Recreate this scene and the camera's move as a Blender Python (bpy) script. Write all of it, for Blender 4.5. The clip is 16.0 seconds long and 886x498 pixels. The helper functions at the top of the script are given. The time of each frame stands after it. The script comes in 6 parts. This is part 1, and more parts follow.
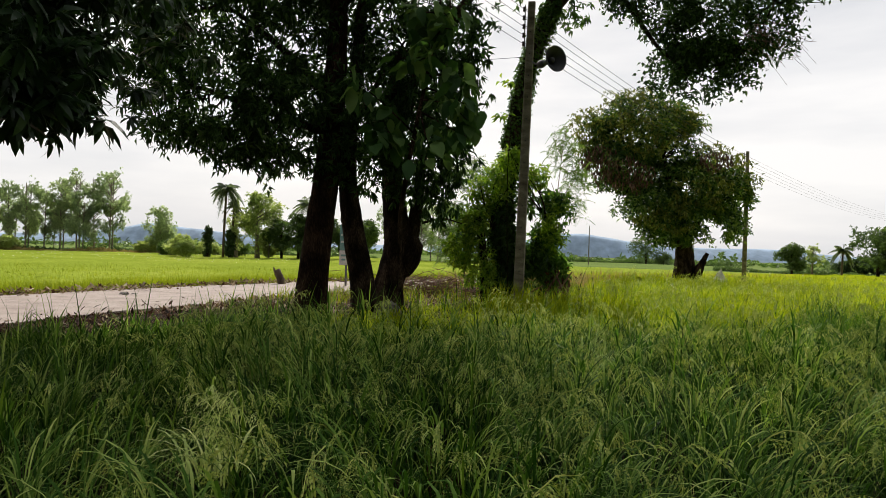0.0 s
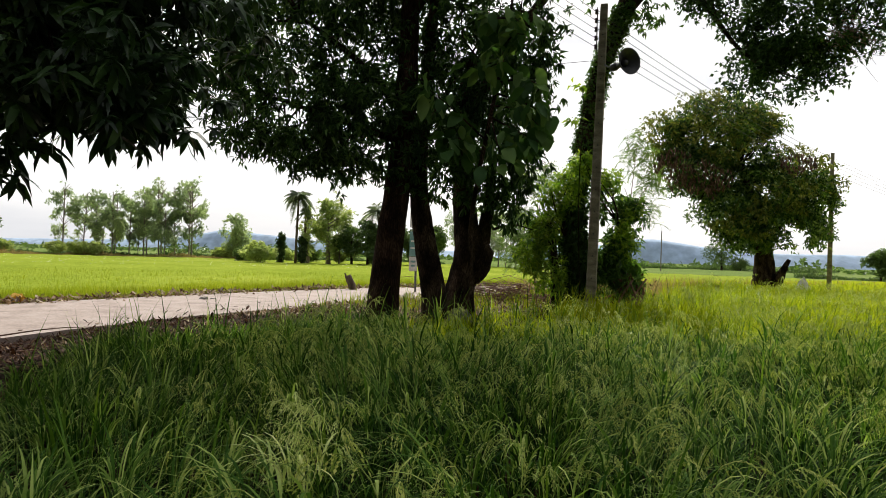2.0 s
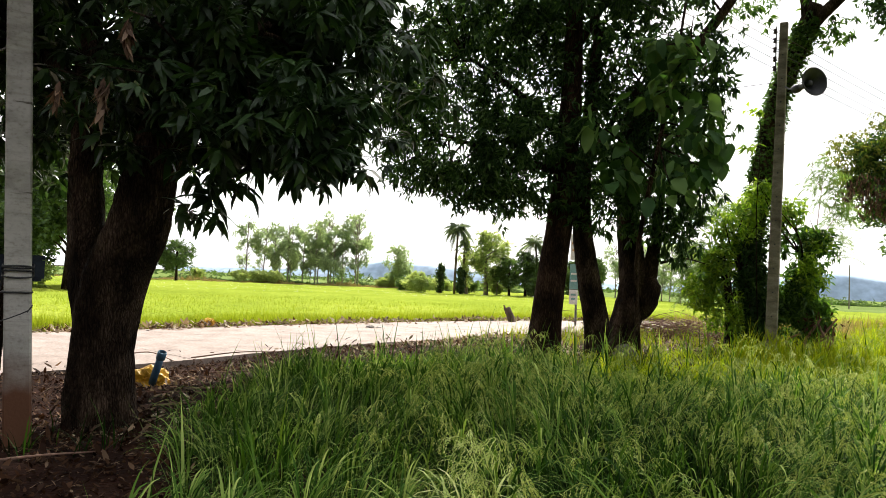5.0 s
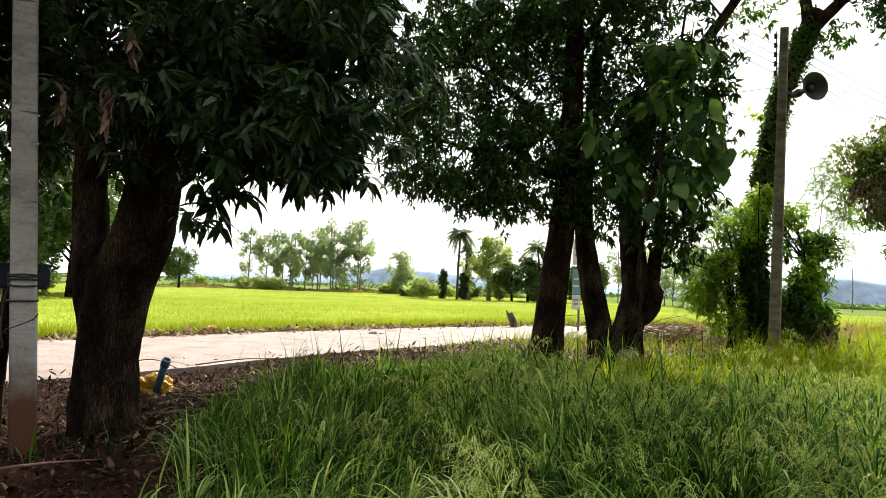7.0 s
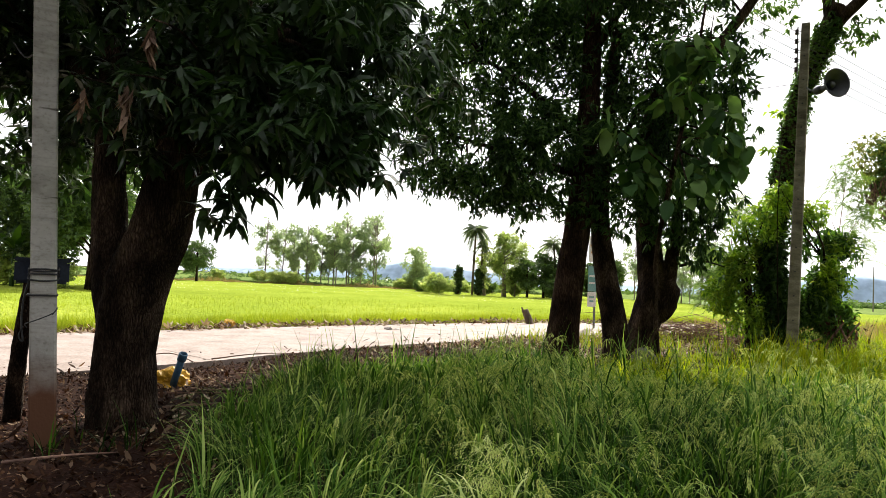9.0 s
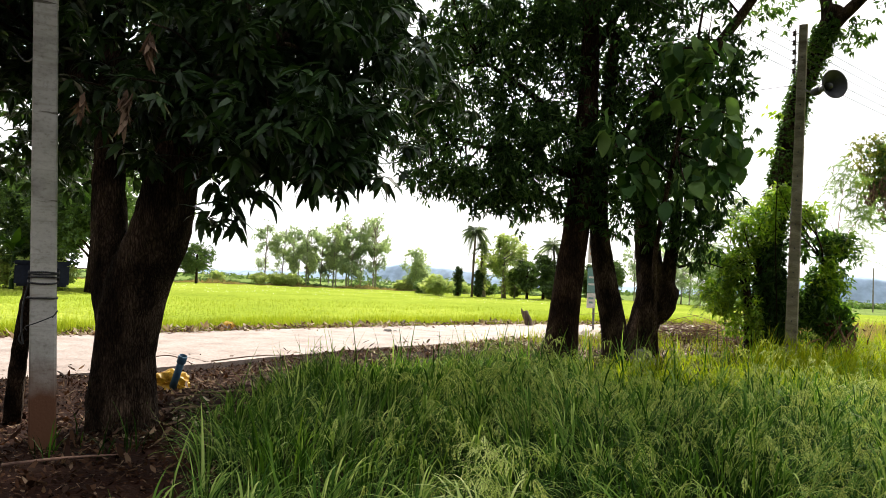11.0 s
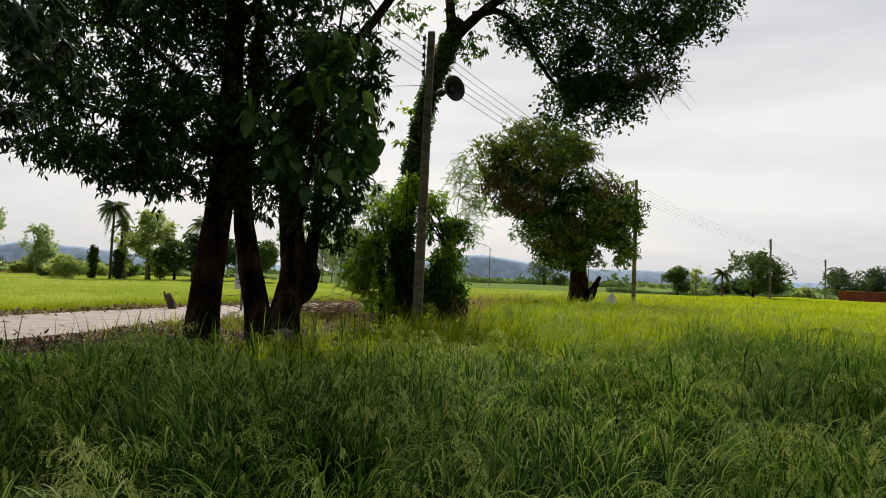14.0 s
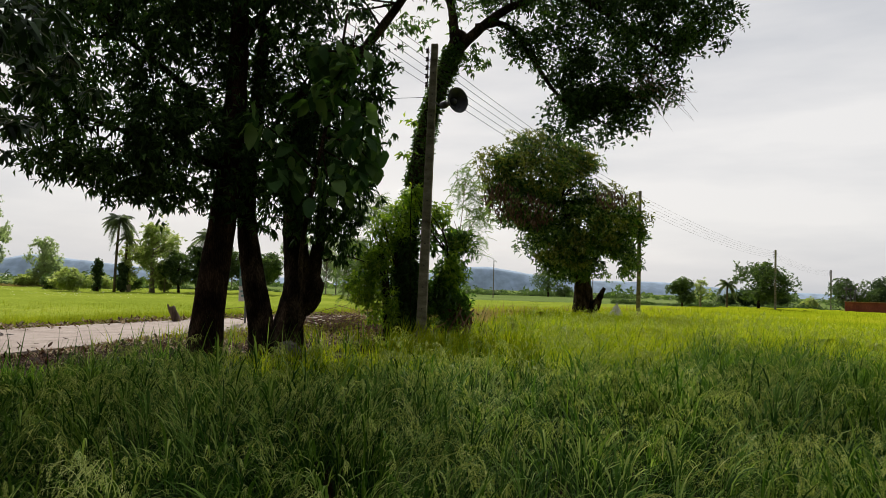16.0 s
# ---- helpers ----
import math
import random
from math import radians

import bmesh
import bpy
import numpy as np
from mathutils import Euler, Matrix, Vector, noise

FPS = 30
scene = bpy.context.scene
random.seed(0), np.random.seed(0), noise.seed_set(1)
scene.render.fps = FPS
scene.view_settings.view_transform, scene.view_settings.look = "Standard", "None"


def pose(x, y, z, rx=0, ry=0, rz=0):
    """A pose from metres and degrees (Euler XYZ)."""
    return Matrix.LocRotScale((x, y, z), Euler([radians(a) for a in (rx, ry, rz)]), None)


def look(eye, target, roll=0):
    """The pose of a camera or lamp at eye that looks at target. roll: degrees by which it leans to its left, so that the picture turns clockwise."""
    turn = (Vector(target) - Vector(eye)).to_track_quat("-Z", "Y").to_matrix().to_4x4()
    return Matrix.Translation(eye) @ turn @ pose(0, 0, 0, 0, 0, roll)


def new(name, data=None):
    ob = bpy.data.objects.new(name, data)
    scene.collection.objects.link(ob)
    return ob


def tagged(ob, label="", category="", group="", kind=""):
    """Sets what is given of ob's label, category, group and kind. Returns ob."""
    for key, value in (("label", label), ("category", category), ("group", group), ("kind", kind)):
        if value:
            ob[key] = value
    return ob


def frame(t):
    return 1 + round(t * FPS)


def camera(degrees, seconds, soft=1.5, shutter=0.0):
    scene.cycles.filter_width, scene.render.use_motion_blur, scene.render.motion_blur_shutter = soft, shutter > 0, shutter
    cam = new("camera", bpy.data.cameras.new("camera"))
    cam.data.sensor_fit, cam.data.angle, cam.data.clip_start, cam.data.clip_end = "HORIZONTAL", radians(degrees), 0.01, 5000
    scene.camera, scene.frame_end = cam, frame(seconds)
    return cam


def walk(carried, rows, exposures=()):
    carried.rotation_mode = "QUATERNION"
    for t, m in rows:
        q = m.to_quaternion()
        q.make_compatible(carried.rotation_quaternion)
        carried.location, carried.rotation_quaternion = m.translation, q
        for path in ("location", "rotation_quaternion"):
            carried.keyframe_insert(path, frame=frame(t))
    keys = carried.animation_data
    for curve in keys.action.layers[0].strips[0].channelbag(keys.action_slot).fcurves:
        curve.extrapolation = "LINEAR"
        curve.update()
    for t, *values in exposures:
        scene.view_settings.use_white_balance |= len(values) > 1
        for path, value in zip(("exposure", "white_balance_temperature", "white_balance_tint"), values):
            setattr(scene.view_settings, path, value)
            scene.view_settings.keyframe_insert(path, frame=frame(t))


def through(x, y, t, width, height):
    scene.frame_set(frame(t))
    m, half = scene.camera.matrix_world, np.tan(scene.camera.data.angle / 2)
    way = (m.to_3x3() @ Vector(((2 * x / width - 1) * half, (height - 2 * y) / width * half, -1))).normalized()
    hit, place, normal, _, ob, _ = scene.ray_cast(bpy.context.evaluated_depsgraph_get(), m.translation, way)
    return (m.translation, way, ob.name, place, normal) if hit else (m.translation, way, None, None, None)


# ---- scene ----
cam = camera(64.5, 16.0, soft=0.2)
PATH = [
    (0, (0.214, -0.064, 1.493), (0.119, 1.933, 1.489), 1.7),
    (0.5, (0.204, -0.045, 1.485), (0.076, 1.95, 1.462), 1.1),
    (1, (0.185, -0.031, 1.485), (0.019, 1.962, 1.483), 1.2),
    (1.5, (0.161, -0.027, 1.494), (-0.08, 1.958, 1.49), 1.4),
    (2, (0.142, -0.025, 1.504), (-0.144, 1.954, 1.511), 1.7),
    (2.5, (0.111, -0.03, 1.511), (-0.303, 1.927, 1.561), 1.6),
    (3, (0.076, -0.027, 1.523), (-0.492, 1.889, 1.585), 2.2),
    (3.5, (0.068, -0.044, 1.518), (-0.565, 1.853, 1.532), 2.0),
    (4, (0.061, -0.012, 1.518), (-0.592, 1.878, 1.541), 2.2),
    (4.5, (0.034, 0.007, 1.524), (-0.675, 1.876, 1.59), 2.6),
    (7, (0.04, -0.025, 1.537), (-0.684, 1.837, 1.633), 2.1),
    (7.5, (0.055, -0.017, 1.531), (-0.676, 1.843, 1.606), 2.6),
    (8, (0.061, -0.029, 1.536), (-0.681, 1.827, 1.619), 2.7),
    (8.5, (0.047, -0.023, 1.55), (-0.716, 1.824, 1.631), 2.6),
    (11, (0.069, -0.042, 1.56), (-0.696, 1.805, 1.646), 2.4),
    (11.5, (0.135, -0.094, 1.557), (-0.509, 1.796, 1.671), 1.7),
    (12, (0.206, -0.103, 1.559), (-0.23, 1.846, 1.663), 2.0),
    (12.5, (0.242, -0.103, 1.582), (0.086, 1.889, 1.677), 1.6),
    (13, (0.255, -0.088, 1.596), (0.26, 1.911, 1.666), 1.6),
    (13.5, (0.29, -0.087, 1.607), (0.433, 1.907, 1.666), 1.7),
    (14, (0.295, -0.078, 1.614), (0.474, 1.913, 1.677), 1.9),
    (14.5, (0.286, -0.061, 1.617), (0.454, 1.931, 1.68), 2.9),
    (15, (0.291, -0.056, 1.617), (0.422, 1.939, 1.697), 2.5),
    (15.5, (0.284, -0.052, 1.613), (0.419, 1.942, 1.705), 1.9),
    (16, (0.297, -0.046, 1.604), (0.464, 1.945, 1.701), 1.7),
]
walk(cam, [(t, look(eye, target, roll)) for t, eye, target, roll in PATH],
     [(0.0, -0.03), (1.5, 0.08), (2.0, 0.2), (2.6, 0.44), (3.0, 0.6), (3.6, 0.78), (4.5, 0.91), (7.0, 0.94), (11.0, 0.96), (11.8, 0.98), (12.5, 0.62), (13.0, 0.05), (13.8, -0.19), (16.0, -0.25)])

# ---- world, sun ----
SUN_AZ, SUN_EL = radians(-6.0), radians(37.0)      # azimuth from +y towards +x
SUN_DIR = Vector((math.sin(SUN_AZ) * math.cos(SUN_EL), math.cos(SUN_AZ) * math.cos(SUN_EL), math.sin(SUN_EL)))
world = bpy.data.worlds.new("hazy_sky")
scene.world = world
world.use_nodes = True
wn, wl = world.node_tree.nodes, world.node_tree.links
wn.clear()
w_out, w_bg = wn.new("ShaderNodeOutputWorld"), wn.new("ShaderNodeBackground")
w_sky = wn.new("ShaderNodeTexSky")
w_sky.sky_type, w_sky.sun_disc = "NISHITA", False
w_sky.sun_elevation, w_sky.sun_rotation = SUN_EL, SUN_AZ
w_sky.dust_density, w_sky.air_density = 3.0, 1.0
w_co, w_map, w_no, w_rm = (wn.new("ShaderNodeTexCoord"), wn.new("ShaderNodeMapping"), wn.new("ShaderNodeTexNoise"), wn.new("ShaderNodeMapRange"))
w_map.inputs["Scale"].default_value = (1.0, 1.0, 5.0)
w_no.inputs["Scale"].default_value, w_no.inputs["Detail"].default_value = 1.6, 6.0
w_rm.inputs["From Min"].default_value, w_rm.inputs["From Max"].default_value = 0.36, 0.64
w_rm.inputs["To Min"].default_value, w_rm.inputs["To Max"].default_value = 0.0, 1.0
w_cl = wn.new("ShaderNodeMix")
w_cl.data_type = "RGBA"
w_cl.inputs["A"].default_value, w_cl.inputs["B"].default_value = (5.4, 5.55, 5.9, 1), (8.12, 7.97, 7.88, 1)
w_mx = wn.new("ShaderNodeMix")
w_mx.data_type = "RGBA"
w_mx.inputs["Factor"].default_value = 0.93
wl.new(w_co.outputs["Generated"], w_map.inputs["Vector"])
wl.new(w_map.outputs["Vector"], w_no.inputs["Vector"])
wl.new(w_no.outputs["Fac"], w_rm.inputs["Value"])
wl.new(w_rm.outputs["Result"], w_cl.inputs["Factor"])
wl.new(w_sky.outputs["Color"], w_mx.inputs["A"])
wl.new(w_cl.outputs["Result"], w_mx.inputs["B"])
# haze is brighter on the sun's side of the sky
w_dot, w_dr, w_mul = wn.new("ShaderNodeVectorMath"), wn.new("ShaderNodeMapRange"), wn.new("ShaderNodeMix")
w_dot.operation, w_mul.data_type, w_mul.blend_type = "DOT_PRODUCT", "RGBA", "MULTIPLY"
w_dot.inputs[1].default_value = SUN_DIR
w_dr.interpolation_type = "SMOOTHSTEP"
w_dr.inputs["From Min"].default_value, w_dr.inputs["From Max"].default_value = -0.65, 0.5
w_dr.inputs["To Min"].default_value, w_dr.inputs["To Max"].default_value = 0.12, 1.17
w_mul.inputs["Factor"].default_value = 1.0
wl.new(w_co.outputs["Generated"], w_dot.inputs[0])
wl.new(w_dot.outputs["Value"], w_dr.inputs["Value"])
wl.new(w_mx.outputs["Result"], w_mul.inputs["A"])
wl.new(w_dr.outputs["Result"], w_mul.inputs["B"])
wl.new(w_mul.outputs["Result"], w_bg.inputs["Color"])
w_bg.inputs["Strength"].default_value = 0.108
wl.new(w_bg.outputs["Background"], w_out.inputs["Surface"])
sun = new("sun", bpy.data.lights.new("sun", "SUN"))
sun.data.energy, sun.data.angle, sun.data.color = 5.0, radians(1.5), (1.0, 0.95, 0.85)
sun.rotation_euler = SUN_DIR.to_track_quat("Z", "Y").to_euler()

# ---- materials ----


def nodes_of(name):
    m = bpy.data.materials.new(name)
    m.use_nodes = True
    nt = m.node_tree
    nt.nodes.clear()
    return m, nt.nodes, nt.links


def noise_tex(n, l, coord, scale, detail=5.0, stretch=(1, 1, 1)):
    mp, no = n.new("ShaderNodeMapping"), n.new("ShaderNodeTexNoise")
    mp.inputs["Scale"].default_value = stretch
    no.inputs["Scale"].default_value, no.inputs["Detail"].default_value = scale, detail
    l.new(coord, mp.inputs["Vector"])
    l.new(mp.outputs["Vector"], no.inputs["Vector"])
    return no.outputs["Fac"]


def ramp(n, l, fac, stops):
    r = n.new("ShaderNodeValToRGB")
    e = r.color_ramp.elements
    while len(e) < len(stops):
        e.new(0.5)
    for el, (p, c) in zip(e, stops):
        el.position, el.color = p, (*c, 1)
    l.new(fac, r.inputs["Fac"])
    return r.outputs["Color"]


def mix(n, l, fac, a, b, kind="MIX"):
    m = n.new("ShaderNodeMix")
    m.data_type, m.blend_type = "RGBA", kind
    for sock, v in (("Factor", fac), ("A", a), ("B", b)):
        if isinstance(v, (int, float)):
            m.inputs[sock].default_value = v
        elif isinstance(v, tuple):
            m.inputs[sock].default_value = (*v, 1)
        else:
            l.new(v, m.inputs[sock])
    return m.outputs["Result"]


def solid(name, stops, scale, rough=0.85, bump=0.3, fine=0.0, stretch=(1, 1, 1), metal=0.0, spec=0.35, bump_dist=0.02):
    """A surface with coarse colour patches, fine grain and relief, in metres."""
    m, n, l = nodes_of(name)
    co = n.new("ShaderNodeTexCoord").outputs["Object"]
    big = noise_tex(n, l, co, scale, 6.0, stretch)
    small = noise_tex(n, l, co, fine or scale * 9, 4.0, stretch)
    col = ramp(n, l, big, stops)
    grain = ramp(n, l, small, [(0.3, (0.62, 0.62, 0.62)), (0.7, (1.15, 1.15, 1.15))])
    col = mix(n, l, 0.8, col, grain, "MULTIPLY")
    bs, out, bp = n.new("ShaderNodeBsdfPrincipled"), n.new("ShaderNodeOutputMaterial"), n.new("ShaderNodeBump")
    bp.inputs["Strength"].default_value, bp.inputs["Distance"].default_value = bump, bump_dist
    l.new(small, bp.inputs["Height"])
    l.new(bp.outputs["Normal"], bs.inputs["Normal"])
    l.new(col, bs.inputs["Base Color"])
    bs.inputs["Roughness"].default_value, bs.inputs["Metallic"].default_value = rough, metal
    bs.inputs["Specular IOR Level"].default_value = spec
    l.new(bs.outputs["BSDF"], out.inputs["Surface"])
    return m


def leafy(name, cols, through=0.35, back=None, rough=0.5, patch=0.6, spec=0.35):
    """Leaves: each island takes its own shade; light passes through the blade."""
    m, n, l = nodes_of(name)
    geo, co = n.new("ShaderNodeNewGeometry"), n.new("ShaderNodeTexCoord").outputs["Object"]
    k = len(cols)
    rnd, obi = geo.outputs["Random Per Island"], n.new("ShaderNodeObjectInfo")
    add = n.new("ShaderNodeMath")
    add.operation = "ADD"
    l.new(rnd, add.inputs[0])
    l.new(obi.outputs["Random"], add.inputs[1])
    fr = n.new("ShaderNodeMath")
    fr.operation = "FRACT"
    l.new(add.outputs["Value"], fr.inputs[0])
    col = ramp(n, l, fr.outputs["Value"], [(i / max(k - 1, 1), c) for i, c in enumerate(cols)])
    pat = ramp(n, l, noise_tex(n, l, co, patch, 3.0), [(0.3, (0.75, 0.8, 0.75)), (0.7, (1.2, 1.15, 1.0))])
    col = mix(n, l, 0.9, col, pat, "MULTIPLY")
    bs, tr, mx, out = (n.new("ShaderNodeBsdfPrincipled"), n.new("ShaderNodeBsdfTranslucent"), n.new("ShaderNodeMixShader"), n.new("ShaderNodeOutputMaterial"))
    l.new(col, bs.inputs["Base Color"])
    bs.inputs["Roughness"].default_value, bs.inputs["Specular IOR Level"].default_value = rough, spec
    l.new(mix(n, l, 0.75, col, back or (1.5, 1.6, 0.5), "MULTIPLY"), tr.inputs["Color"])
    mx.inputs["Fac"].default_value = through
    l.new(bs.outputs["BSDF"], mx.inputs[1])
    l.new(tr.outputs["BSDF"], mx.inputs[2])
    l.new(mx.outputs["Shader"], out.inputs["Surface"])
    return m


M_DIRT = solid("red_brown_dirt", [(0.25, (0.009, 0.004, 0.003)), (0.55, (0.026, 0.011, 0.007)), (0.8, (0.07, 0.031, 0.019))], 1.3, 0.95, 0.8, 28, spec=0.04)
M_CONCRETE = solid("road_concrete", [(0.25, (0.22, 0.165, 0.14)), (0.5, (0.335, 0.265, 0.23)), (0.8, (0.41, 0.34, 0.305))], 1.6, 0.9, 0.35, 22)
M_POLE = solid("weathered_pole_concrete", [(0.25, (0.1, 0.085, 0.058)), (0.5, (0.225, 0.2, 0.15)), (0.8, (0.37, 0.34, 0.275))], 2.6, 0.9, 0.5, 30, (1, 1, 2.5), spec=0.08)


def bark(name, stops, cells=44.0):
    """Furrowed bark: upright plates parted by dark cracks, blotched in colour."""
    m, n, l = nodes_of(name)
    co = n.new("ShaderNodeTexCoord").outputs["Object"]
    wob = n.new("ShaderNodeTexNoise")
    wob.inputs["Scale"].default_value, wob.inputs["Detail"].default_value = 9.0, 3.0
    l.new(co, wob.inputs["Vector"])
    warped = mix(n, l, 0.05, co, wob.outputs["Color"], "ADD")
    mp, vo = n.new("ShaderNodeMapping"), n.new("ShaderNodeTexVoronoi")
    mp.inputs["Scale"].default_value = (1, 1, 0.13)
    vo.feature = "DISTANCE_TO_EDGE"
    vo.inputs["Scale"].default_value = cells
    l.new(warped, mp.inputs["Vector"])
    l.new(mp.outputs["Vector"], vo.inputs["Vector"])
    col = ramp(n, l, noise_tex(n, l, co, 4.0, 6.0, (1, 1, 0.5)), stops)
    crack = ramp(n, l, vo.outputs["Distance"], [(0.02, (0.35, 0.33, 0.32)), (0.2, (0.95, 0.95, 0.95)), (0.5, (1.25, 1.22, 1.2))])
    col = mix(n, l, 0.95, col, crack, "MULTIPLY")
    grain = ramp(n, l, noise_tex(n, l, co, 70.0, 4.0, (1, 1, 0.4)), [(0.3, (0.5, 0.5, 0.5)), (0.7, (1.35, 1.35, 1.35))])
    col = mix(n, l, 0.85, col, grain, "MULTIPLY")
    bs, out, bp, bp2 = (n.new("ShaderNodeBsdfPrincipled"), n.new("ShaderNodeOutputMaterial"), n.new("ShaderNodeBump"), n.new("ShaderNodeBump"))
    bp.inputs["Strength"].default_value, bp.inputs["Distance"].default_value = 1.0, 0.05
    bp2.inputs["Strength"].default_value, bp2.inputs["Distance"].default_value = 0.8, 0.02
    l.new(vo.outputs["Distance"], bp.inputs["Height"])
    l.new(noise_tex(n, l, co, 60.0, 4.0, (1, 1, 0.5)), bp2.inputs["Height"])
    l.new(bp.outputs["Normal"], bp2.inputs["Normal"])
    l.new(bp2.outputs["Normal"], bs.inputs["Normal"])
    l.new(col, bs.inputs["Base Color"])
    bs.inputs["Roughness"].default_value, bs.inputs["Specular IOR Level"].default_value = 0.95, 0.05
    l.new(bs.outputs["BSDF"], out.inputs["Surface"])
    return m


M_BARK = bark("dark_furrowed_bark", [(0.32, (0.012, 0.008, 0.006)), (0.48, (0.042, 0.028, 0.019)), (0.7, (0.15, 0.102, 0.07))])
M_BARK_RED = bark("orange_brown_bark", [(0.32, (0.017, 0.01, 0.007)), (0.5, (0.042, 0.024, 0.015)), (0.72, (0.1, 0.062, 0.04))], 36.0)
M_BARK_PALE = solid("pale_bark", [(0.3, (0.16, 0.13, 0.1)), (0.7, (0.36, 0.31, 0.26))], 3.0, 0.95, 0.6, 18, (1, 1, 0.3))
M_TWIG = solid("dry_twig", [(0.3, (0.13, 0.075, 0.055)), (0.7, (0.3, 0.18, 0.13))], 4.0, 0.95, 0.5)
M_METAL = solid("dark_galvanised_steel", [(0.3, (0.1, 0.1, 0.1)), (0.7, (0.2, 0.2, 0.2))], 8.0, 0.5, 0.1, metal=0.7)
M_HORN = solid("grey_horn_paint", [(0.3, (0.03, 0.032, 0.034)), (0.7, (0.055, 0.057, 0.06))], 6.0, 0.45, 0.05)
M_CERAMIC = solid("dark_brown_ceramic", [(0.3, (0.03, 0.022, 0.018)), (0.7, (0.06, 0.045, 0.035))], 12.0, 0.25, 0.02)
M_CABLE = solid("black_cable", [(0.3, (0.03, 0.03, 0.03)), (0.7, (0.06, 0.06, 0.06))], 5.0, 0.6, 0.02)
M_NAVY = solid("navy_plastic", [(0.3, (0.012, 0.018, 0.035)), (0.7, (0.025, 0.035, 0.06))], 5.0, 0.5, 0.05)
M_PIPE = solid("blue_pipe_plastic", [(0.3, (0.03, 0.09, 0.16)), (0.7, (0.06, 0.16, 0.26))], 9.0, 0.45, 0.05)
M_YELLOW = solid("yellow_plastic_film", [(0.3, (0.55, 0.28, 0.02)), (0.7, (0.8, 0.48, 0.04))], 8.0, 0.45, 0.2)
M_WHITE = solid("white_sack_weave", [(0.3, (0.6, 0.58, 0.55)), (0.7, (0.78, 0.77, 0.75))], 6.0, 0.8, 0.3)
M_RED = solid("red_painted_sheet", [(0.3, (0.2, 0.045, 0.03)), (0.7, (0.3, 0.075, 0.05))], 0.8, 0.7, 0.2)
M_TEAL = solid("teal_print", [(0.3, (0.12, 0.28, 0.27)), (0.7, (0.22, 0.38, 0.36))], 4.0, 0.5, 0.05)
M_OCHRE = solid("ochre_print", [(0.3, (0.4, 0.2, 0.08)), (0.7, (0.55, 0.32, 0.14))], 4.0, 0.5, 0.05)
M_STONE = solid("grey_fieldstone", [(0.3, (0.15, 0.13, 0.12)), (0.7, (0.32, 0.29, 0.26))], 5.0, 0.95, 0.6)
# The blue haze of distance is painted into the hills' base colour.
M_HILL = solid("haze_blue_hill", [(0.3, (0.33, 0.44, 0.59)), (0.7, (0.37, 0.48, 0.63))], 0.006, 1.0, 0.0, 0.03)

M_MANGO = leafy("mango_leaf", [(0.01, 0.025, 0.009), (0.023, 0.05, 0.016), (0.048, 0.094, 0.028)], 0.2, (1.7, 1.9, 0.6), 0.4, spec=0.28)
# M_MANGO_LIT and M_ROUND are mango leaf with sunlight put into the colour.
M_MANGO_LIT = leafy("lit_young_mango_leaf", [(0.091, 0.183, 0.0204), (0.208, 0.3294, 0.0384), (0.377, 0.488, 0.066)], 0.52, (1.5, 1.6, 0.4), 0.4)
M_ROUND = leafy("sun_coloured_mango_leaf", [(0.0221, 0.05712, 0.0171), (0.04675, 0.102, 0.0266), (0.102, 0.1754, 0.0437), (0.2125, 0.2907, 0.08075)], 0.42, (1.6, 1.7, 0.5), 0.45, 0.3, 0.3)
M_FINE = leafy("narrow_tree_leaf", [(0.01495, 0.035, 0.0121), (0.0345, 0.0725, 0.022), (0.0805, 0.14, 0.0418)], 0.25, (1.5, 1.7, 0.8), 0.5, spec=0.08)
M_TEAK = leafy("broad_teak_leaf", [(0.0286, 0.0675, 0.024), (0.0546, 0.1148, 0.0384), (0.143, 0.2228, 0.078)], 0.35, (1.5, 1.7, 0.5), 0.6, spec=0.12)
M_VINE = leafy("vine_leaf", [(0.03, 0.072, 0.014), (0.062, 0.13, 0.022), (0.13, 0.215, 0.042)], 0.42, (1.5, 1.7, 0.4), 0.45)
M_FEATHER = leafy("feathery_leaf", [(0.104, 0.176, 0.048), (0.16, 0.248, 0.072), (0.224, 0.312, 0.112)], 0.45, (1.4, 1.5, 0.6), 0.5)
M_SHRUB = leafy("shrub_leaf", [(0.035, 0.08, 0.02), (0.075, 0.15, 0.036), (0.16, 0.28, 0.065)], 0.45, (1.5, 1.7, 0.5), 0.45)
# Paler than the leaf itself: distance haze is mixed into this colour.
M_EUC = leafy("haze_pale_eucalypt_leaf", [(0.22, 0.28, 0.2), (0.33, 0.4, 0.3), (0.48, 0.54, 0.43)], 0.58, (1.4, 1.5, 0.7), 0.5, 0.15)
M_LIGHT = leafy("light_broad_leaf", [(0.24, 0.32, 0.12), (0.36, 0.44, 0.19), (0.52, 0.57, 0.3)], 0.45, (1.4, 1.4, 0.6), 0.5, 0.3)
M_OLIVE = leafy("sun_olive_mango_leaf", [(0.07, 0.095, 0.02), (0.14, 0.17, 0.035), (0.27, 0.28, 0.07)], 0.45, (1.5, 1.5, 0.5), 0.5, 0.3)
M_PALM = leafy("palm_frond", [(0.09, 0.13, 0.075), (0.15, 0.2, 0.12), (0.25, 0.3, 0.2)], 0.45, (1.4, 1.4, 0.7), 0.45, 0.3)
# Dark leaf, lightened in its colour for haze.
M_FAR_DARK = leafy("far_dark_leaf", [(0.03, 0.058, 0.026), (0.055, 0.095, 0.04), (0.1, 0.155, 0.06)], 0.35, (1.4, 1.5, 0.6), 0.55, 0.2)
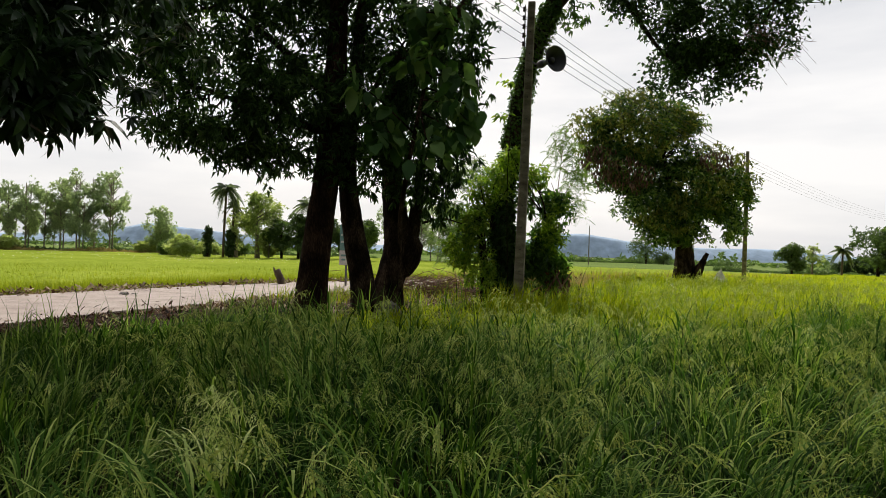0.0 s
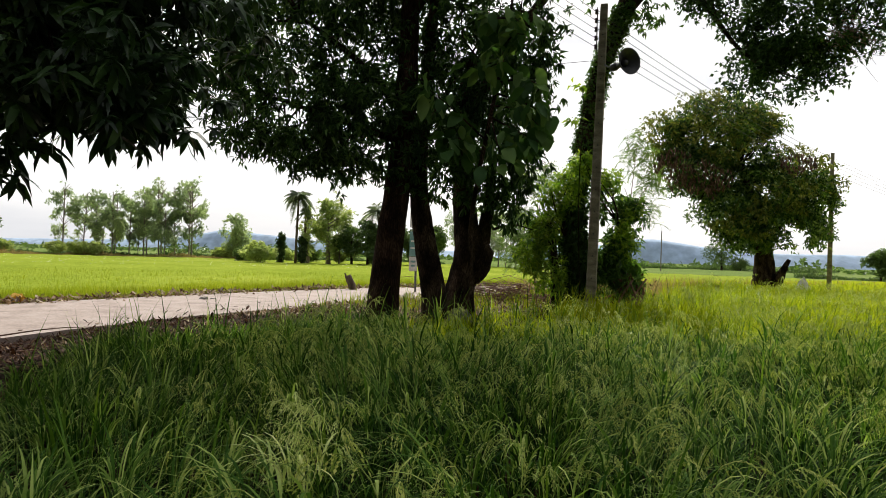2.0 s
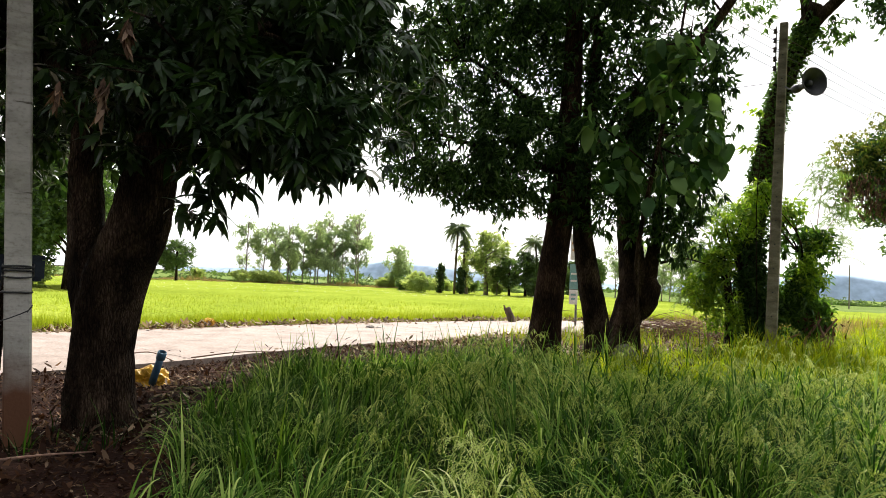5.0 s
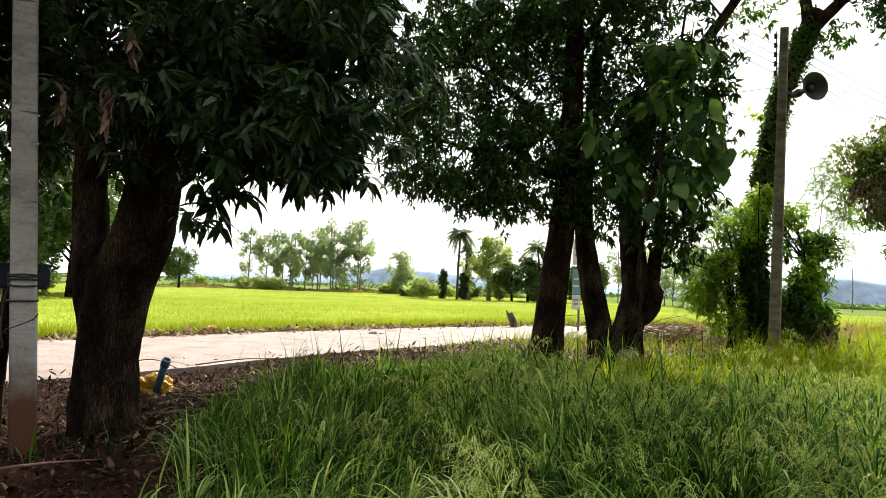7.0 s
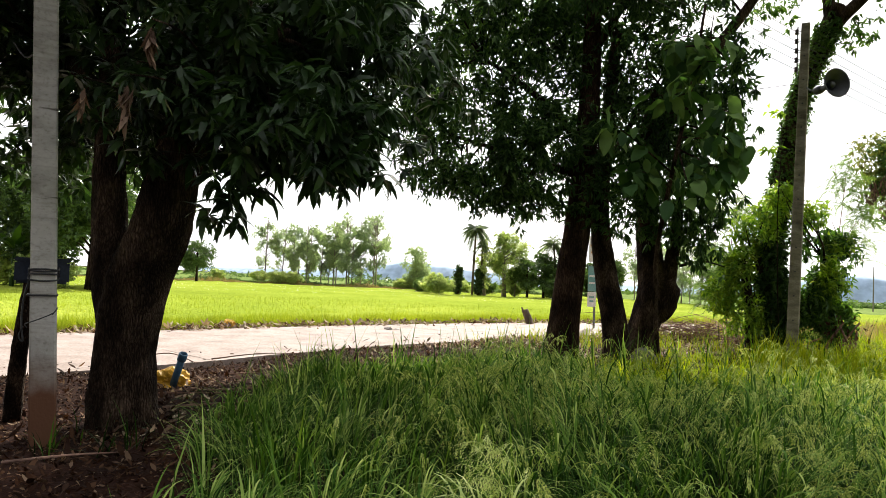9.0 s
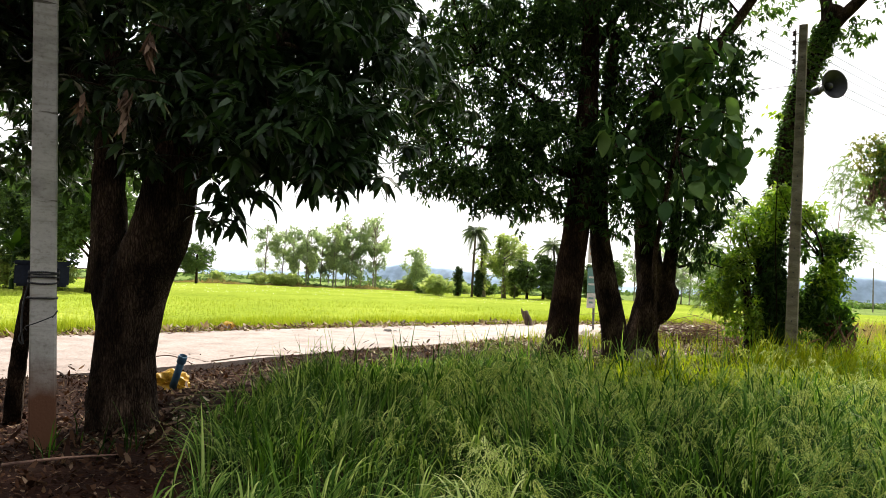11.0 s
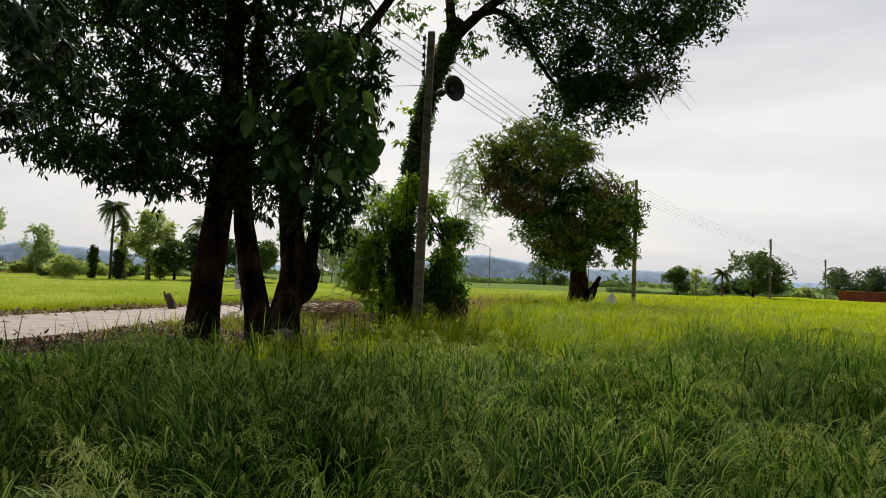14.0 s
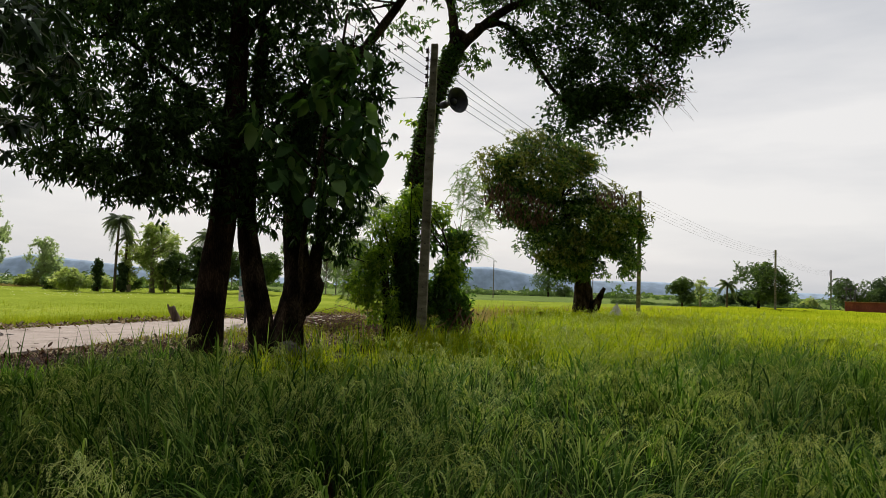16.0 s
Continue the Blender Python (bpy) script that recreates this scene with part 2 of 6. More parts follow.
M_FAR = leafy("far_tree_leaf", [(0.05, 0.09, 0.036), (0.088, 0.145, 0.05), (0.14, 0.21, 0.075)], 0.35, (1.4, 1.5, 0.6), 0.55, 0.2)
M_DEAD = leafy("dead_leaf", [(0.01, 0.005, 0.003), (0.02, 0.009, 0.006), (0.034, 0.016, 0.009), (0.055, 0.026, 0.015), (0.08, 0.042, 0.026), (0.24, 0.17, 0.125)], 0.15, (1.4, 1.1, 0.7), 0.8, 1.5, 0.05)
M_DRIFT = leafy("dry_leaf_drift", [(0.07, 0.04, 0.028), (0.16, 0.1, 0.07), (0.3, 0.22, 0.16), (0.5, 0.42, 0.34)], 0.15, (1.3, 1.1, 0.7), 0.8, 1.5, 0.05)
M_DEAD_RED = leafy("withered_red_leaf", [(0.05, 0.026, 0.02), (0.09, 0.048, 0.036), (0.13, 0.07, 0.05)], 0.2, (1.4, 1.0, 0.7), 0.8, 1.5, 0.05)
M_WITHERED = leafy("withered_hanging_leaf", [(0.06, 0.038, 0.03), (0.13, 0.085, 0.066), (0.25, 0.17, 0.13)], 0.2, (1.4, 1.1, 0.7), 0.8, 1.5, 0.05)
# M_RICE keeps the shade low among the plants in its dark colour.
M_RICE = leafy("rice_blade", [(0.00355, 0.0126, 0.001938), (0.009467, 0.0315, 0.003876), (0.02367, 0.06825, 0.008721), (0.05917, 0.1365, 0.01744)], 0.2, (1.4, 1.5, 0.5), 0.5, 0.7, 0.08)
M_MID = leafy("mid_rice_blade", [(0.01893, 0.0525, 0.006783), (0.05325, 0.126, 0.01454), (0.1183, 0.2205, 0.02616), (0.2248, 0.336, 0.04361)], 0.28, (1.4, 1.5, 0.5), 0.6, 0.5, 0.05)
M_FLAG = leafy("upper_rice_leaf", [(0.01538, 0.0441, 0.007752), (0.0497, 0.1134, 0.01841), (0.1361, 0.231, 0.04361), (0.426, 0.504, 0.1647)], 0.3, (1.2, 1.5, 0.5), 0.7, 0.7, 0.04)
# M_OPEN is rice blade with sunlight put into the colour, M_MID halfway.
M_OPEN = leafy("sun_coloured_rice_blade", [(0.143, 0.2132, 0.0072), (0.253, 0.3432, 0.0108), (0.374, 0.4576, 0.018), (0.506, 0.5408, 0.0315)], 0.35, (1.4, 1.4, 0.4), 0.6, 0.35, 0.05)
M_GRAIN = leafy("rice_grain", [(0.2, 0.28, 0.055), (0.37, 0.45, 0.1), (0.6, 0.63, 0.22)], 0.3, (1.3, 1.3, 0.6), 0.55, 0.9)
# Grain and leaf colour of one clump, with sun painted in.
M_FLECK = leafy("sun_fleck_rice_grain", [(0.42, 0.54, 0.18), (0.6, 0.69, 0.28), (0.76, 0.8, 0.45)], 0.35, (1.2, 1.2, 0.7), 0.55, 0.9)
M_YOUNG = leafy("young_rice_blade", [(0.1856, 0.2467, 0.0243), (0.2494, 0.315, 0.0333), (0.3364, 0.378, 0.054)], 0.4, (1.3, 1.3, 0.3), 0.8, 0.12, 0.0)
M_LATE = leafy("ripening_rice_blade", [(0.198, 0.2652, 0.0108), (0.286, 0.3484, 0.0144), (0.374, 0.4004, 0.0225)], 0.35, (1.3, 1.3, 0.4), 0.7, 0.12, 0.04)
M_STRAW = leafy("dry_straw", [(0.2, 0.15, 0.06), (0.32, 0.25, 0.11), (0.4, 0.33, 0.17)], 0.3, (1.3, 1.2, 0.7), 0.7)
M_PETAL = leafy("white_petal", [(0.7, 0.72, 0.68), (0.8, 0.8, 0.76)], 0.3, (1.1, 1.1, 1.0), 0.6)


def canopy(name, stops, scale):
    return solid(name, stops, scale, 0.9, 0.9, 7.0, (1, 1, 1), spec=0.0, bump_dist=0.12)


M_FIELD_L = canopy("young_rice_canopy", [(0.3, (0.2, 0.265, 0.03)), (0.5, (0.255, 0.32, 0.04)), (0.75, (0.33, 0.38, 0.06))], 0.12)
# Haze over the far paddies is put into their green.
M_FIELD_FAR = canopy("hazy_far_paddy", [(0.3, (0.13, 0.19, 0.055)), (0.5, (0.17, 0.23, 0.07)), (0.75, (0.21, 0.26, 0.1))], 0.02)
M_FIELD_R = canopy("ripening_rice_canopy", [(0.3, (0.21, 0.275, 0.009)), (0.5, (0.275, 0.335, 0.012)), (0.75, (0.35, 0.365, 0.022))], 0.1)


def stained_pole():
    """Pale pole concrete with cracks' dark bars and red mud climbing from its foot."""
    m, n, l = nodes_of("mud_footed_pole_concrete")
    co = n.new("ShaderNodeTexCoord").outputs["Object"]
    sep = n.new("ShaderNodeSeparateXYZ")
    l.new(co, sep.inputs["Vector"])
    base = ramp(n, l, noise_tex(n, l, co, 2.4, 6.0, (1, 1, 2.0)), [(0.25, (0.2, 0.185, 0.16)), (0.5, (0.44, 0.42, 0.38)), (0.8, (0.56, 0.54, 0.5))])
    bars = ramp(n, l, noise_tex(n, l, co, 3.0, 5.0, (0.6, 0.6, 7.0)), [(0.28, (0.7, 0.68, 0.65)), (0.45, (1.0, 1.0, 1.0))])
    base = mix(n, l, 0.8, base, bars, "MULTIPLY")
    cracks = ramp(n, l, noise_tex(n, l, co, 1.3, 6.0, (1.2, 1.2, 13.0)), [(0.29, (0.25, 0.23, 0.2)), (0.33, (1.0, 1.0, 1.0))])
    specks = ramp(n, l, noise_tex(n, l, co, 28.0, 4.0, (1, 1, 1.6)), [(0.25, (0.7, 0.68, 0.66)), (0.45, (1.0, 1.0, 1.0)), (0.7, (1.08, 1.08, 1.08))])
    base = mix(n, l, 0.9, mix(n, l, 0.9, base, cracks, "MULTIPLY"), specks, "MULTIPLY")
    add = n.new("ShaderNodeMath")
    add.operation = "MULTIPLY_ADD"
    l.new(noise_tex(n, l, co, 5.0, 5.0), add.inputs[0])
    add.inputs[1].default_value = 0.32
    l.new(sep.outputs["Z"], add.inputs[2])
    mud = ramp(n, l, add.outputs["Value"], [(0.58, (1, 1, 1)), (0.99, (0, 0, 0))])
    col = mix(n, l, mud, base, (0.125, 0.06, 0.035))
    bs, out, bp = n.new("ShaderNodeBsdfPrincipled"), n.new("ShaderNodeOutputMaterial"), n.new("ShaderNodeBump")
    bp.inputs["Strength"].default_value, bp.inputs["Distance"].default_value = 0.5, 0.01
    l.new(noise_tex(n, l, co, 35.0, 4.0), bp.inputs["Height"])
    l.new(bp.outputs["Normal"], bs.inputs["Normal"])
    l.new(col, bs.inputs["Base Color"])
    bs.inputs["Roughness"].default_value, bs.inputs["Specular IOR Level"].default_value = 0.92, 0.08
    l.new(bs.outputs["BSDF"], out.inputs["Surface"])
    return m


M_POLE_NEAR = stained_pole()

# ---- mesh tools ----
RNG = np.random.default_rng(7)


def mesh_np(name, V, F, mat, smooth=False):
    """A mesh from vertex and face arrays (all faces of one size)."""
    V, F = np.asarray(V, np.float32), np.asarray(F, np.int32)
    me = bpy.data.meshes.new(name)
    k = F.shape[1]
    me.vertices.add(len(V))
    me.vertices.foreach_set("co", V.ravel())
    me.loops.add(F.size)
    me.loops.foreach_set("vertex_index", F.ravel())
    me.polygons.add(len(F))
    me.polygons.foreach_set("loop_start", np.arange(0, F.size, k, dtype=np.int32))
    me.polygons.foreach_set("loop_total", np.full(len(F), k, np.int32))
    me.polygons.foreach_set("use_smooth", np.full(len(F), bool(smooth)))
    me.materials.append(mat)
    me.update(calc_edges=True)
    return me


def empty(name, loc=(0, 0, 0)):
    ob = new(name)
    ob.location = loc
    ob.empty_display_size = 0.1
    return ob


def child(ob, parent, label=""):
    if parent is not None:
        ob.parent = parent
        up = parent
        off = Vector((0, 0, 0))
        while up is not None:
            off += up.location
            up = up.parent
        ob.location = -off + ob.location
    if label:
        tagged(ob, label)
    return ob


def part_np(name, V, F, mat, parent=None, label="", smooth=False):
    return child(new(name, mesh_np(name, V, F, mat, smooth)), parent, label)


def part(name, bm, mat, parent=None, label="", smooth=False):
    me = bpy.data.meshes.new(name)
    bm.to_mesh(me)
    bm.free()
    me.materials.append(mat)
    if smooth:
        me.polygons.foreach_set("use_smooth", np.ones(len(me.polygons), bool))
    return child(new(name, me), parent, label)


def join(pieces):
    V, F, o = [], [], 0
    for v, f in pieces:
        V.append(v)
        F.append(np.asarray(f) + o)
        o += len(v)
    return np.concatenate(V), np.concatenate(F)


def tube(pts, radii, sides=10, rough=0.0, seed=0):
    """A bent tapered tube of triangles, closed at both ends."""
    rng = np.random.default_rng(seed)
    P, R = np.asarray(pts, float), np.asarray(radii, float)
    n = len(P)
    T = np.gradient(P, axis=0)
    T /= np.linalg.norm(T, axis=1)[:, None] + 1e-9
    ref = np.array([1.0, 0.13, 0.0]) if abs(T[:, 2]).mean() > 0.5 else np.array([0.07, 0.1, 1.0])
    A = np.cross(T, ref)
    A /= np.linalg.norm(A, axis=1)[:, None]
    B = np.cross(T, A)
    ang = np.linspace(0, 2 * np.pi, sides, endpoint=False)
    wob = 1 + rough * (rng.standard_normal((n, sides)) * 0.5 + rng.standard_normal((1, sides)))
    V = P[:, None] + (R[:, None] * wob)[..., None] * (np.cos(ang)[None, :, None] * A[:, None] + np.sin(ang)[None, :, None] * B[:, None])
    V = np.concatenate([V.reshape(-1, 3), P[:1], P[-1:]])
    i, j = np.meshgrid(np.arange(n - 1), np.arange(sides), indexing="ij")
    a, b = i * sides + j, i * sides + (j + 1) % sides
    c, d = a + sides, b + sides
    F = np.concatenate([np.stack([a, b, d], -1).reshape(-1, 3), np.stack([a, d, c], -1).reshape(-1, 3)])
    k = np.arange(sides)
    F = np.concatenate([F, np.stack([(k + 1) % sides, k, np.full(sides, n * sides)], -1), np.stack([(n - 1) * sides + k, (n - 1) * sides + (k + 1) % sides, np.full(sides, n * sides + 1)], -1)])
    return V, F


def smooth_line(pts, per=6):
    """Catmull-Rom through the points."""
    P = np.asarray(pts, float)
    Q = np.concatenate([2 * P[:1] - P[1:2], P, 2 * P[-1:] - P[-2:-1]])
    out = []
    for i in range(1, len(Q) - 2):
        t = np.linspace(0, 1, per, endpoint=False)[:, None]
        a, b, c, d = Q[i - 1], Q[i], Q[i + 1], Q[i + 2]
        out.append(0.5 * (2 * b + (c - a) * t + (2 * a - 5 * b + 4 * c - d) * t * t + (3 * b - a - 3 * c + d) * t ** 3))
    out.append(P[-1:])
    return np.concatenate(out)


def limb(pts, r0, r1, sides=8, rough=0.08, seed=0, per=5):
    P = smooth_line(pts, per)
    return tube(P, np.linspace(r0, r1, len(P)), sides, rough, seed)


def lathe(profile, sides=24):
    """Quads turned round z from (radius, height) rows."""
    pr = np.asarray(profile, float)
    a = np.linspace(0, 2 * np.pi, sides, endpoint=False)
    V = np.stack([pr[:, None, 0] * np.cos(a), pr[:, None, 0] * np.sin(a), np.repeat(pr[:, 1:2], sides, 1)], -1).reshape(-1, 3)
    i, j = np.meshgrid(np.arange(len(pr) - 1), np.arange(sides), indexing="ij")
    p, q = i * sides + j, i * sides + (j + 1) % sides
    return V, np.stack([p, q, q + sides, p + sides], -1).reshape(-1, 4)


def turns(yaw, tilt, roll):
    """Rotation matrices Rz(yaw) Ry(tilt) Rx(roll)."""
    cy, sy, ct, st, cr, sr = np.cos(yaw), np.sin(yaw), np.cos(tilt), np.sin(tilt), np.cos(roll), np.sin(roll)
    return np.stack([np.stack([cy * ct, cy * st * sr - sy * cr, cy * st * cr + sy * sr], -1),
                     np.stack([sy * ct, sy * st * sr + cy * cr, sy * st * cr - cy * sr], -1),
                     np.stack([-st, ct * sr, ct * cr], -1)], -2)


def scatter(templates, pos, R, scale, rng):
    """Copies of small templates (V, F) at many places, in one mesh."""
    pick = rng.integers(0, len(templates), len(pos))
    out = []
    for k, (tv, tf) in enumerate(templates):
        s = pick == k
        if not s.any():
            continue
        v = np.einsum("nij,vj->nvi", R[s], tv) * scale[s][:, None, None] + pos[s][:, None]
        f = tf[None] + (np.arange(s.sum()) * len(tv))[:, None, None]
        out.append((v.reshape(-1, 3), f.reshape(-1, 3)))
    return join(out)


LEAF_F = np.array([(0, 1, 2), (1, 3, 4), (1, 4, 2), (3, 5, 4)])


def leaf(length, width, droop=0.4, fold=0.15):
    """One pointed blade along +x that bends down."""
    s = np.array([0, 0.35, 0.35, 0.75, 0.75, 1.0])
    y = np.array([0, -0.5, 0.5, -0.36, 0.36, 0]) * width
    z = -droop * s ** 2 * length + np.abs(y) * fold
    return np.stack([s * length * (1 - 0.25 * droop), y, z], -1)


LEAF2_F = np.array([(0, 1, 3), (0, 3, 2)])


def small_leaf(length, width, droop=0.4):
    """A simpler folded blade for crowns further off."""
    return np.array([(0, 0, 0), (0.45 * length, -width / 2, 0.05 * width), (0.45 * length, width / 2, 0.05 * width), (length * (1 - 0.2 * droop), 0, -droop * length)])


def whorl(n, length, width, rng, low=-75, high=25, droop=0.5, simple=False):
    """Leaves round the end of a twig, from hanging to spread."""
    out = []
    for i in range(n):
        v = (small_leaf if simple else leaf)(length * rng.uniform(0.7, 1.15), width * rng.uniform(0.8, 1.15), droop * rng.uniform(0.5, 1.4))
        R = turns(np.array(i * 2.4 + rng.uniform(-0.4, 0.4)), np.array(-radians(rng.uniform(low, high))), np.array(rng.uniform(-0.6, 0.6)))
        out.append((v @ R.T + np.array([0, 0, rng.uniform(-0.3, 0.1) * length]), LEAF2_F if simple else LEAF_F))
    return join(out)


def spray(n, length, width, reach, rng, droop=0.4):
    """A loose branchlet: leaves set along a short twig, turned every way."""
    out = []
    for i in range(n):
        v = small_leaf(length * rng.uniform(0.7, 1.2), width * rng.uniform(0.8, 1.2), droop * rng.uniform(0.2, 1.6))
        R = turns(np.array((1 if i % 2 else -1) * rng.uniform(0.2, 1.5)), np.array(rng.normal(0.35, 0.5)), np.array(rng.normal(0, 0.8)))
        out.append((v @ R.T + np.array([reach * (i / n - 0.4), 0, -0.25 * reach * (i / n) ** 2]) + rng.normal(0, 0.16 * reach, 3), LEAF2_F))
    return join(out)


def pinnate(n, length, leaflet, width, rng):
    """A few drooping feather leaves from one point, each with two rows of leaflets."""
    out = []
    for i in range(4):
        R = turns(np.array(i * 1.7 + rng.uniform(-0.4, 0.4)), np.array(rng.uniform(-0.5, 0.7)), np.array(rng.normal(0, 0.4)))
        for q in np.linspace(0.12, 1, n):
            c = np.array([q * length, 0, -0.45 * length * q * q])
            for sg in (-1, 1):
                tip = c + np.array([0.35 * leaflet, sg * leaflet * rng.uniform(0.8, 1.15), -0.25 * leaflet])
                out.append((np.stack([c - np.array([width / 2, 0, 0]), c + np.array([width / 2, 0, 0]), tip]) @ R.T, np.array([(0, 1, 2)])))
    return join(out)


def in_lobes(lobes, n, rng, shell=0.5, gap=0.0, gap_scale=0.9):
    """Places within ellipsoids (x, y, z, rx, ry, rz), thicker towards the skin, thinned by a coarse noise."""
    L = np.asarray(lobes, float)
    vol = L[:, 3] * L[:, 4] * L[:, 5]
    pick = rng.choice(len(L), n, p=vol ** 0.75 / (vol ** 0.75).sum())
    d = rng.standard_normal((n, 3))
    d /= np.linalg.norm(d, axis=1)[:, None]
    r = (shell ** 3 + (1 - shell ** 3) * rng.random(n)) ** (1 / 3) * (1 + 0.1 * rng.standard_normal(n))
    P = L[pick, :3] + L[pick, 3:] * d * r[:, None]
    if gap:
        v = np.array([noise.noise(Vector(p) * gap_scale) for p in P])
        P, d = P[v > gap - 0.5], d[v > gap - 0.5]
    return P, d


def crown(lobes, n, templates, rng, size=1.0, shell=0.5, gap=0.3, tilt=0.35, gap_scale=0.9):
    P, d = in_lobes(lobes, n, rng, shell, gap, gap_scale)
    k = len(P)
    R = turns(rng.uniform(0, 2 * np.pi, k), rng.normal(0, tilt, k), rng.normal(0, tilt, k))
    return scatter(templates, P, R, size * rng.uniform(0.75, 1.25, k), rng)


def twigs(starts, lobes, n, rng, r0=0.03, r1=0.006):
    """Thin branches from points on the limbs out into the lobes."""
    P, _ = in_lobes(lobes, n, rng, 0.6)
    S = np.asarray(starts, float)
    out = []
    for i, p in enumerate(P):
        s = S[np.argmin(((S - p) ** 2).sum(1) + rng.random(len(S)) * 0.6)]
        m = (s + p) / 2 + rng.normal(0, 0.12, 3) * np.linalg.norm(p - s)
        out.append(limb([s, m, p], r0, r1, 5, 0.0, i, 3))
    return join(out)


def blades(P, h, w, yaw, lean, bend, rows=4, stiff=1.3):
    """Grass blades: h high, leaning and arching over towards yaw. Triangles."""
    n = len(P)
    t = np.linspace(0, 1, rows)
    ang = lean[:, None] + bend[:, None] * t[None] ** stiff          # from the vertical
    step = h[:, None] / (rows - 1)
    mid = (ang[:, 1:] + ang[:, :-1]) / 2
    out = np.concatenate([np.zeros((n, 1)), np.cumsum(np.sin(mid) * step, 1)], 1)
    up = np.concatenate([np.zeros((n, 1)), np.cumsum(np.cos(mid) * step, 1)], 1)
    cx, cy = np.cos(yaw)[:, None], np.sin(yaw)[:, None]
    C = np.stack([P[:, 0, None] + out * cx, P[:, 1, None] + out * cy, P[:, 2, None] + up], -1)
    half = (w[:, None] / 2) * np.interp(t, [0, 0.35, 1], [0.6, 1.0, 0.0])[None]
    side = np.stack([-np.sin(yaw), np.cos(yaw), np.zeros(n)], -1)[:, None] * half[..., None]
    V = np.concatenate([(C - side)[:, :-1], (C + side)[:, :-1], C[:, -1:]], 1)      # rows-1, rows-1, tip
    k = rows - 1
    f = []
    for i in range(k - 1):
        f += [(i, k + i, k + i + 1), (i, k + i + 1, i + 1)]
    f.append((k - 1, 2 * k - 1, 2 * k))
    F = np.array(f)[None] + (np.arange(n) * (2 * k + 1))[:, None, None]
    return V.reshape(-1, 3), F.reshape(-1, 3)


def box_np(x, y, z, sx, sy, sz, bevel=0.0):
    bm = bmesh.new()
    bmesh.ops.create_cube(bm, size=1.0, matrix=Matrix.Translation((x, y, z)) @ Matrix.Diagonal((sx, sy, sz, 1)))
    if bevel:
        bmesh.ops.bevel(bm, geom=bm.edges[:], offset=bevel, segments=2, affect="EDGES")
    return bm


# ---- the lie of the land ----
ROAD = smooth_line([(-19, -16), (-15.2, -4), (-12.9, 4), (-11.0, 9.5), (-9.2, 14.8), (-6.6, 21.5), (-2.6, 29), (5, 40.5), (20, 58.5), (45, 86), (90, 133)], 8)
EDGE = smooth_line([(-1.2, -6), (-1.6, -1), (-2.5, 2.2), (-3.75, 4.3), (-4.85, 6.4), (-5.5, 8.7), (-5.1, 11.2), (-3.6, 12.8), (-1.8, 13.7), (-0.3, 15.6), (1.4, 18.2), (3.0, 24), (5.0, 31), (11, 42), (26, 59.5), (51, 86.5), (96, 132)], 6)


def side_of(line, x, y):
    """Signed distance from a line on the plan: positive on its right."""
    x, y = np.atleast_1d(np.asarray(x, float)), np.atleast_1d(np.asarray(y, float))
    best, sign = np.full(x.shape, 1e9), np.ones(x.shape)
    for (ax, ay), (bx, by) in zip(line[:-1], line[1:]):
        dx, dy = bx - ax, by - ay
        t = np.clip(((x - ax) * dx + (y - ay) * dy) / (dx * dx + dy * dy), 0, 1)
        d = np.hypot(x - ax - t * dx, y - ay - t * dy)
        s = np.where((x - ax) * dy - (y - ay) * dx > 0, 1.0, -1.0)
        hit = d < best
        best, sign = np.where(hit, d, best), np.where(hit, s, sign)
    return best * sign


def ease(a, b, v):
    t = np.clip((v - a) / (b - a), 0, 1)
    return t * t * (3 - 2 * t)


HALF_ROAD = 2.45


def near_half(y):
    """The road is wider on the trees' side where it comes nearest."""
    return HALF_ROAD + 0.75 * ease(15, 8, y)


def drop(x, y):
    """The fields fall away gently with distance, more so on the right."""
    side = ease(-12, 2, np.degrees(np.arctan2(x, y)))
    r = np.hypot(x, y)
    return np.clip(r - 18, 0, 110) * (0.004 + 0.0048 * side) + 0.0068 * np.clip(r - 128, 0, 2400)


def ground_z(x, y):
    x, y = np.atleast_1d(np.asarray(x, float)), np.atleast_1d(np.asarray(y, float))
    road, edge = side_of(ROAD, x, y), side_of(EDGE, x, y)
    z = 0.02 * np.sin(x * 1.7 + y * 0.6) + 0.02 * np.sin(y * 1.3 - x * 0.8)
    z += 0.15 * ease(10, 16, y) * ease(40, 15, np.hypot(x - 1, y - 18)) * ease(2.6, 4.2, road)     # the bank by the trees
    z -= 0.25 * ease(0.5, 4, edge) + 0.15 * ease(2.8, 4.0, -road) + 0.07 * ease(near_half(y) + 0.3, near_half(y) - 0.1, np.abs(road)) + drop(x, y)
    return z


def polar(r0, r1, rings, spokes, a0=0.0, a1=2 * np.pi):
    """Rings of growing spacing about the origin, as a grid of quads."""
    r = np.geomspace(r0, r1, rings)
    a = np.linspace(a0, a1, spokes)
    rr, aa = np.meshgrid(r, a, indexing="ij")
    X, Y = rr * np.sin(aa), rr * np.cos(aa)
    i, j = np.meshgrid(np.arange(rings - 1), np.arange(spokes - 1), indexing="ij")
    p = i * spokes + j
    return X.ravel(), Y.ravel(), np.stack([p, p + 1, p + spokes + 1, p + spokes], -1).reshape(-1, 4)

# ---- ground, fields, hills ----
gx, gy, gf = polar(0.4, 3800, 260, 361)
gzv = ground_z(gx, gy)
gv = np.concatenate([np.stack([gx, gy, gzv], -1), [[0, 0, float(ground_z(0, 0)[0])]]])
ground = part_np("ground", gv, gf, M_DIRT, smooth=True)
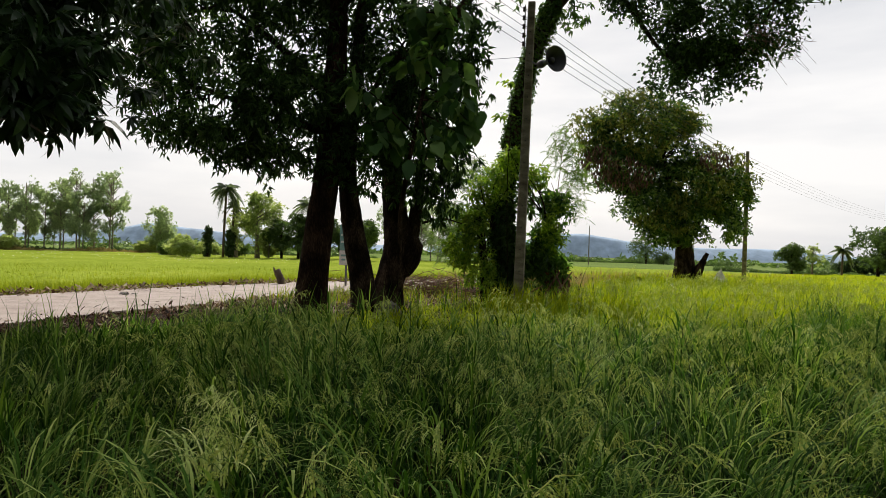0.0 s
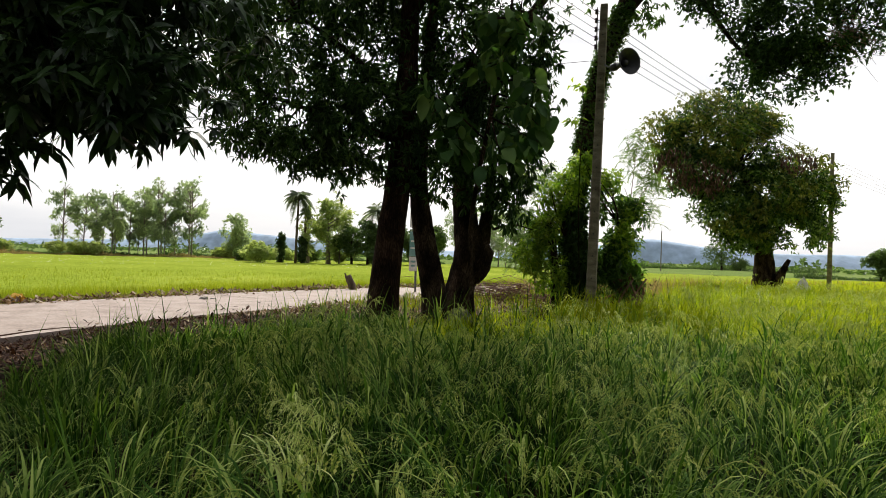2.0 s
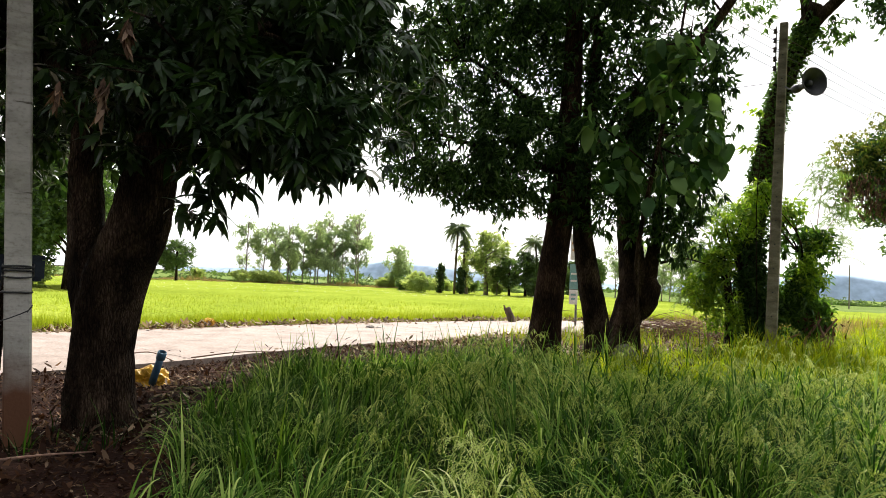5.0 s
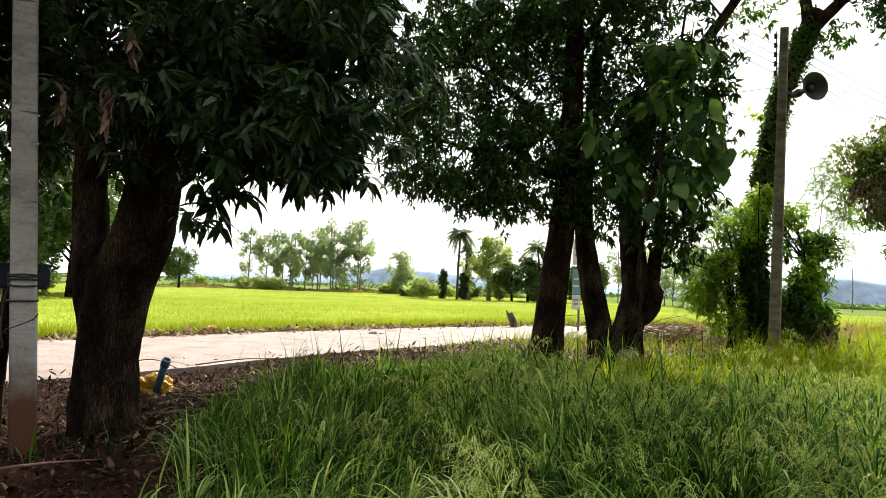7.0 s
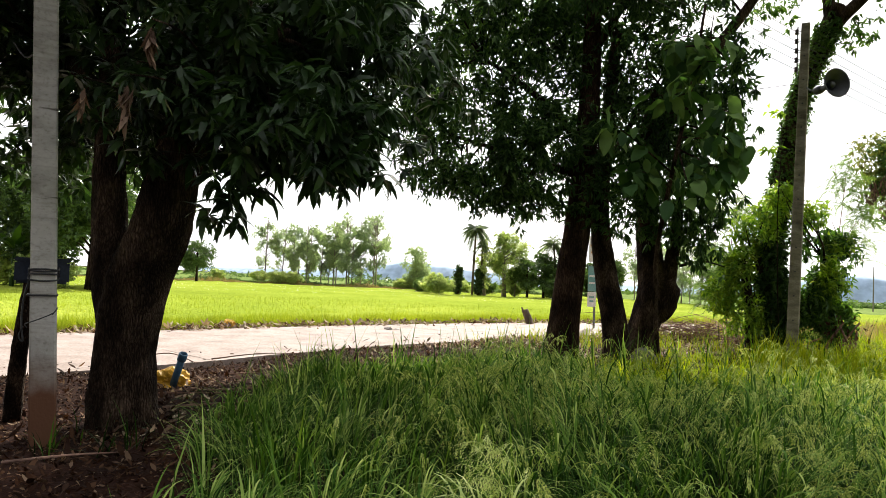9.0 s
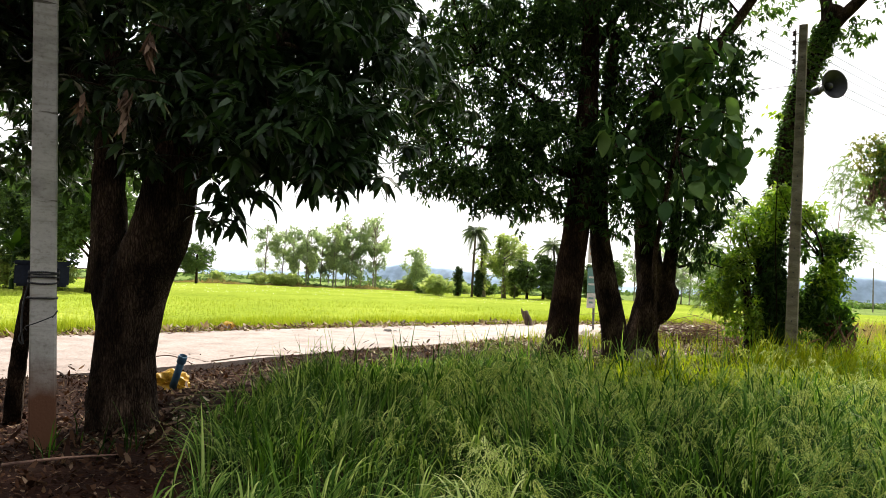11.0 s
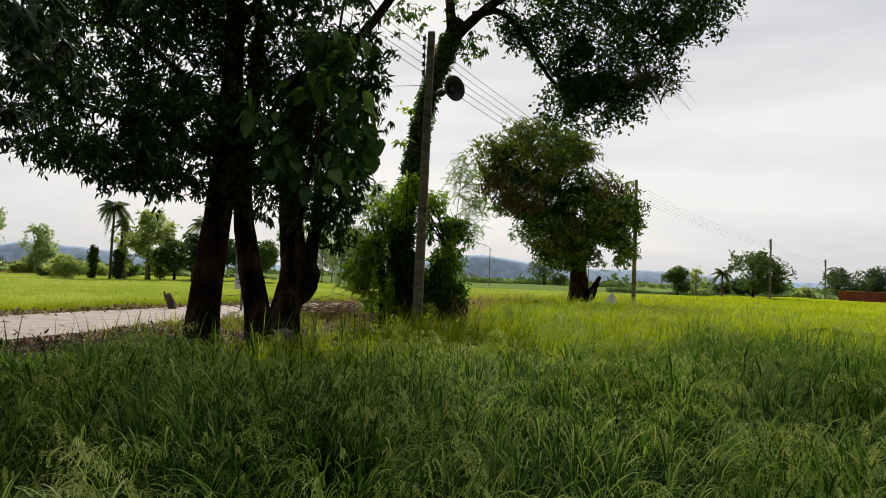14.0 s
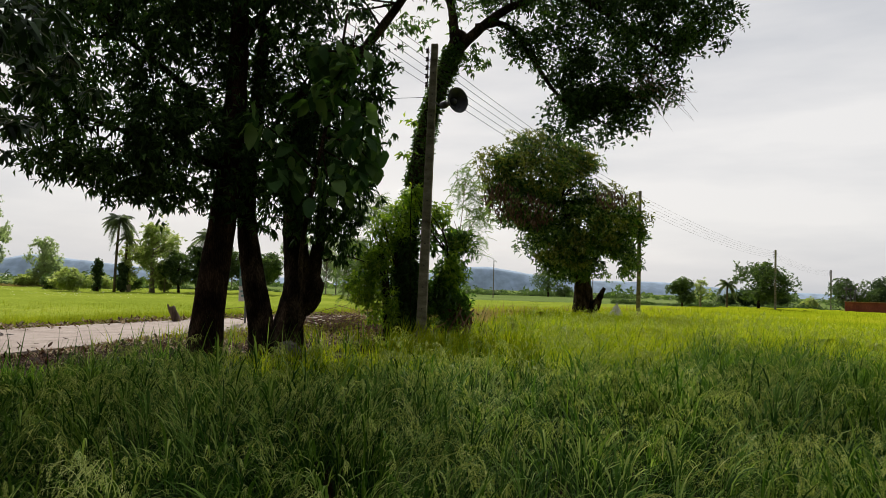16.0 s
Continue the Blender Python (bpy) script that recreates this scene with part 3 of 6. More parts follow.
tagged(ground, "red-brown dirt ground with a leaf-strewn bank", "ground", kind="structure")
core = np.array([(len(gx), j + 1, j, j) for j in range(360)])[:, :3]
ground_core = part_np("ground_middle", gv, core, M_DIRT, ground)


def crop_sheet(name, label, mat, keep, lift, rings, a0, a1, r0, r1, spokes):
    x, y, f = polar(r0, r1, rings, spokes, a0, a1)
    z = ground_z(x, y) + lift + 0.03 * np.sin(x * 3.1 + 1.3 * np.sin(y * 2.2)) + 0.025 * RNG.standard_normal(len(x))
    ok = keep(x, y)
    f = f[ok[f].all(1)]
    used = np.unique(f)
    new_i = np.zeros(len(x), int)
    new_i[used] = np.arange(len(used))
    ob = part_np(name, np.stack([x, y, z], -1)[used], new_i[f], mat, smooth=True)
    return tagged(ob, label, "rice field", kind="stuff")


def left_of_road(x, y):
    return side_of(ROAD, x, y) < -(HALF_ROAD + 0.75)


def rice_side(x, y, d=0.4):
    return side_of(EDGE, x, y) > d


crop_sheet("rice_field_young", "bright green young rice field beyond the road", M_FIELD_L, lambda x, y: (side_of(ROAD, x, y) < -(HALF_ROAD + 1.6)) & (np.hypot(x, y) < 104), 0.2, 150, radians(-130), radians(25), 11, 110, 330)
crop_sheet("rice_field_ripe", "yellow-green ripening rice field reaching to the distance", M_FIELD_R, lambda x, y: rice_side(x, y, 2.5) & (np.hypot(x, y) > 22) & ((np.hypot(x, y) < 128) | (x < 0.33 * y)), 0.46, 140, radians(-20), radians(120), 13, 228, 260)
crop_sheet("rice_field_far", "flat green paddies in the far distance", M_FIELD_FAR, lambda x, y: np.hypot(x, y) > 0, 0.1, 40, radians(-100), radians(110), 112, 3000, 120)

crop_sheet("verge_weeds", "low green weeds grown over the far verges", M_FIELD_R, lambda x, y: (side_of(ROAD, x, y) > -(HALF_ROAD + 1.9)) & (side_of(EDGE, x, y) < 2.8) & (y > 36) & (y < 99), 0.3, 90, radians(0), radians(50), 34, 130, 200)

# concrete road in slabs
road = empty("road", (ROAD[20][0], ROAD[20][1], 0))
tagged(road, "pale worn concrete farm road with dead leaves", "road", kind="structure")
seg = np.concatenate([[0], np.cumsum(np.hypot(*np.diff(ROAD, axis=0).T))])
SLAB = 4.6
for k in range(int(seg[-1] // SLAB)):
    u = np.linspace(k * SLAB + 0.003, (k + 1) * SLAB - 0.003, 5)
    c = np.stack([np.interp(u, seg, ROAD[:, 0]), np.interp(u, seg, ROAD[:, 1])], -1)
    if 37 < c[0, 1] < 98:           # sunk between weeds here
        continue
    d = np.gradient(c, axis=0)
    d /= np.linalg.norm(d, axis=1)[:, None]
    nr = np.stack([d[:, 1], -d[:, 0]], -1)
    flat = np.linspace(-1, 1, 7)
    offs = flat * np.where(flat[None] > 0, near_half(c[:, 1])[:, None], HALF_ROAD)
    wob = 0.03 * np.sin(u * 1.9)[:, None] * (np.abs(flat) > 0.95)[None]
    top = c[:, None] + nr[:, None] * (offs + wob)[..., None]
    z = 0.028 + 0.0005 * (k % 3) - 0.012 * flat[None] ** 2 - drop(c[:, 0], c[:, 1])[:, None]
    g = np.concatenate([top, z[..., None]], -1).reshape(-1, 3)
    low = g - np.array([0, 0, 0.14])
    ii, jj = np.meshgrid(np.arange(4), np.arange(6), indexing="ij")
    p = ii * 7 + jj
    f = np.stack([p, p + 1, p + 8, p + 7], -1).reshape(-1, 4)[:, ::-1]
    rim = [i for i in range(7)] + [i * 7 + 6 for i in range(1, 5)] + [28 + i for i in range(5, -1, -1)] + [i * 7 for i in range(3, 0, -1)]
    sides = np.array([(a, a + 35, b + 35, b) for a, b in zip(rim, rim[1:] + rim[:1])])
    part_np("slab", np.concatenate([g, low]), np.concatenate([f, sides]), M_CONCRETE, road)


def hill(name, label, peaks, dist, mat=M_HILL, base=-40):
    """A far ridge: (azimuth in degrees, height) rows, right-turning from +y."""
    pk = np.asarray(peaks, float)
    a = np.linspace(pk[0, 0], pk[-1, 0], 160)
    h = np.interp(a, pk[:, 0], pk[:, 1]) + 2.0 * np.sin(a * 3.1) + 1.2 * np.sin(a * 7.7 + 1)
    h = np.convolve(np.pad(h, 3, mode="edge"), np.ones(7) / 7, mode="valid")
    rows = []
    for s, dd in ((0.0, -120), (0.55, -60), (0.9, -20), (1.0, 0), (0.6, 140), (0.0, 300)):
        r = (dist + dd) / np.cos(np.radians(np.clip(a, -55, 55)))
        rows.append(np.stack([r * np.sin(np.radians(a)), r * np.cos(np.radians(a)), base + (h - base) * s], -1))
    V = np.concatenate(rows)
    i, j = np.meshgrid(np.arange(5), np.arange(159), indexing="ij")
    p = i * 160 + j
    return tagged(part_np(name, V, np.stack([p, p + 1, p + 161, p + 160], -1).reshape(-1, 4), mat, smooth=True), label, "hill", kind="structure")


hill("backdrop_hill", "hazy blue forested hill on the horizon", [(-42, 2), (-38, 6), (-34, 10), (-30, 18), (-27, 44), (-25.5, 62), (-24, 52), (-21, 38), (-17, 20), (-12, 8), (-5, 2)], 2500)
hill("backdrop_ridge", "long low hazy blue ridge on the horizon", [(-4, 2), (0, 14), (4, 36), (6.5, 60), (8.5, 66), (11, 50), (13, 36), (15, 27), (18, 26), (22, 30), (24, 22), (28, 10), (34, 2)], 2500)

# ---- rice, grass, litter ----
PANICLES, PANICLES_FAR = [], []
for k in range(6):
    r = np.random.default_rng(50 + k)
    t = np.linspace(0, 1, 6)
    ang = 0.15 + 2.2 * t ** 1.8 * r.uniform(0.8, 1.15)
    sx = np.concatenate([[0], np.cumsum(np.sin(ang[1:]) * 0.056)])
    sz = np.concatenate([[0], np.cumsum(np.cos(ang[1:]) * 0.056)])
    line = np.stack([sx, 0 * t, sz], -1)
    near_bits, far_bits = [tube(line, np.linspace(0.0026, 0.001, 6), 3)], [tube(line[::2], np.linspace(0.0026, 0.0016, 3), 3)]
    for b in range(11):
        s = r.uniform(0.3, 0.98)
        c0 = np.array([np.interp(s, t, sx), 0, np.interp(s, t, sz)])
        aim = np.array([r.normal(0.8, 0.2), r.normal(0, 0.19), r.normal(0.25, 0.25)])
        reach = r.uniform(0.035, 0.075)
        q = np.linspace(0, 1, 7)[:, None]
        strand = c0 + aim * reach * q - np.array([0, 0, 1.05 * reach]) * q ** 2
        yaw = r.uniform(0, np.pi)
        e = np.array([np.cos(yaw), np.sin(yaw), 0.3])
        for i in range(6):                       # grains end to end along the strand, set to either side
            m, e2 = (strand[i] + strand[i + 1]) / 2 + e * (0.0016 if i % 2 else -0.0016), e * 0.0042 * r.uniform(0.7, 1.25)
            near_bits.append((np.stack([strand[i], m + e2, strand[i + 1], m - e2]) + r.normal(0, 0.0009, 3), np.array([(0, 1, 2), (0, 2, 3)])))
        for i in (0, 3):
            m = strand[i + 1] * 0.5 + strand[i + 2] * 0.5
            far_bits.append((np.stack([strand[i], m + e * 0.006, strand[i + 3], m - e * 0.006]), np.array([(0, 1, 2), (0, 2, 3)])))
    PANICLES.append(join(near_bits))
    PANICLES_FAR.append(join(far_bits))


def hills_at(n, r0, r1, a0, a1, rng, power=1.0):
    """Places over a sector about the path, thinning outwards."""
    u = rng.random(n)
    r = (r0 ** (2 - power) + u * (r1 ** (2 - power) - r0 ** (2 - power))) ** (1 / (2 - power))
    a = rng.uniform(radians(a0), radians(a1), n)
    return r * np.sin(a), r * np.cos(a)


def crop_height(x, y):
    e = side_of(EDGE, x, y)
    patch = 0.12 * np.sin(x * 1.1 + 1.7 * np.sin(y * 0.7)) * np.sin(y * 0.9 + 0.6 * x) + 0.24 * np.sin(x * 5.6 + 2 * np.sin(y * 2.3)) * np.sin(y * 4.9 + 1.6 * np.sin(x * 2.9))
    return (0.36 + 0.5 * ease(0.3, 3.6, e)) * (1 + patch) * (1 - 0.16 * ease(6, 11, y) * ease(5, 1, x))


def wind(x, y):
    """The way the plants lie over, patch by patch."""
    return -0.9 + 1.6 * np.sin(x * 1.7 + 1.3 * np.sin(y * 1.3)) + 1.4 * np.sin(y * 2.1 - 0.9 * x)


def tufts(name, label, mat, x, y, per, h_of, width, rng, lean=0.25, bend=1.2, rows=4, spread=0.06, category="grass"):
    n = len(x)
    X, Y = np.repeat(x, per) + rng.normal(0, spread, n * per), np.repeat(y, per) + rng.normal(0, spread, n * per)
    h = np.repeat(h_of(x, y), per) * rng.uniform(0.6, 1.2, n * per)
    V, F = blades(np.stack([X, Y, ground_z(X, Y) - 0.01], -1), h * 1.12, width * rng.uniform(0.6, 1.3, n * per), wind(X, Y) + rng.normal(0, 1.1, n * per),
                  np.abs(rng.normal(0, lean, n * per)), rng.uniform(0.25, 1, n * per) * bend, rows)
    return tagged(part_np(name, V, F, mat), label, category, kind="stuff")


g = np.random.default_rng(11)
# planted hills of rice on an uneven grid, each a fountain of blades with hanging heads
STEP = 0.225
hx, hy = np.meshgrid(np.arange(-9, 8, STEP), np.arange(-0.5, 9.6, STEP), indexing="ij")
x, y = hx.ravel() + g.normal(0, 0.07, hx.size), hy.ravel() + g.normal(0, 0.07, hx.size)
r, az = np.hypot(x, y), np.degrees(np.arctan2(x, y))
k = rice_side(x, y, 0.16 * ease(5.0, 3.8, y)) & (np.hypot(x - 0.15, y) > 1.25) & (r < 9.6) & (az > -68) & (az < 56) & (g.random(len(x)) > 0.03)
CX, CY = -1.06, 3.35
k &= (np.hypot(x - CX, y - CY) > 0.2) & (np.hypot(x - CX - 0.1, y - CY + 0.36) > 0.26)
x, y = x[k], y[k]
tall = crop_height(x, y) * g.uniform(0.5, 1.2, len(x))


far_off = np.hypot(x, y) + 0.8 * np.sin(x * 2.1) * np.sin(y * 1.7) > 6.0


def fountain(name, label, mat, pick, per, width, share, bend, rows, stiff, root=0.035):
    """Blades that rise together from each hill and fall outwards and with the wind."""
    n = pick.sum() * per
    X, Y, H, W = np.repeat(x[pick], per), np.repeat(y[pick], per), np.repeat(tall[pick], per), np.repeat(wind(x[pick], y[pick]), per)
    a = g.uniform(0, 2 * np.pi, n)
    dx, dy = np.cos(a) + 0.75 * np.cos(W), np.sin(a) + 0.75 * np.sin(W)
    X, Y = X + root * np.cos(a), Y + root * np.sin(a)
    V, F = blades(np.stack([X, Y, ground_z(X, Y) - 0.01], -1), H * g.uniform(*share, n), width * g.uniform(0.6, 1.3, n), np.arctan2(dy, dx), np.abs(g.normal(0.08, 0.16, n)), bend * g.uniform(0.2, 1.0, n) ** 1.3, rows, stiff)
    return tagged(part_np(name, V, F, mat), label, "rice", kind="stuff")


def arcs(name, label, mat, pick, per, width, length, lift, bend, rows):
    """Leaves that leave the culms high up and arch over, tips hanging."""
    i = np.repeat(np.flatnonzero(pick), per)
    n = len(i)
    a, W, rr = g.uniform(0, 2 * np.pi, n), wind(x[i], y[i]), g.uniform(0.01, 0.09, n)
    yaw = np.arctan2(np.sin(a) + 1.3 * np.sin(W), np.cos(a) + 1.3 * np.cos(W))
    X, Y = x[i] + rr * np.cos(yaw), y[i] + rr * np.sin(yaw)
    V, F = blades(np.stack([X, Y, ground_z(X, Y) + tall[i] * g.uniform(*lift, n)], -1), g.uniform(*length, n), width * g.uniform(0.6, 1.3, n), yaw, np.abs(g.normal(0.28, 0.22, n)), bend * g.uniform(0.4, 1.0, n), rows, 1.15)
    return tagged(part_np(name, V, F, mat), label, "rice", kind="stuff")


margin = side_of(EDGE, x, y)
# Dark lower blades under lighter leaves paint the shade within the crop.
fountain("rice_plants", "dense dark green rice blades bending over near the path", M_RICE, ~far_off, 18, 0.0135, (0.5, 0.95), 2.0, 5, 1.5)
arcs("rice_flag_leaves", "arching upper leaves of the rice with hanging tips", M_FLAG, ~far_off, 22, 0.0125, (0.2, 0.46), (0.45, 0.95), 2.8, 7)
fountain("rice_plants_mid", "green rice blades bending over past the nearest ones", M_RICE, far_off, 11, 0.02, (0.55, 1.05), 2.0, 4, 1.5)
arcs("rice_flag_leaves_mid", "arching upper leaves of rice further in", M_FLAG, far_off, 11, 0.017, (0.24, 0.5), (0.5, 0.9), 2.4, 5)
fountain("rice_margin_blades", "tall upright green blades along the margin of the rice", M_FLAG, (margin < 1.7) & (y < 8.5), 7, 0.013, (0.8, 1.45), 1.3, 6, 1.8)
heads = (0.52 + 0.3 * ease(3.0, 6.5, np.hypot(x, y))) * np.clip(2.8 + 2.8 * np.sin(x * 1.9 + 1.2 * np.sin(y * 1.3)) * np.sin(y * 1.6 - 0.7 * x), 1.0, 7) * (tall > 0.42) * ease(0.4, 2.2, margin)
i = np.repeat(np.arange(len(x)), (heads + g.random(len(x))).astype(int))
a = g.uniform(0, 2 * np.pi, len(i))
P = np.stack([x[i] + 0.08 * np.cos(a), y[i] + 0.08 * np.sin(a), ground_z(x[i], y[i]) + tall[i] * g.uniform(0.68, 1.04, len(i))], -1)
yaw = np.arctan2(np.sin(a) + 1.2 * np.sin(wind(x[i], y[i])), np.cos(a) + 1.2 * np.cos(wind(x[i], y[i])))
near = np.hypot(P[:, 0], P[:, 1]) < 6.5
for nm, lb, kinds, k in (("rice_panicles", "drooping pale green rice heads", PANICLES, near), ("rice_panicles_beyond", "drooping pale green rice heads past the nearest ones", PANICLES_FAR, ~near)):
    V, F = scatter(kinds, P[k], turns(yaw[k], g.normal(0.15, 0.25, k.sum()), g.normal(0, 0.25, k.sum())), g.uniform(0.8, 1.3, k.sum()), g)
    tagged(part_np(nm, V, F, M_GRAIN), lb, "rice", kind="stuff")

# a heavier clump by the path; its pale colour paints a sun fleck
P = g.normal((CX + 0.08, CY + 0.04, 0.0), (0.06, 0.06, 0.0), (26, 3))
P[:, 2] = ground_z(P[:, 0], P[:, 1]) + g.uniform(0.5, 0.74, 26)
part_c = tagged(empty("rice_clump", (CX, CY, 0)), "heavy-headed rice clump beside the path, coloured pale for a sun fleck", "rice")
tagged(part_np("grain", *scatter(PANICLES, P, turns(g.normal(-2.4, 0.9, 26), g.normal(0.1, 0.2, 26), g.normal(0, 0.2, 26)), g.uniform(0.8, 1.15, 26), g), M_FLECK, part_c), kind="stuff")
Q = g.normal((CX, CY, 0.0), (0.07, 0.07, 0.0), (50, 3))
Q[:, 2] = ground_z(Q[:, 0], Q[:, 1])
tagged(part_np("foliage", *blades(Q, g.uniform(0.5, 0.8, 50), g.uniform(0.01, 0.017, 50), g.uniform(0, 6.28, 50), np.abs(g.normal(0, 0.2, 50)), g.uniform(0.8, 2.2, 50), 6), M_FLAG, part_c), kind="stuff")
Q = Q[:30] + np.array([0, 0, 0.4])
tagged(part_np("pale_foliage", *blades(Q, g.uniform(0.3, 0.5, 30), g.uniform(0.012, 0.018, 30), g.normal(-2.2, 1.2, 30), np.abs(g.normal(0.1, 0.2, 30)), g.uniform(1.6, 2.8, 30), 8), M_FLECK, part_c), kind="stuff")
x, y = hills_at(500, 1.4, 7.0, 62, 165, g, 0.9)
tufts("rice_plants_behind", "rice blades on the far side of the standing place", M_RICE, x, y, 5, crop_height, 0.022, g, 0.2, 1.4, 4, 0.1, "rice")

x, y = hills_at(14000, 9.0, 34, -50, 58, g, 1.0)
k = rice_side(x, y, 0.05)
x, y = x[k], y[k]
# far follows the edge of tree shade; beyond it blades are coloured sunlit.
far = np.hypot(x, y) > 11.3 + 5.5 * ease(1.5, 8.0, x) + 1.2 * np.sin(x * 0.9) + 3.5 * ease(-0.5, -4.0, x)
tufts("rice_plants_further", "upright green rice and grass blades coloured for sun", M_OPEN, x[far], y[far], 5, lambda a, b: crop_height(a, b) * 0.95, 0.022, g, 0.25, 1.9, 4, 0.12, "rice")
tufts("rice_plants_beyond", "green rice blades coloured between shade and sun", M_MID, x[~far], y[~far], 6, lambda a, b: crop_height(a, b) * 0.95, 0.02, g, 0.22, 1.8, 4, 0.1, "rice")
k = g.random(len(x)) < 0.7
tufts("rice_leaf_tips", "upper rice leaves coloured paler as if catching light", M_OPEN, x[k & far], y[k & far], 3, lambda a, b: crop_height(a, b) * 1.04, 0.019, g, 0.3, 2.8, 6, 0.12, "rice")
tufts("rice_upper_leaves", "upper rice leaves in the darker colour kept for tree shade", M_FLAG, x[k & ~far], y[k & ~far], 4, lambda a, b: crop_height(a, b) * 1.04, 0.017, g, 0.3, 2.8, 6, 0.12, "rice")
k = (crop_height(x, y) > 0.55) & (g.random(len(x)) < (0.28 + 0.5 * far) * np.clip(0.75 + 0.4 * np.sin(x * 0.9) * np.sin(y * 0.8), 0.2, 1))
P = np.stack([x, y, ground_z(x, y) + crop_height(x, y) * g.uniform(0.7, 1.0, len(x))], -1)[k]
P = P[np.hypot(P[:, 0], P[:, 1]) < 23]
V, F = scatter(PANICLES_FAR, P, turns(g.uniform(0, 6.28, len(P)), g.normal(0, 0.2, len(P)), g.normal(0, 0.2, len(P))), g.uniform(0.95, 1.5, len(P)), g)
tagged(part_np("rice_panicles_further", V, F, M_GRAIN), "drooping pale green rice heads further off", "rice", kind="stuff")
x, y = hills_at(9000, 24, 90, -20, 60, g, 1.0)
k = rice_side(x, y, 1.0)
tufts("rice_tops", "yellow-green rice tops in open sun", M_LATE, x[k], y[k], 4, lambda a, b: 0.66 + 0 * a, 0.035, g, 0.15, 0.5, 3, 0.25, "rice")

x, y = hills_at(9000, 12, 42, -75, 12, g, 1.0)
k = left_of_road(x, y)
tufts("young_rice_tops", "bright green young rice shoots", M_YOUNG, x[k], y[k], 4, lambda a, b: 0.34 + 0 * a, 0.02, g, 0.15, 0.5, 3, 0.2, "rice")
# white blossom in the young rice
x, y = hills_at(800, 50, 88, -52, -12, g, 0.5)
P = np.stack([x, y, ground_z(x, y) + g.uniform(0.3, 0.4, len(x))], -1)
V, F = scatter([whorl(4, 0.07, 0.06, g, -20, 40, 0.2)], P, turns(g.uniform(0, 6, len(P)), 0 * x, 0 * x), g.uniform(0.35, 0.9, len(P)), g)
tagged(part_np("field_flowers", V, F, M_PETAL), "small white flowers among young rice", "flowers", kind="stuff")

# tall dark blades standing over the rice here and there
x, y = hills_at(520, 3.5, 21.0, -38, 50, g, 0.6)
k = rice_side(x, y, 0.5)
tufts("sedge_blades", "tall dark sedge blades standing over the rice", M_MID, x[k], y[k], 2, lambda a, b: 0.85 + 0.2 * g.random(len(a)), 0.021, g, 0.22, 0.7, 6, 0.05)
x, y = g.uniform(0.5, 3.6, 190), g.uniform(13.9, 15.9, 190)
tufts("pole_foot_grass", "bright long grass in sun round the pole foot", M_LATE, x, y, 6, lambda a, b: 0.5 + 0.3 * g.random(len(a)), 0.02, g, 0.3, 1.3, 5, 0.08)
# tall stray blades along the rice edge, weeds at the tree foot
t = g.random(150)
i = (t * 52 + 14).astype(int)
x, y = EDGE[i, 0] + g.uniform(0.0, 1.0, 150), EDGE[i, 1] + g.normal(0, 0.4, 150)
k = side_of(EDGE, x, y) > 0.12
tufts("edge_grass", "tall loose grass blades along the rice edge", M_FLAG, x[k], y[k], 4, lambda a, b: 0.5 + 0.3 * g.random(len(a)), 0.019, g, 0.4, 0.8, 5, 0.08)
x, y = g.normal(-4.75, 0.4, 26), g.normal(4.5, 0.4, 26)
k = np.hypot(x + 5.33, y - 4.27) > 0.3
tufts("tree_foot_weeds", "sparse weeds round the tree foot", M_RICE, x[k], y[k], 3, lambda a, b: 0.22 + 0.2 * g.random(len(a)), 0.012, g, 0.5, 1.2, 4, 0.05)
# verge between road and trees
x, y = hills_at(4200, 13, 60, -26, 34, g, 1.0)
k = (side_of(ROAD, x, y) > HALF_ROAD + 0.3) & (side_of(EDGE, x, y) < 0.2) & (y > 15.5)
tufts("verge_grass", "bright short grass on the road verge", M_LATE, x[k], y[k], 7, lambda a, b: 0.28 + 0.15 * g.random(len(a)), 0.014, g, 0.35, 0.9, 4, 0.12)
x, y = hills_at(6500, 18, 64, -8, 34, g, 1.0)
e = side_of(EDGE, x, y)
k = (side_of(ROAD, x, y) > HALF_ROAD + 0.2) & (e < 0.9) & (y > 24)
tufts("dry_verge_grass", "dry straw-coloured grass on the verge", M_STRAW, x[k], y[k], 7, lambda a, b: 0.5 + 0.25 * g.random(len(a)), 0.018, g, 0.3, 0.9, 3, 0.15)


def litter(name, label, x, y, lift, size, rng, mat=M_DEAD, flat=0.5):
    kinds = [(np.stack([leaf(1.0, 0.42, d, f)], 0)[0], LEAF_F) for d, f in ((0.35, 0.5), (-0.4, 0.7), (0.15, -0.6), (-0.6, 0.2))]
    P = np.stack([x, y, ground_z(x, y) + lift], -1)
    V, F = scatter(kinds, P, turns(rng.uniform(0, 6.28, len(x)), rng.normal(0, flat, len(x)), rng.normal(0, flat, len(x))), size * rng.uniform(0.5, 1.4, len(x)), rng)
    return tagged(part_np(name, V, F, mat), label, "dead leaves", kind="stuff")


x, y = g.uniform(-10, -2, 52000), g.uniform(1.5, 15.5, 52000)
e, r = side_of(EDGE, x, y), side_of(ROAD, x, y)
k = (e < 0.35) & (r > near_half(y) - 0.35 + 0.5 * g.random(52000) ** 2)
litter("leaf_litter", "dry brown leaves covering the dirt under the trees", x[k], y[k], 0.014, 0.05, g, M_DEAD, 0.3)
k = k & (g.random(len(x)) < 0.09)
k2 = k & (side_of(EDGE, x, y) > -1.6) & (y > 4.6)
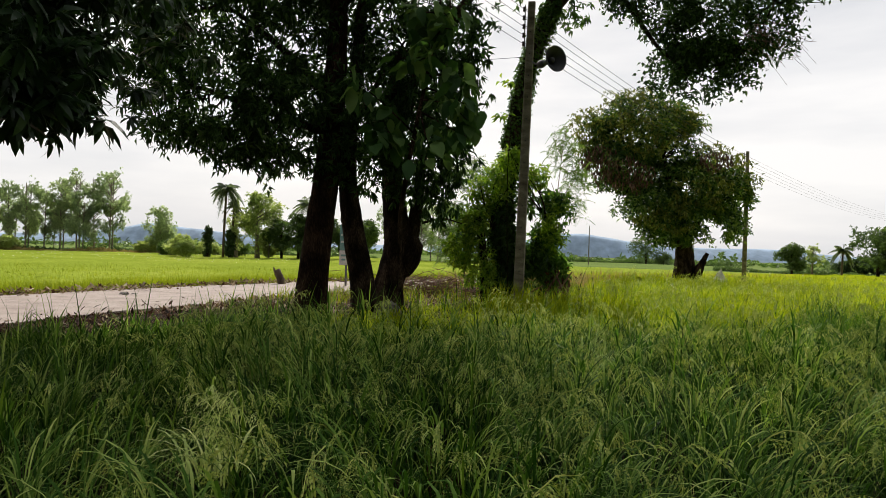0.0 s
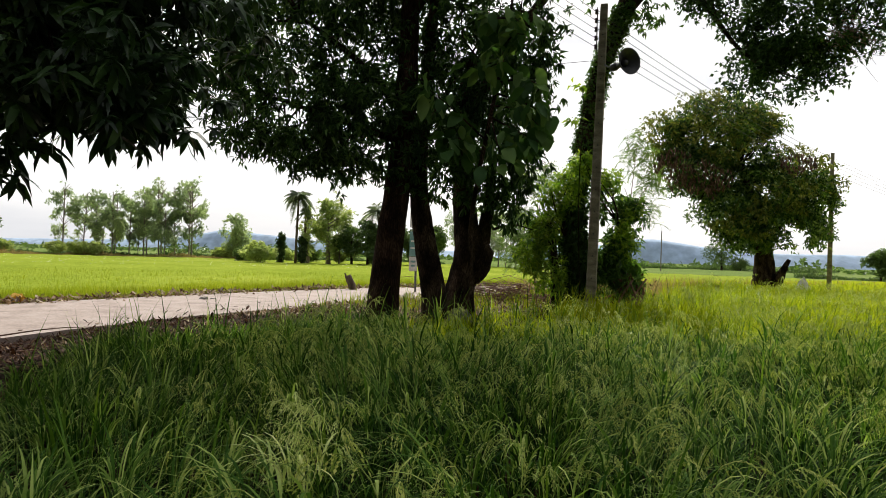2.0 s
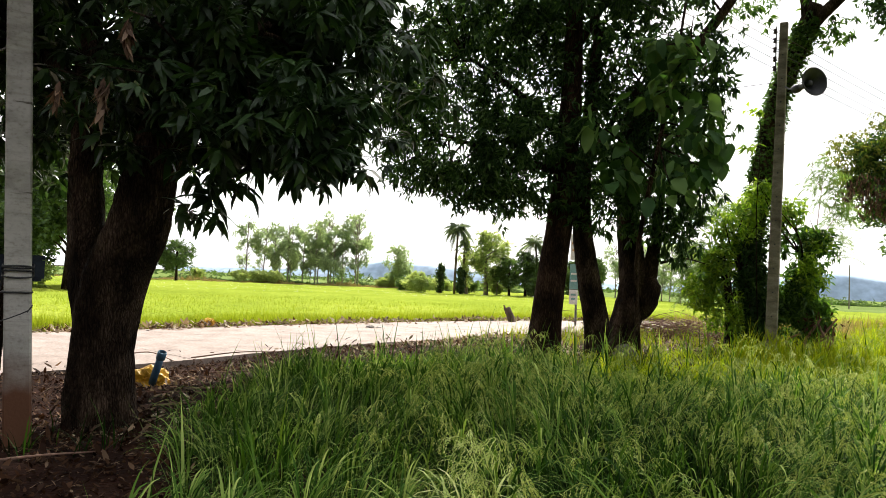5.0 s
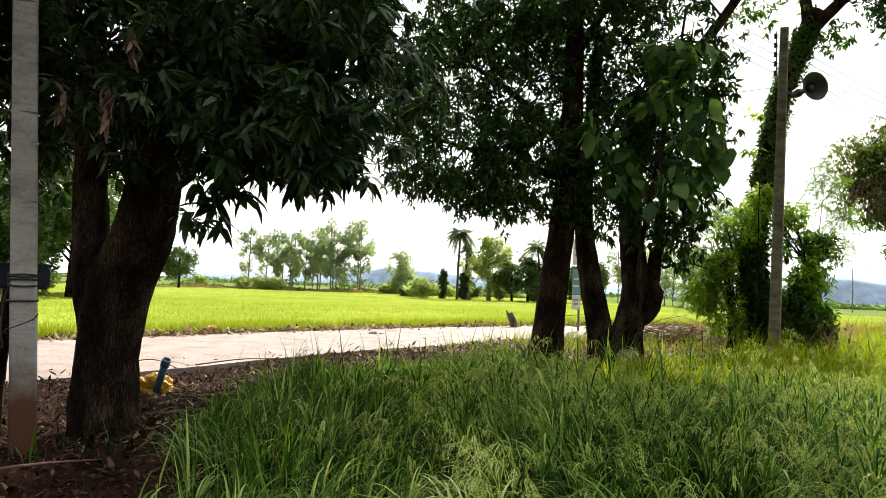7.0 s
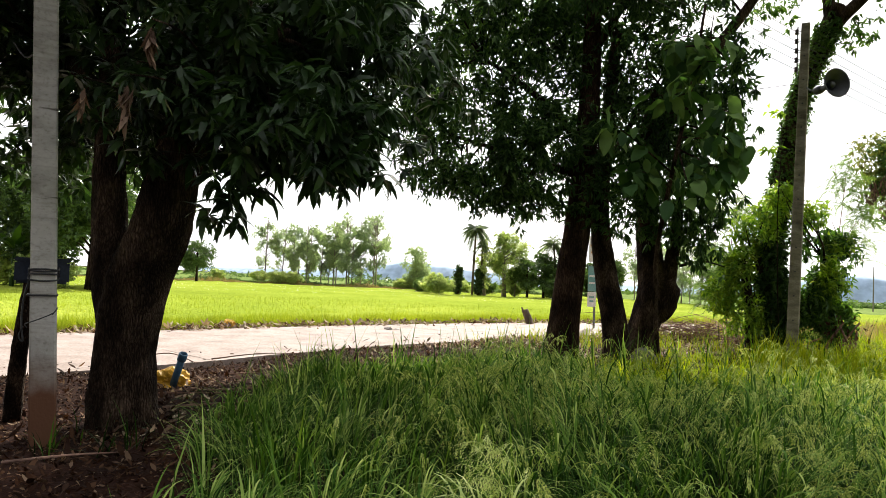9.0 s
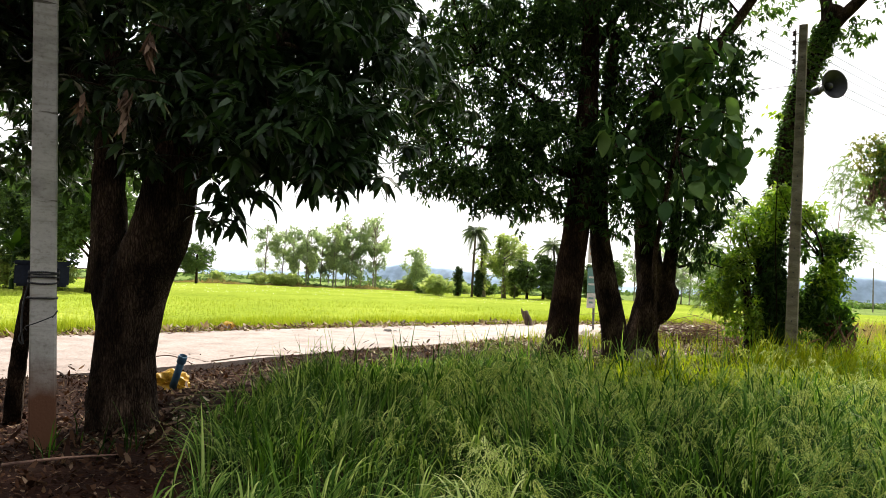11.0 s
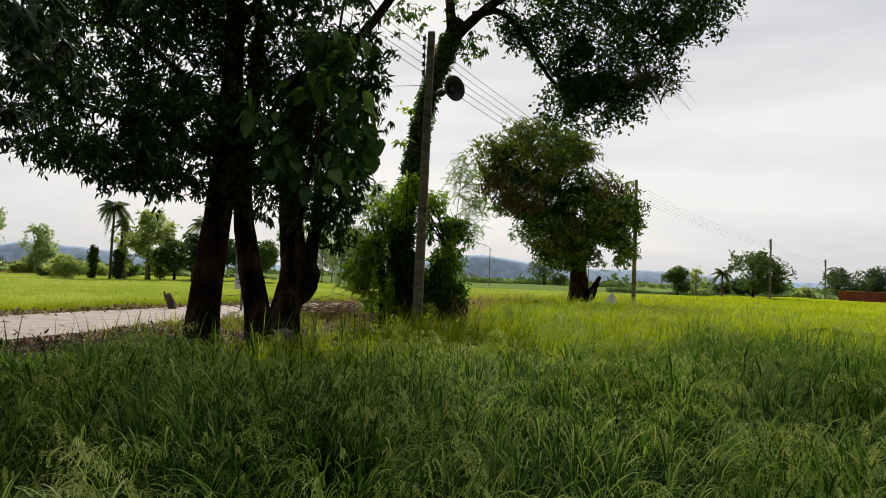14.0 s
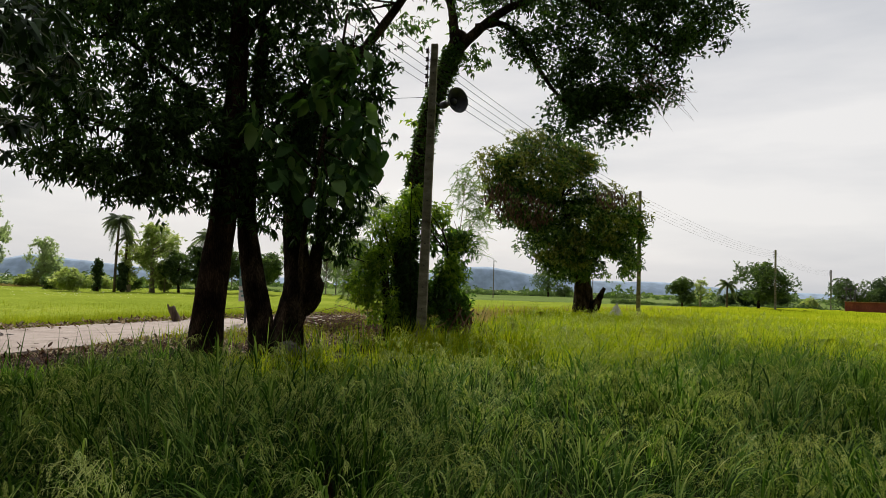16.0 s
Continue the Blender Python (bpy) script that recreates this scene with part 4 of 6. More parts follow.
litter("pale_litter", "pale dry leaves lying along the rice edge", x[k2] + 0.1, y[k2], 0.03, 0.085, g, M_DRIFT, 0.25)
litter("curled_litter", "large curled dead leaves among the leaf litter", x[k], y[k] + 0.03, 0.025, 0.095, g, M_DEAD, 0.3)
x, y = hills_at(44000, 11, 40, -75, 8, g, 1.0)
s = -side_of(ROAD, x, y) - HALF_ROAD
k = (s > 0.5) & (s < 2.6)
tufts("field_edge_rice", "bright green rice at the edge of the young field", M_YOUNG, x[k], y[k], 8, lambda a, b: 0.36 + 0 * a, 0.014, g, 0.15, 0.5, 3, 0.1, "rice")
k = (s > 0.25) & (s < 0.85) & (g.random(len(x)) < 0.45)
tufts("field_edge_straw", "dry grass between the road and the field", M_STRAW, x[k], y[k], 5, lambda a, b: 0.12 + 0.1 * g.random(len(a)), 0.012, g, 0.5, 1.2, 3, 0.1)
i = g.integers(20, 62, 4400)
off = -(HALF_ROAD + g.normal(0.22, 0.22, 4400))
dr = np.gradient(ROAD, axis=0)
dr /= np.linalg.norm(dr, axis=1)[:, None]
x, y = ROAD[i, 0] + dr[i, 1] * off + dr[i, 0] * g.uniform(-1, 1, 4400), ROAD[i, 1] - dr[i, 0] * off + dr[i, 1] * g.uniform(-1, 1, 4400)
litter("leaf_drift", "drift of dry leaves along the road edge", x, y, 0.05 + 0.04 * g.random(4400), 0.15, g, M_DRIFT, 0.2)
x, y = g.uniform(-12, -4, 1600), g.uniform(6, 24, 1600)
x, y = x + 0.35 * np.sin(y * 5.1), y + 0.3 * np.sin(x * 4.3)
k = (side_of(ROAD, x, y) < near_half(y)) & (side_of(ROAD, x, y) > near_half(y) - 1.6 * g.random(1600) ** 3)
litter("road_leaves", "curled dark dead leaves on the concrete", x[k], y[k], 0.1, 0.13, g, M_DEAD, 0.2)
# large fallen teak leaves, curled up on the near edge of the concrete
x = np.array([-9.6, -9.2, -8.9, -8.75, -9.9, -8.3, -8.1, -7.6, -8.6, -9.3, -10.3, -7.4, -7.2, -8.45])
y = np.array([9.0, 9.7, 10.3, 10.5, 8.2, 11.8, 12.1, 13.3, 11.0, 9.4, 7.4, 14.0, 14.6, 11.3])
litter("fallen_teak_leaves", "large curled brown teak leaves on the concrete edge", x, y, 0.05, 0.19, g, M_DEAD, 0.15)

x, y = g.uniform(-8, 1.2, 9000), g.uniform(13.5, 21, 9000)
k = (side_of(EDGE, x, y) < 0.25) & (side_of(ROAD, x, y) > near_half(y) - 0.2 * g.random(9000))
litter("verge_litter", "dry leaves in sun and shade on the verge by the trunks", x[k], y[k], 0.03, 0.1, g, M_DRIFT, 0.25)

# ---- trees ----
g = np.random.default_rng(23)
MANGO = [whorl(11, 0.21, 0.056, g, -75, 35) for _ in range(6)]
MANGO_S = [whorl(9, 0.19, 0.052, g, -85, 25, 0.5, True) for _ in range(3)] + [spray(9, 0.17, 0.05, 0.3, g, 0.6) for _ in range(6)]
NARROW = [spray(10, 0.15, 0.04, 0.34, g, 0.6) for _ in range(8)]
SMALL = [whorl(9, 0.12, 0.056, g, -60, 60, 0.3, True) for _ in range(5)]
VINE = [whorl(5, 0.05, 0.042, g, -80, 20, 0.4, True) for _ in range(5)]
DRYBUNCH = [whorl(9, 0.17, 0.036, g, -104, -72, 0.22) for _ in range(6)]


def tree(name, label, base, trunks, boughs, lobes, n, templates, leaf_mat, rng, size=1.0, shell=0.45, gap=0.25, twig=30, bark=M_BARK, category="tree", sides=26, twig_r=0.025, gap_scale=0.9, flare=1.3):
    """trunks, boughs: (points, r0, r1). Parts: trunk, each bough, twigs, crown."""
    ob = tagged(empty(name, base), label, category)
    starts = []
    for i, (pts, r0, r1) in enumerate(trunks):
        P = smooth_line(pts, 7)
        if isinstance(r0, tuple):
            rad = np.interp(np.linspace(0, len(r0) - 1, len(P)), np.arange(len(r0)), r0)
        else:
            rad = np.interp(np.linspace(0, 1, len(P)), [0, 0.06, 0.16, 1], [r0 * flare, r0 * (0.7 + 0.3 * flare), r0, r1])
        part_np("trunk", *tube(P, rad, sides, 0.045, i + 3), bark, ob, smooth=True)
        starts.append(P[len(P) // 2:])
    for i, (pts, r0, r1) in enumerate(boughs):
        part_np("bough", *limb(pts, r0, r1, 8, 0.06, i + 40), bark, ob, smooth=True)
        starts.append(smooth_line(pts, 5)[2:])
    if twig:
        tagged(part_np("branchwork", *twigs(np.concatenate(starts), lobes, twig, rng, twig_r), bark, ob), kind="stuff")
    tagged(part_np("crown", *crown(lobes, n, templates, rng, size, shell, gap, gap_scale=gap_scale), leaf_mat, ob), kind="stuff")
    return ob


def bunches(ob, name, places, templates, mat, rng, size=1.0, label=""):
    P = np.asarray(places, float)
    R = turns(rng.uniform(0, 6.28, len(P)), rng.normal(0, 0.2, len(P)), rng.normal(0, 0.2, len(P)))
    return tagged(part_np(name, *scatter(templates, P, R, size * rng.uniform(0.8, 1.2, len(P)), rng), mat, ob), label, kind="stuff")


# Lobes at (-6.9, 3.9) and (-8.6, 3.7) are unseen, added to darken the crown.
NEAR = [(-5.2, 5.9, 5.4, 2.7, 2.6, 2.2), (-4.1, 5.4, 4.1, 1.45, 1.5, 1.5), (-7.0, 6.0, 4.2, 1.7, 1.6, 1.4), (-3.3, 4.8, 3.3, 1.0, 1.1, 0.95), (-4.5, 4.9, 3.2, 1.0, 0.9, 0.85), (-5.3, 5.4, 3.7, 1.1, 0.9, 0.9), (-4.0, 6.8, 3.9, 1.4, 1.4, 1.2), (-7.1, 6.0, 3.3, 1.0, 0.9, 0.7), (-3.85, 5.0, 2.9, 0.75, 0.8, 0.55), (-3.5, 5.1, 2.75, 0.8, 0.8, 0.5), (-3.0, 5.3, 3.0, 0.7, 0.8, 0.6), (-8.2, 6.4, 3.2, 0.9, 0.9, 0.7), (-6.9, 3.9, 5.5, 1.9, 1.7, 1.2), (-6.3, 6.6, 3.6, 1.3, 1.0, 1.0), (-8.7, 6.0, 4.6, 1.4, 1.2, 1.3), (-7.2, 5.0, 4.6, 1.1, 0.9, 1.0), (-8.6, 3.7, 3.7, 1.5, 1.2, 1.8)]
near_tree = tree("mango_tree", "dark-barked mango tree with a forked trunk beside the road", (-5.4, 5.2, 0), [([(-5.42, 5.2, -0.1), (-5.45, 5.2, 0.7), (-5.33, 5.2, 1.4), (-5.09, 5.2, 1.9), (-4.94, 5.2, 2.5), (-4.7, 5.3, 3.4), (-4.4, 5.5, 4.6)], (0.345, 0.285, 0.295, 0.28, 0.24, 0.19, 0.11), 0)],
                 [([(-5.5, 5.22, 0.9), (-5.72, 5.25, 1.5), (-5.88, 5.3, 2.2), (-5.93, 5.3, 3.0), (-6.2, 5.5, 4.4)], 0.215, 0.1), ([(-4.9, 5.2, 2.7), (-4.2, 5.0, 3.3), (-3.5, 4.9, 3.6)], 0.09, 0.03), ([(-4.6, 5.4, 3.8), (-4.0, 6.2, 4.2), (-3.6, 6.9, 4.3)], 0.09, 0.03), ([(-5.9, 5.3, 3.2), (-6.7, 5.2, 3.8), (-7.4, 5.2, 4.2)], 0.09, 0.03)],
                 NEAR, 9700, MANGO, M_MANGO, g, 0.96, 0.3, 0.52, 50, flare=1.12, gap_scale=1.7)
bunches(near_tree, "hanging_leaves", [(-4.36, 5.0, 2.08), (-4.2, 5.0, 2.0), (-4.02, 5.0, 2.02), (-4.12, 5.05, 2.2), (-4.3, 5.1, 2.3), (-4.05, 4.95, 2.25), (-4.3, 5.0, 2.4), (-4.0, 5.0, 2.45), (-3.2, 4.9, 2.35), (-3.0, 4.8, 2.45), (-3.5, 4.8, 2.4), (-3.75, 4.9, 2.5), (-4.5, 4.9, 2.55), (-4.9, 4.8, 2.6), (-5.2, 4.8, 2.7)] + g.uniform((-4.0, 4.8, 2.5), (-2.9, 5.7, 3.2), (60, 3)).tolist(), MANGO, M_MANGO, g, 1.25)
bunches(near_tree, "withered_leaves", [(-3.72, 3.62, 3.2), (-3.68, 3.6, 3.16), (-3.7, 3.58, 3.08), (-3.76, 3.6, 3.13), (-4.02, 3.72, 2.84), (-3.94, 3.7, 2.8), (-4.1, 3.72, 2.78), (-4.0, 3.7, 2.72), (-4.42, 3.7, 2.84), (-4.47, 3.72, 2.78)], DRYBUNCH, M_WITHERED, g, 1.05, "hanging withered brown leaf bunches")
for a, b in (((-4.2, 4.6, 3.4), (-3.72, 3.62, 3.26)), ((-4.2, 4.7, 3.0), (-4.0, 3.72, 2.92)), ((-4.8, 4.5, 2.95), (-4.44, 3.7, 2.92))):
    part_np("twig", *limb([a, tuple((np.array(a) + np.array(b)) / 2 + np.array([0, 0, 0.05])), b], 0.012, 0.006, 5), M_BARK, near_tree)

# three trunks together beside the road
# The three lobes from 9 m up are unseen, added to shade the rice.
a_tree = tree("mango_tree", "tall straight mango tree with an orange-brown trunk", (-2.95, 13.35, 0), [([(-2.97, 13.35, -0.1), (-2.88, 13.35, 1.2), (-2.72, 13.4, 2.8), (-2.62, 13.45, 4.5), (-2.6, 13.5, 6.4), (-2.7, 13.6, 9.0)], 0.29, 0.13)],
     [([(-2.65, 13.45, 4.2), (-3.6, 13.4, 5.2), (-4.8, 13.3, 6.1)], 0.1, 0.03), ([(-2.66, 13.4, 3.6), (-3.8, 13.4, 4.0), (-5.4, 13.3, 4.5)], 0.09, 0.03), ([(-2.6, 13.5, 6.0), (-1.8, 13.4, 7.2), (-1.0, 13.3, 8.0)], 0.09, 0.03)],
     [(-4.9, 13.2, 5.3, 1.7, 1.7, 2.0), (-3.6, 13.5, 4.1, 1.3, 1.3, 1.35), (-6.0, 13.2, 4.7, 0.9, 1.0, 1.1), (-3.2, 13.6, 8.2, 3.2, 2.6, 2.2), (-4.6, 13.4, 3.65, 0.9, 0.9, 0.6), (-3.5, 13.5, 5.8, 1.1, 0.9, 1.6), (-3.6, 12.8, 4.0, 0.9, 0.6, 1.2), (-4.4, 13.2, 3.4, 1.1, 0.9, 0.5), (-5.6, 13.2, 3.8, 0.8, 0.9, 0.6), (-2.6, 13.4, 11.2, 3.0, 2.6, 2.0), (-5.9, 13.3, 9.1, 1.6, 1.6, 1.1), (-4.8, 13.3, 10.2, 1.8, 1.6, 1.1)], 9700, NARROW + [whorl(9, 0.18, 0.042, g, -85, 15, 0.5, True) for _ in range(4)], M_FINE, g, 1.0, 0.15, 0.42, 80, bark=M_BARK_RED, gap_scale=2.1)
# A brighter leaf colour here paints sun coming through the upper left crown.
bunches(a_tree, "sunlit_leaves", in_lobes([(-5.3, 13.6, 6.6, 0.9, 0.6, 0.7), (-4.3, 13.7, 6.9, 0.9, 0.6, 0.6), (-6.2, 13.5, 5.6, 0.5, 0.5, 0.8), (-3.4, 13.8, 7.0, 0.7, 0.5, 0.5)], 300, g, 0.1)[0], NARROW, M_VINE, g, 1.0, "leaves in a brighter green, coloured as if lit through")
tree("mango_tree", "dark leaning mango tree beside a taller trunk", (-1.98, 13.9, 0), [([(-1.95, 13.9, -0.1), (-2.05, 13.9, 0.8), (-2.3, 13.95, 2.0), (-2.42, 14.0, 3.0), (-2.35, 14.0, 4.5), (-2.2, 14.0, 6.6)], 0.25, 0.1)],
     [([(-2.38, 14, 3.8), (-1.9, 14.2, 4.8), (-1.5, 14.5, 5.6)], 0.08, 0.03)], [(-2.3, 14.2, 4.5, 1.2, 1.1, 1.5), (-2.0, 14.1, 6.8, 1.5, 1.3, 1.2), (-2.5, 13.5, 3.2, 0.8, 0.7, 0.65), (-2.1, 13.1, 4.0, 0.7, 0.6, 0.9)], 1250, MANGO_S, M_FINE, g, 0.9, 0.3, 0.36, 20, gap_scale=2.0)
# Its lobe at 10.6 m is likewise out of sight, there for shade.
c_tree = tree("mango_tree", "gnarled mango tree with a burl on its forked trunk", (-1.45, 14.7, 0), [([(-1.72, 14.6, -0.1), (-1.6, 14.65, 0.7), (-1.42, 14.7, 1.4), (-1.52, 14.8, 2.1), (-1.62, 14.85, 3.0), (-1.68, 14.8, 4.4), (-1.4, 14.5, 5.6)], (0.31, 0.29, 0.32, 0.25, 0.22, 0.19, 0.13), 0)],
              [([(-1.35, 14.7, 1.2), (-1.15, 14.7, 1.75), (-1.05, 14.75, 2.5), (-0.95, 14.8, 3.6)], 0.2, 0.08), ([(-1.45, 14.6, 4.3), (-1.0, 14.2, 5.3), (-0.5, 13.9, 5.9), (0.26, 13.8, 6.9), (1.2, 13.7, 8.4)], 0.15, 0.07), ([(-0.95, 14.7, 2.0), (-0.5, 14.6, 2.1), (-0.1, 14.5, 2.0)], 0.03, 0.01)],
              [(-1.2, 14.5, 5.0, 1.4, 1.2, 1.7), (-0.8, 14.5, 3.3, 0.8, 0.8, 1.2), (-0.7, 14.5, 2.5, 0.45, 0.5, 0.6), (0.0, 14.0, 8.7, 2.3, 1.8, 1.3), (-0.5, 13.6, 5.8, 1.0, 0.9, 1.2), (-0.6, 13.7, 4.2, 0.9, 0.8, 1.2), (-1.4, 14.2, 3.3, 0.7, 0.6, 0.9), (0.6, 13.8, 10.6, 2.2, 2.0, 1.3), (-0.3, 14.5, 2.15, 0.4, 0.4, 0.35)], 3050, MANGO_S, M_FINE, g, 0.9, 0.2, 0.45, 40, gap_scale=2.0)
bunches(c_tree, "hanging_leaves", in_lobes([(-1.9, 14.1, 3.1, 0.4, 0.4, 0.7), (-1.2, 14.3, 2.9, 0.55, 0.4, 0.6), (-0.65, 14.3, 2.9, 0.5, 0.5, 0.8), (-0.35, 14.2, 3.5, 0.5, 0.5, 0.8), (-0.5, 14.3, 2.3, 0.4, 0.4, 0.35), (-1.0, 14.0, 4.0, 0.8, 0.5, 0.8), (-0.2, 13.9, 4.6, 0.6, 0.5, 0.9), (-0.3, 13.8, 5.6, 0.6, 0.5, 0.8)], 400, g, 0.2)[0], [whorl(10, 0.2, 0.042, g, -88, -10, 0.5) for _ in range(5)], M_FINE, g, 0.95)
bm = bmesh.new()
bmesh.ops.create_icosphere(bm, subdivisions=3, radius=0.24, matrix=Matrix.Translation((-1.17, 14.62, 1.3)) @ Matrix.Rotation(radians(14), 4, "Y") @ Matrix.Diagonal((0.95, 0.9, 1.9, 1)))
for v in bm.verts:
    v.co += Vector((1, 1, 1)) * 0.07 * noise.noise(v.co * 5)
part("burl", bm, M_BARK, c_tree, "rounded bark burl", True)

# large-leaved young teak in front of them
teak = tagged(empty("teak_sapling", (-1.3, 14.0, 0)), "young teak with broad dull green leaves before the trunks", "tree")
part_np("stem", *limb([(-1.25, 14.1, 0), (-1.3, 13.7, 2.0), (-1.0, 13.0, 3.6), (-0.7, 12.6, 5.0), (-0.5, 12.5, 6.4)], 0.05, 0.02), M_BARK, teak, smooth=True)
TEAK_MESH = []
for k in range(4):
    bm = bmesh.new()
    rows = []
    for i in range(7):
        s = i / 6
        w = 0.3 * math.sin(math.pi * min(1, s * 0.94 + 0.03)) ** 0.75 * (1.1 - 0.35 * s)
        zc = -(0.16 + 0.1 * k) * s * s
        rows.append([bm.verts.new((s, sgn * w * q, zc + abs(q) * w * (0.22 - 0.05 * k) + 0.05 * abs(q) * math.sin(11 * s + 2 * q + k))) for sgn, q in ((-1, 1), (-1, 0.5), (0, 0), (1, 0.5), (1, 1))])
    for a, b in zip(rows[:-1], rows[1:]):
        for j in range(4):
            bm.faces.new((a[j], a[j + 1], b[j + 1], b[j]))
    me = bpy.data.meshes.new("teak_leaf")
    bm.to_mesh(me)
    bm.free()
    me.materials.append(M_TEAK)
    me.polygons.foreach_set("use_smooth", np.ones(len(me.polygons), bool))
    TEAK_MESH.append(me)
TEAK_STEMS = [[(-1.0, 13.0, 3.6), (-1.5, 12.3, 4.0), (-1.9, 12.0, 4.3)], [(-0.9, 12.8, 4.2), (-0.35, 12.2, 4.0), (-0.02, 12.0, 3.7)], [(-0.9, 12.9, 4.0), (-0.75, 12.2, 3.5), (-0.65, 12.0, 3.2)],
              [(-0.7, 12.6, 5.2), (-0.5, 12.2, 5.3), (-0.3, 12.0, 5.25)], [(-0.75, 12.6, 4.9), (-0.85, 12.2, 4.8), (-0.95, 12.0, 4.75)], [(-0.6, 12.5, 5.7), (-0.9, 12.2, 5.6), (-1.1, 12.0, 5.5)], [(-0.6, 12.5, 5.6), (-0.5, 12.2, 5.6), (-0.4, 12.1, 5.5)],
              [(-0.8, 12.7, 4.6), (-0.3, 12.3, 4.55), (0.0, 12.1, 4.4)], [(-1.1, 13.1, 3.4), (-1.35, 12.4, 3.5), (-1.6, 12.2, 3.55)], [(-0.8, 12.7, 4.4), (-0.2, 12.3, 4.1), (0.1, 12.1, 3.85)], [(-0.9, 12.9, 4.0), (-0.3, 12.3, 3.6), (0.05, 12.1, 3.4)]]
for st in TEAK_STEMS:
    part_np("branch", *limb(st, 0.018, 0.006, 6), M_BARK, teak)
    L = smooth_line(st, 6)
    for q in range(22):
        p = L[min(len(L) - 1, 4 + int(g.integers(0, len(L) - 4)))] + g.normal(0, 0.13, 3)
        ob = new("leaf", TEAK_MESH[int(g.integers(0, 4))])
        s = g.uniform(0.2, 0.46)
        ob.matrix_world = Matrix.Translation(p) @ Euler((g.normal(0, 0.35), g.uniform(0.1, 1.25), g.uniform(0, 6.28))).to_matrix().to_4x4() @ Matrix.Scale(s, 4)
        child(ob, teak)

# vine-clad tree behind the lamp pole
V_PTS = [(0.85, 18.0, -0.1), (0.82, 18.0, 1.5), (0.9, 18.0, 3.0), (1.08, 18.0, 4.3), (1.4, 18.0, 6.1), (1.85, 18.0, 7.4), (2.1, 18.0, 8.2)]
V_LOBES = [(6.4, 17.7, 8.7, 2.0, 1.8, 1.4), (8.1, 17.6, 9.1, 1.45, 1.6, 1.2), (5.4, 17.8, 6.9, 0.8, 0.9, 1.05), (4.5, 17.8, 7.7, 0.9, 0.9, 0.8), (7.2, 17.6, 7.7, 0.9, 0.9, 0.7), (4.2, 18.0, 10.2, 2.6, 2.4, 1.3), (7.2, 17.6, 10.3, 2.6, 2.2, 1.2), (6.0, 17.7, 7.2, 1.1, 0.9, 0.9), (5.0, 17.8, 6.2, 0.7, 0.7, 0.8), (6.3, 17.7, 6.7, 0.8, 0.8, 0.7), (5.0, 17.8, 11.4, 2.6, 2.2, 1.0), (6.3, 17.7, 6.3, 0.9, 0.8, 0.7), (5.6, 17.8, 5.8, 0.65, 0.7, 0.55), (7.1, 17.6, 7.0, 0.9, 0.8, 0.6), (3.6, 17.9, 8.1, 0.6, 0.6, 0.6)]
vine_tree = tree("rain_tree", "leaning tree trunk wrapped in vines with a wide high crown", (0.85, 18, 0), [(V_PTS, 0.26, 0.18)],
                 [([(1.98, 18, 7.8), (1.8, 18, 9.0), (1.2, 18, 10.2)], 0.15, 0.06), ([(1.95, 18, 7.6), (2.5, 18, 8.2), (3.4, 17.9, 8.9), (5.0, 17.8, 9.5), (7.0, 17.7, 9.7)], 0.17, 0.06), ([(2.5, 18, 8.35), (3.3, 18, 8.45), (3.9, 17.9, 7.7), (4.6, 17.8, 6.7), (5.2, 17.8, 6.2)], 0.1, 0.03), ([(3.0, 18, 8.6), (3.9, 17.8, 7.9), (4.2, 17.8, 7.1)], 0.05, 0.02), ([(5.0, 17.8, 9.4), (6.3, 17.7, 8.6), (7.4, 17.6, 7.8)], 0.08, 0.03)],
                 V_LOBES, 9800, [spray(8, 0.13, 0.06, 0.36, g) for _ in range(8)], M_FINE, g, 1.05, 0.2, 0.46, 150, twig_r=0.018, gap_scale=1.6)
bunches(vine_tree, "young_leaves", np.concatenate([g.normal((0.75, 17.9, 8.3), (0.35, 0.2, 0.25), (26, 3)), g.normal((2.45, 17.8, 7.55), (0.25, 0.2, 0.25), (24, 3)), g.normal((2.1, 17.9, 8.9), (0.5, 0.2, 0.3), (24, 3)), g.normal((3.9, 17.9, 8.9), (0.6, 0.3, 0.3), (30, 3))]), MANGO_S, M_VINE, g, 0.95)
n = 7500
t = g.random(n) ** 0.9
L = smooth_line(V_PTS, 12)
i = (t * (len(L) - 8)).astype(int)
a = g.uniform(0, 6.28, n)
rr = (0.29 - 0.07 * t) * g.uniform(0.85, 1.35, n)
P = L[i] + np.stack([np.cos(a) * rr, np.sin(a) * rr, g.normal(0, 0.1, n)], -1)
tagged(part_np("vine", *scatter(VINE, P, turns(a, g.normal(0.3, 0.3, n), g.normal(0, 0.3, n)), g.uniform(0.6, 1.2, n), g), M_VINE, vine_tree, "small vine leaves clinging to the trunk"), kind="stuff")
# bare drooping twigs at the crown's edge
S = g.normal((6.9, 17.6, 6.95), (0.3, 0.3, 0.2), (110, 3))
bare = part_np("bare_branchwork", *join([limb([s, s + np.array([0.3, 0, -0.1]) + g.normal(0, 0.12, 3), s + np.array([0.7, 0, -0.45]) * g.uniform(0.4, 1.1) + g.normal(0, 0.2, 3)], 0.007, 0.003, 4, 0, q, 3) for q, s in enumerate(S)]), M_TWIG, vine_tree)
tagged(bare, kind="stuff")
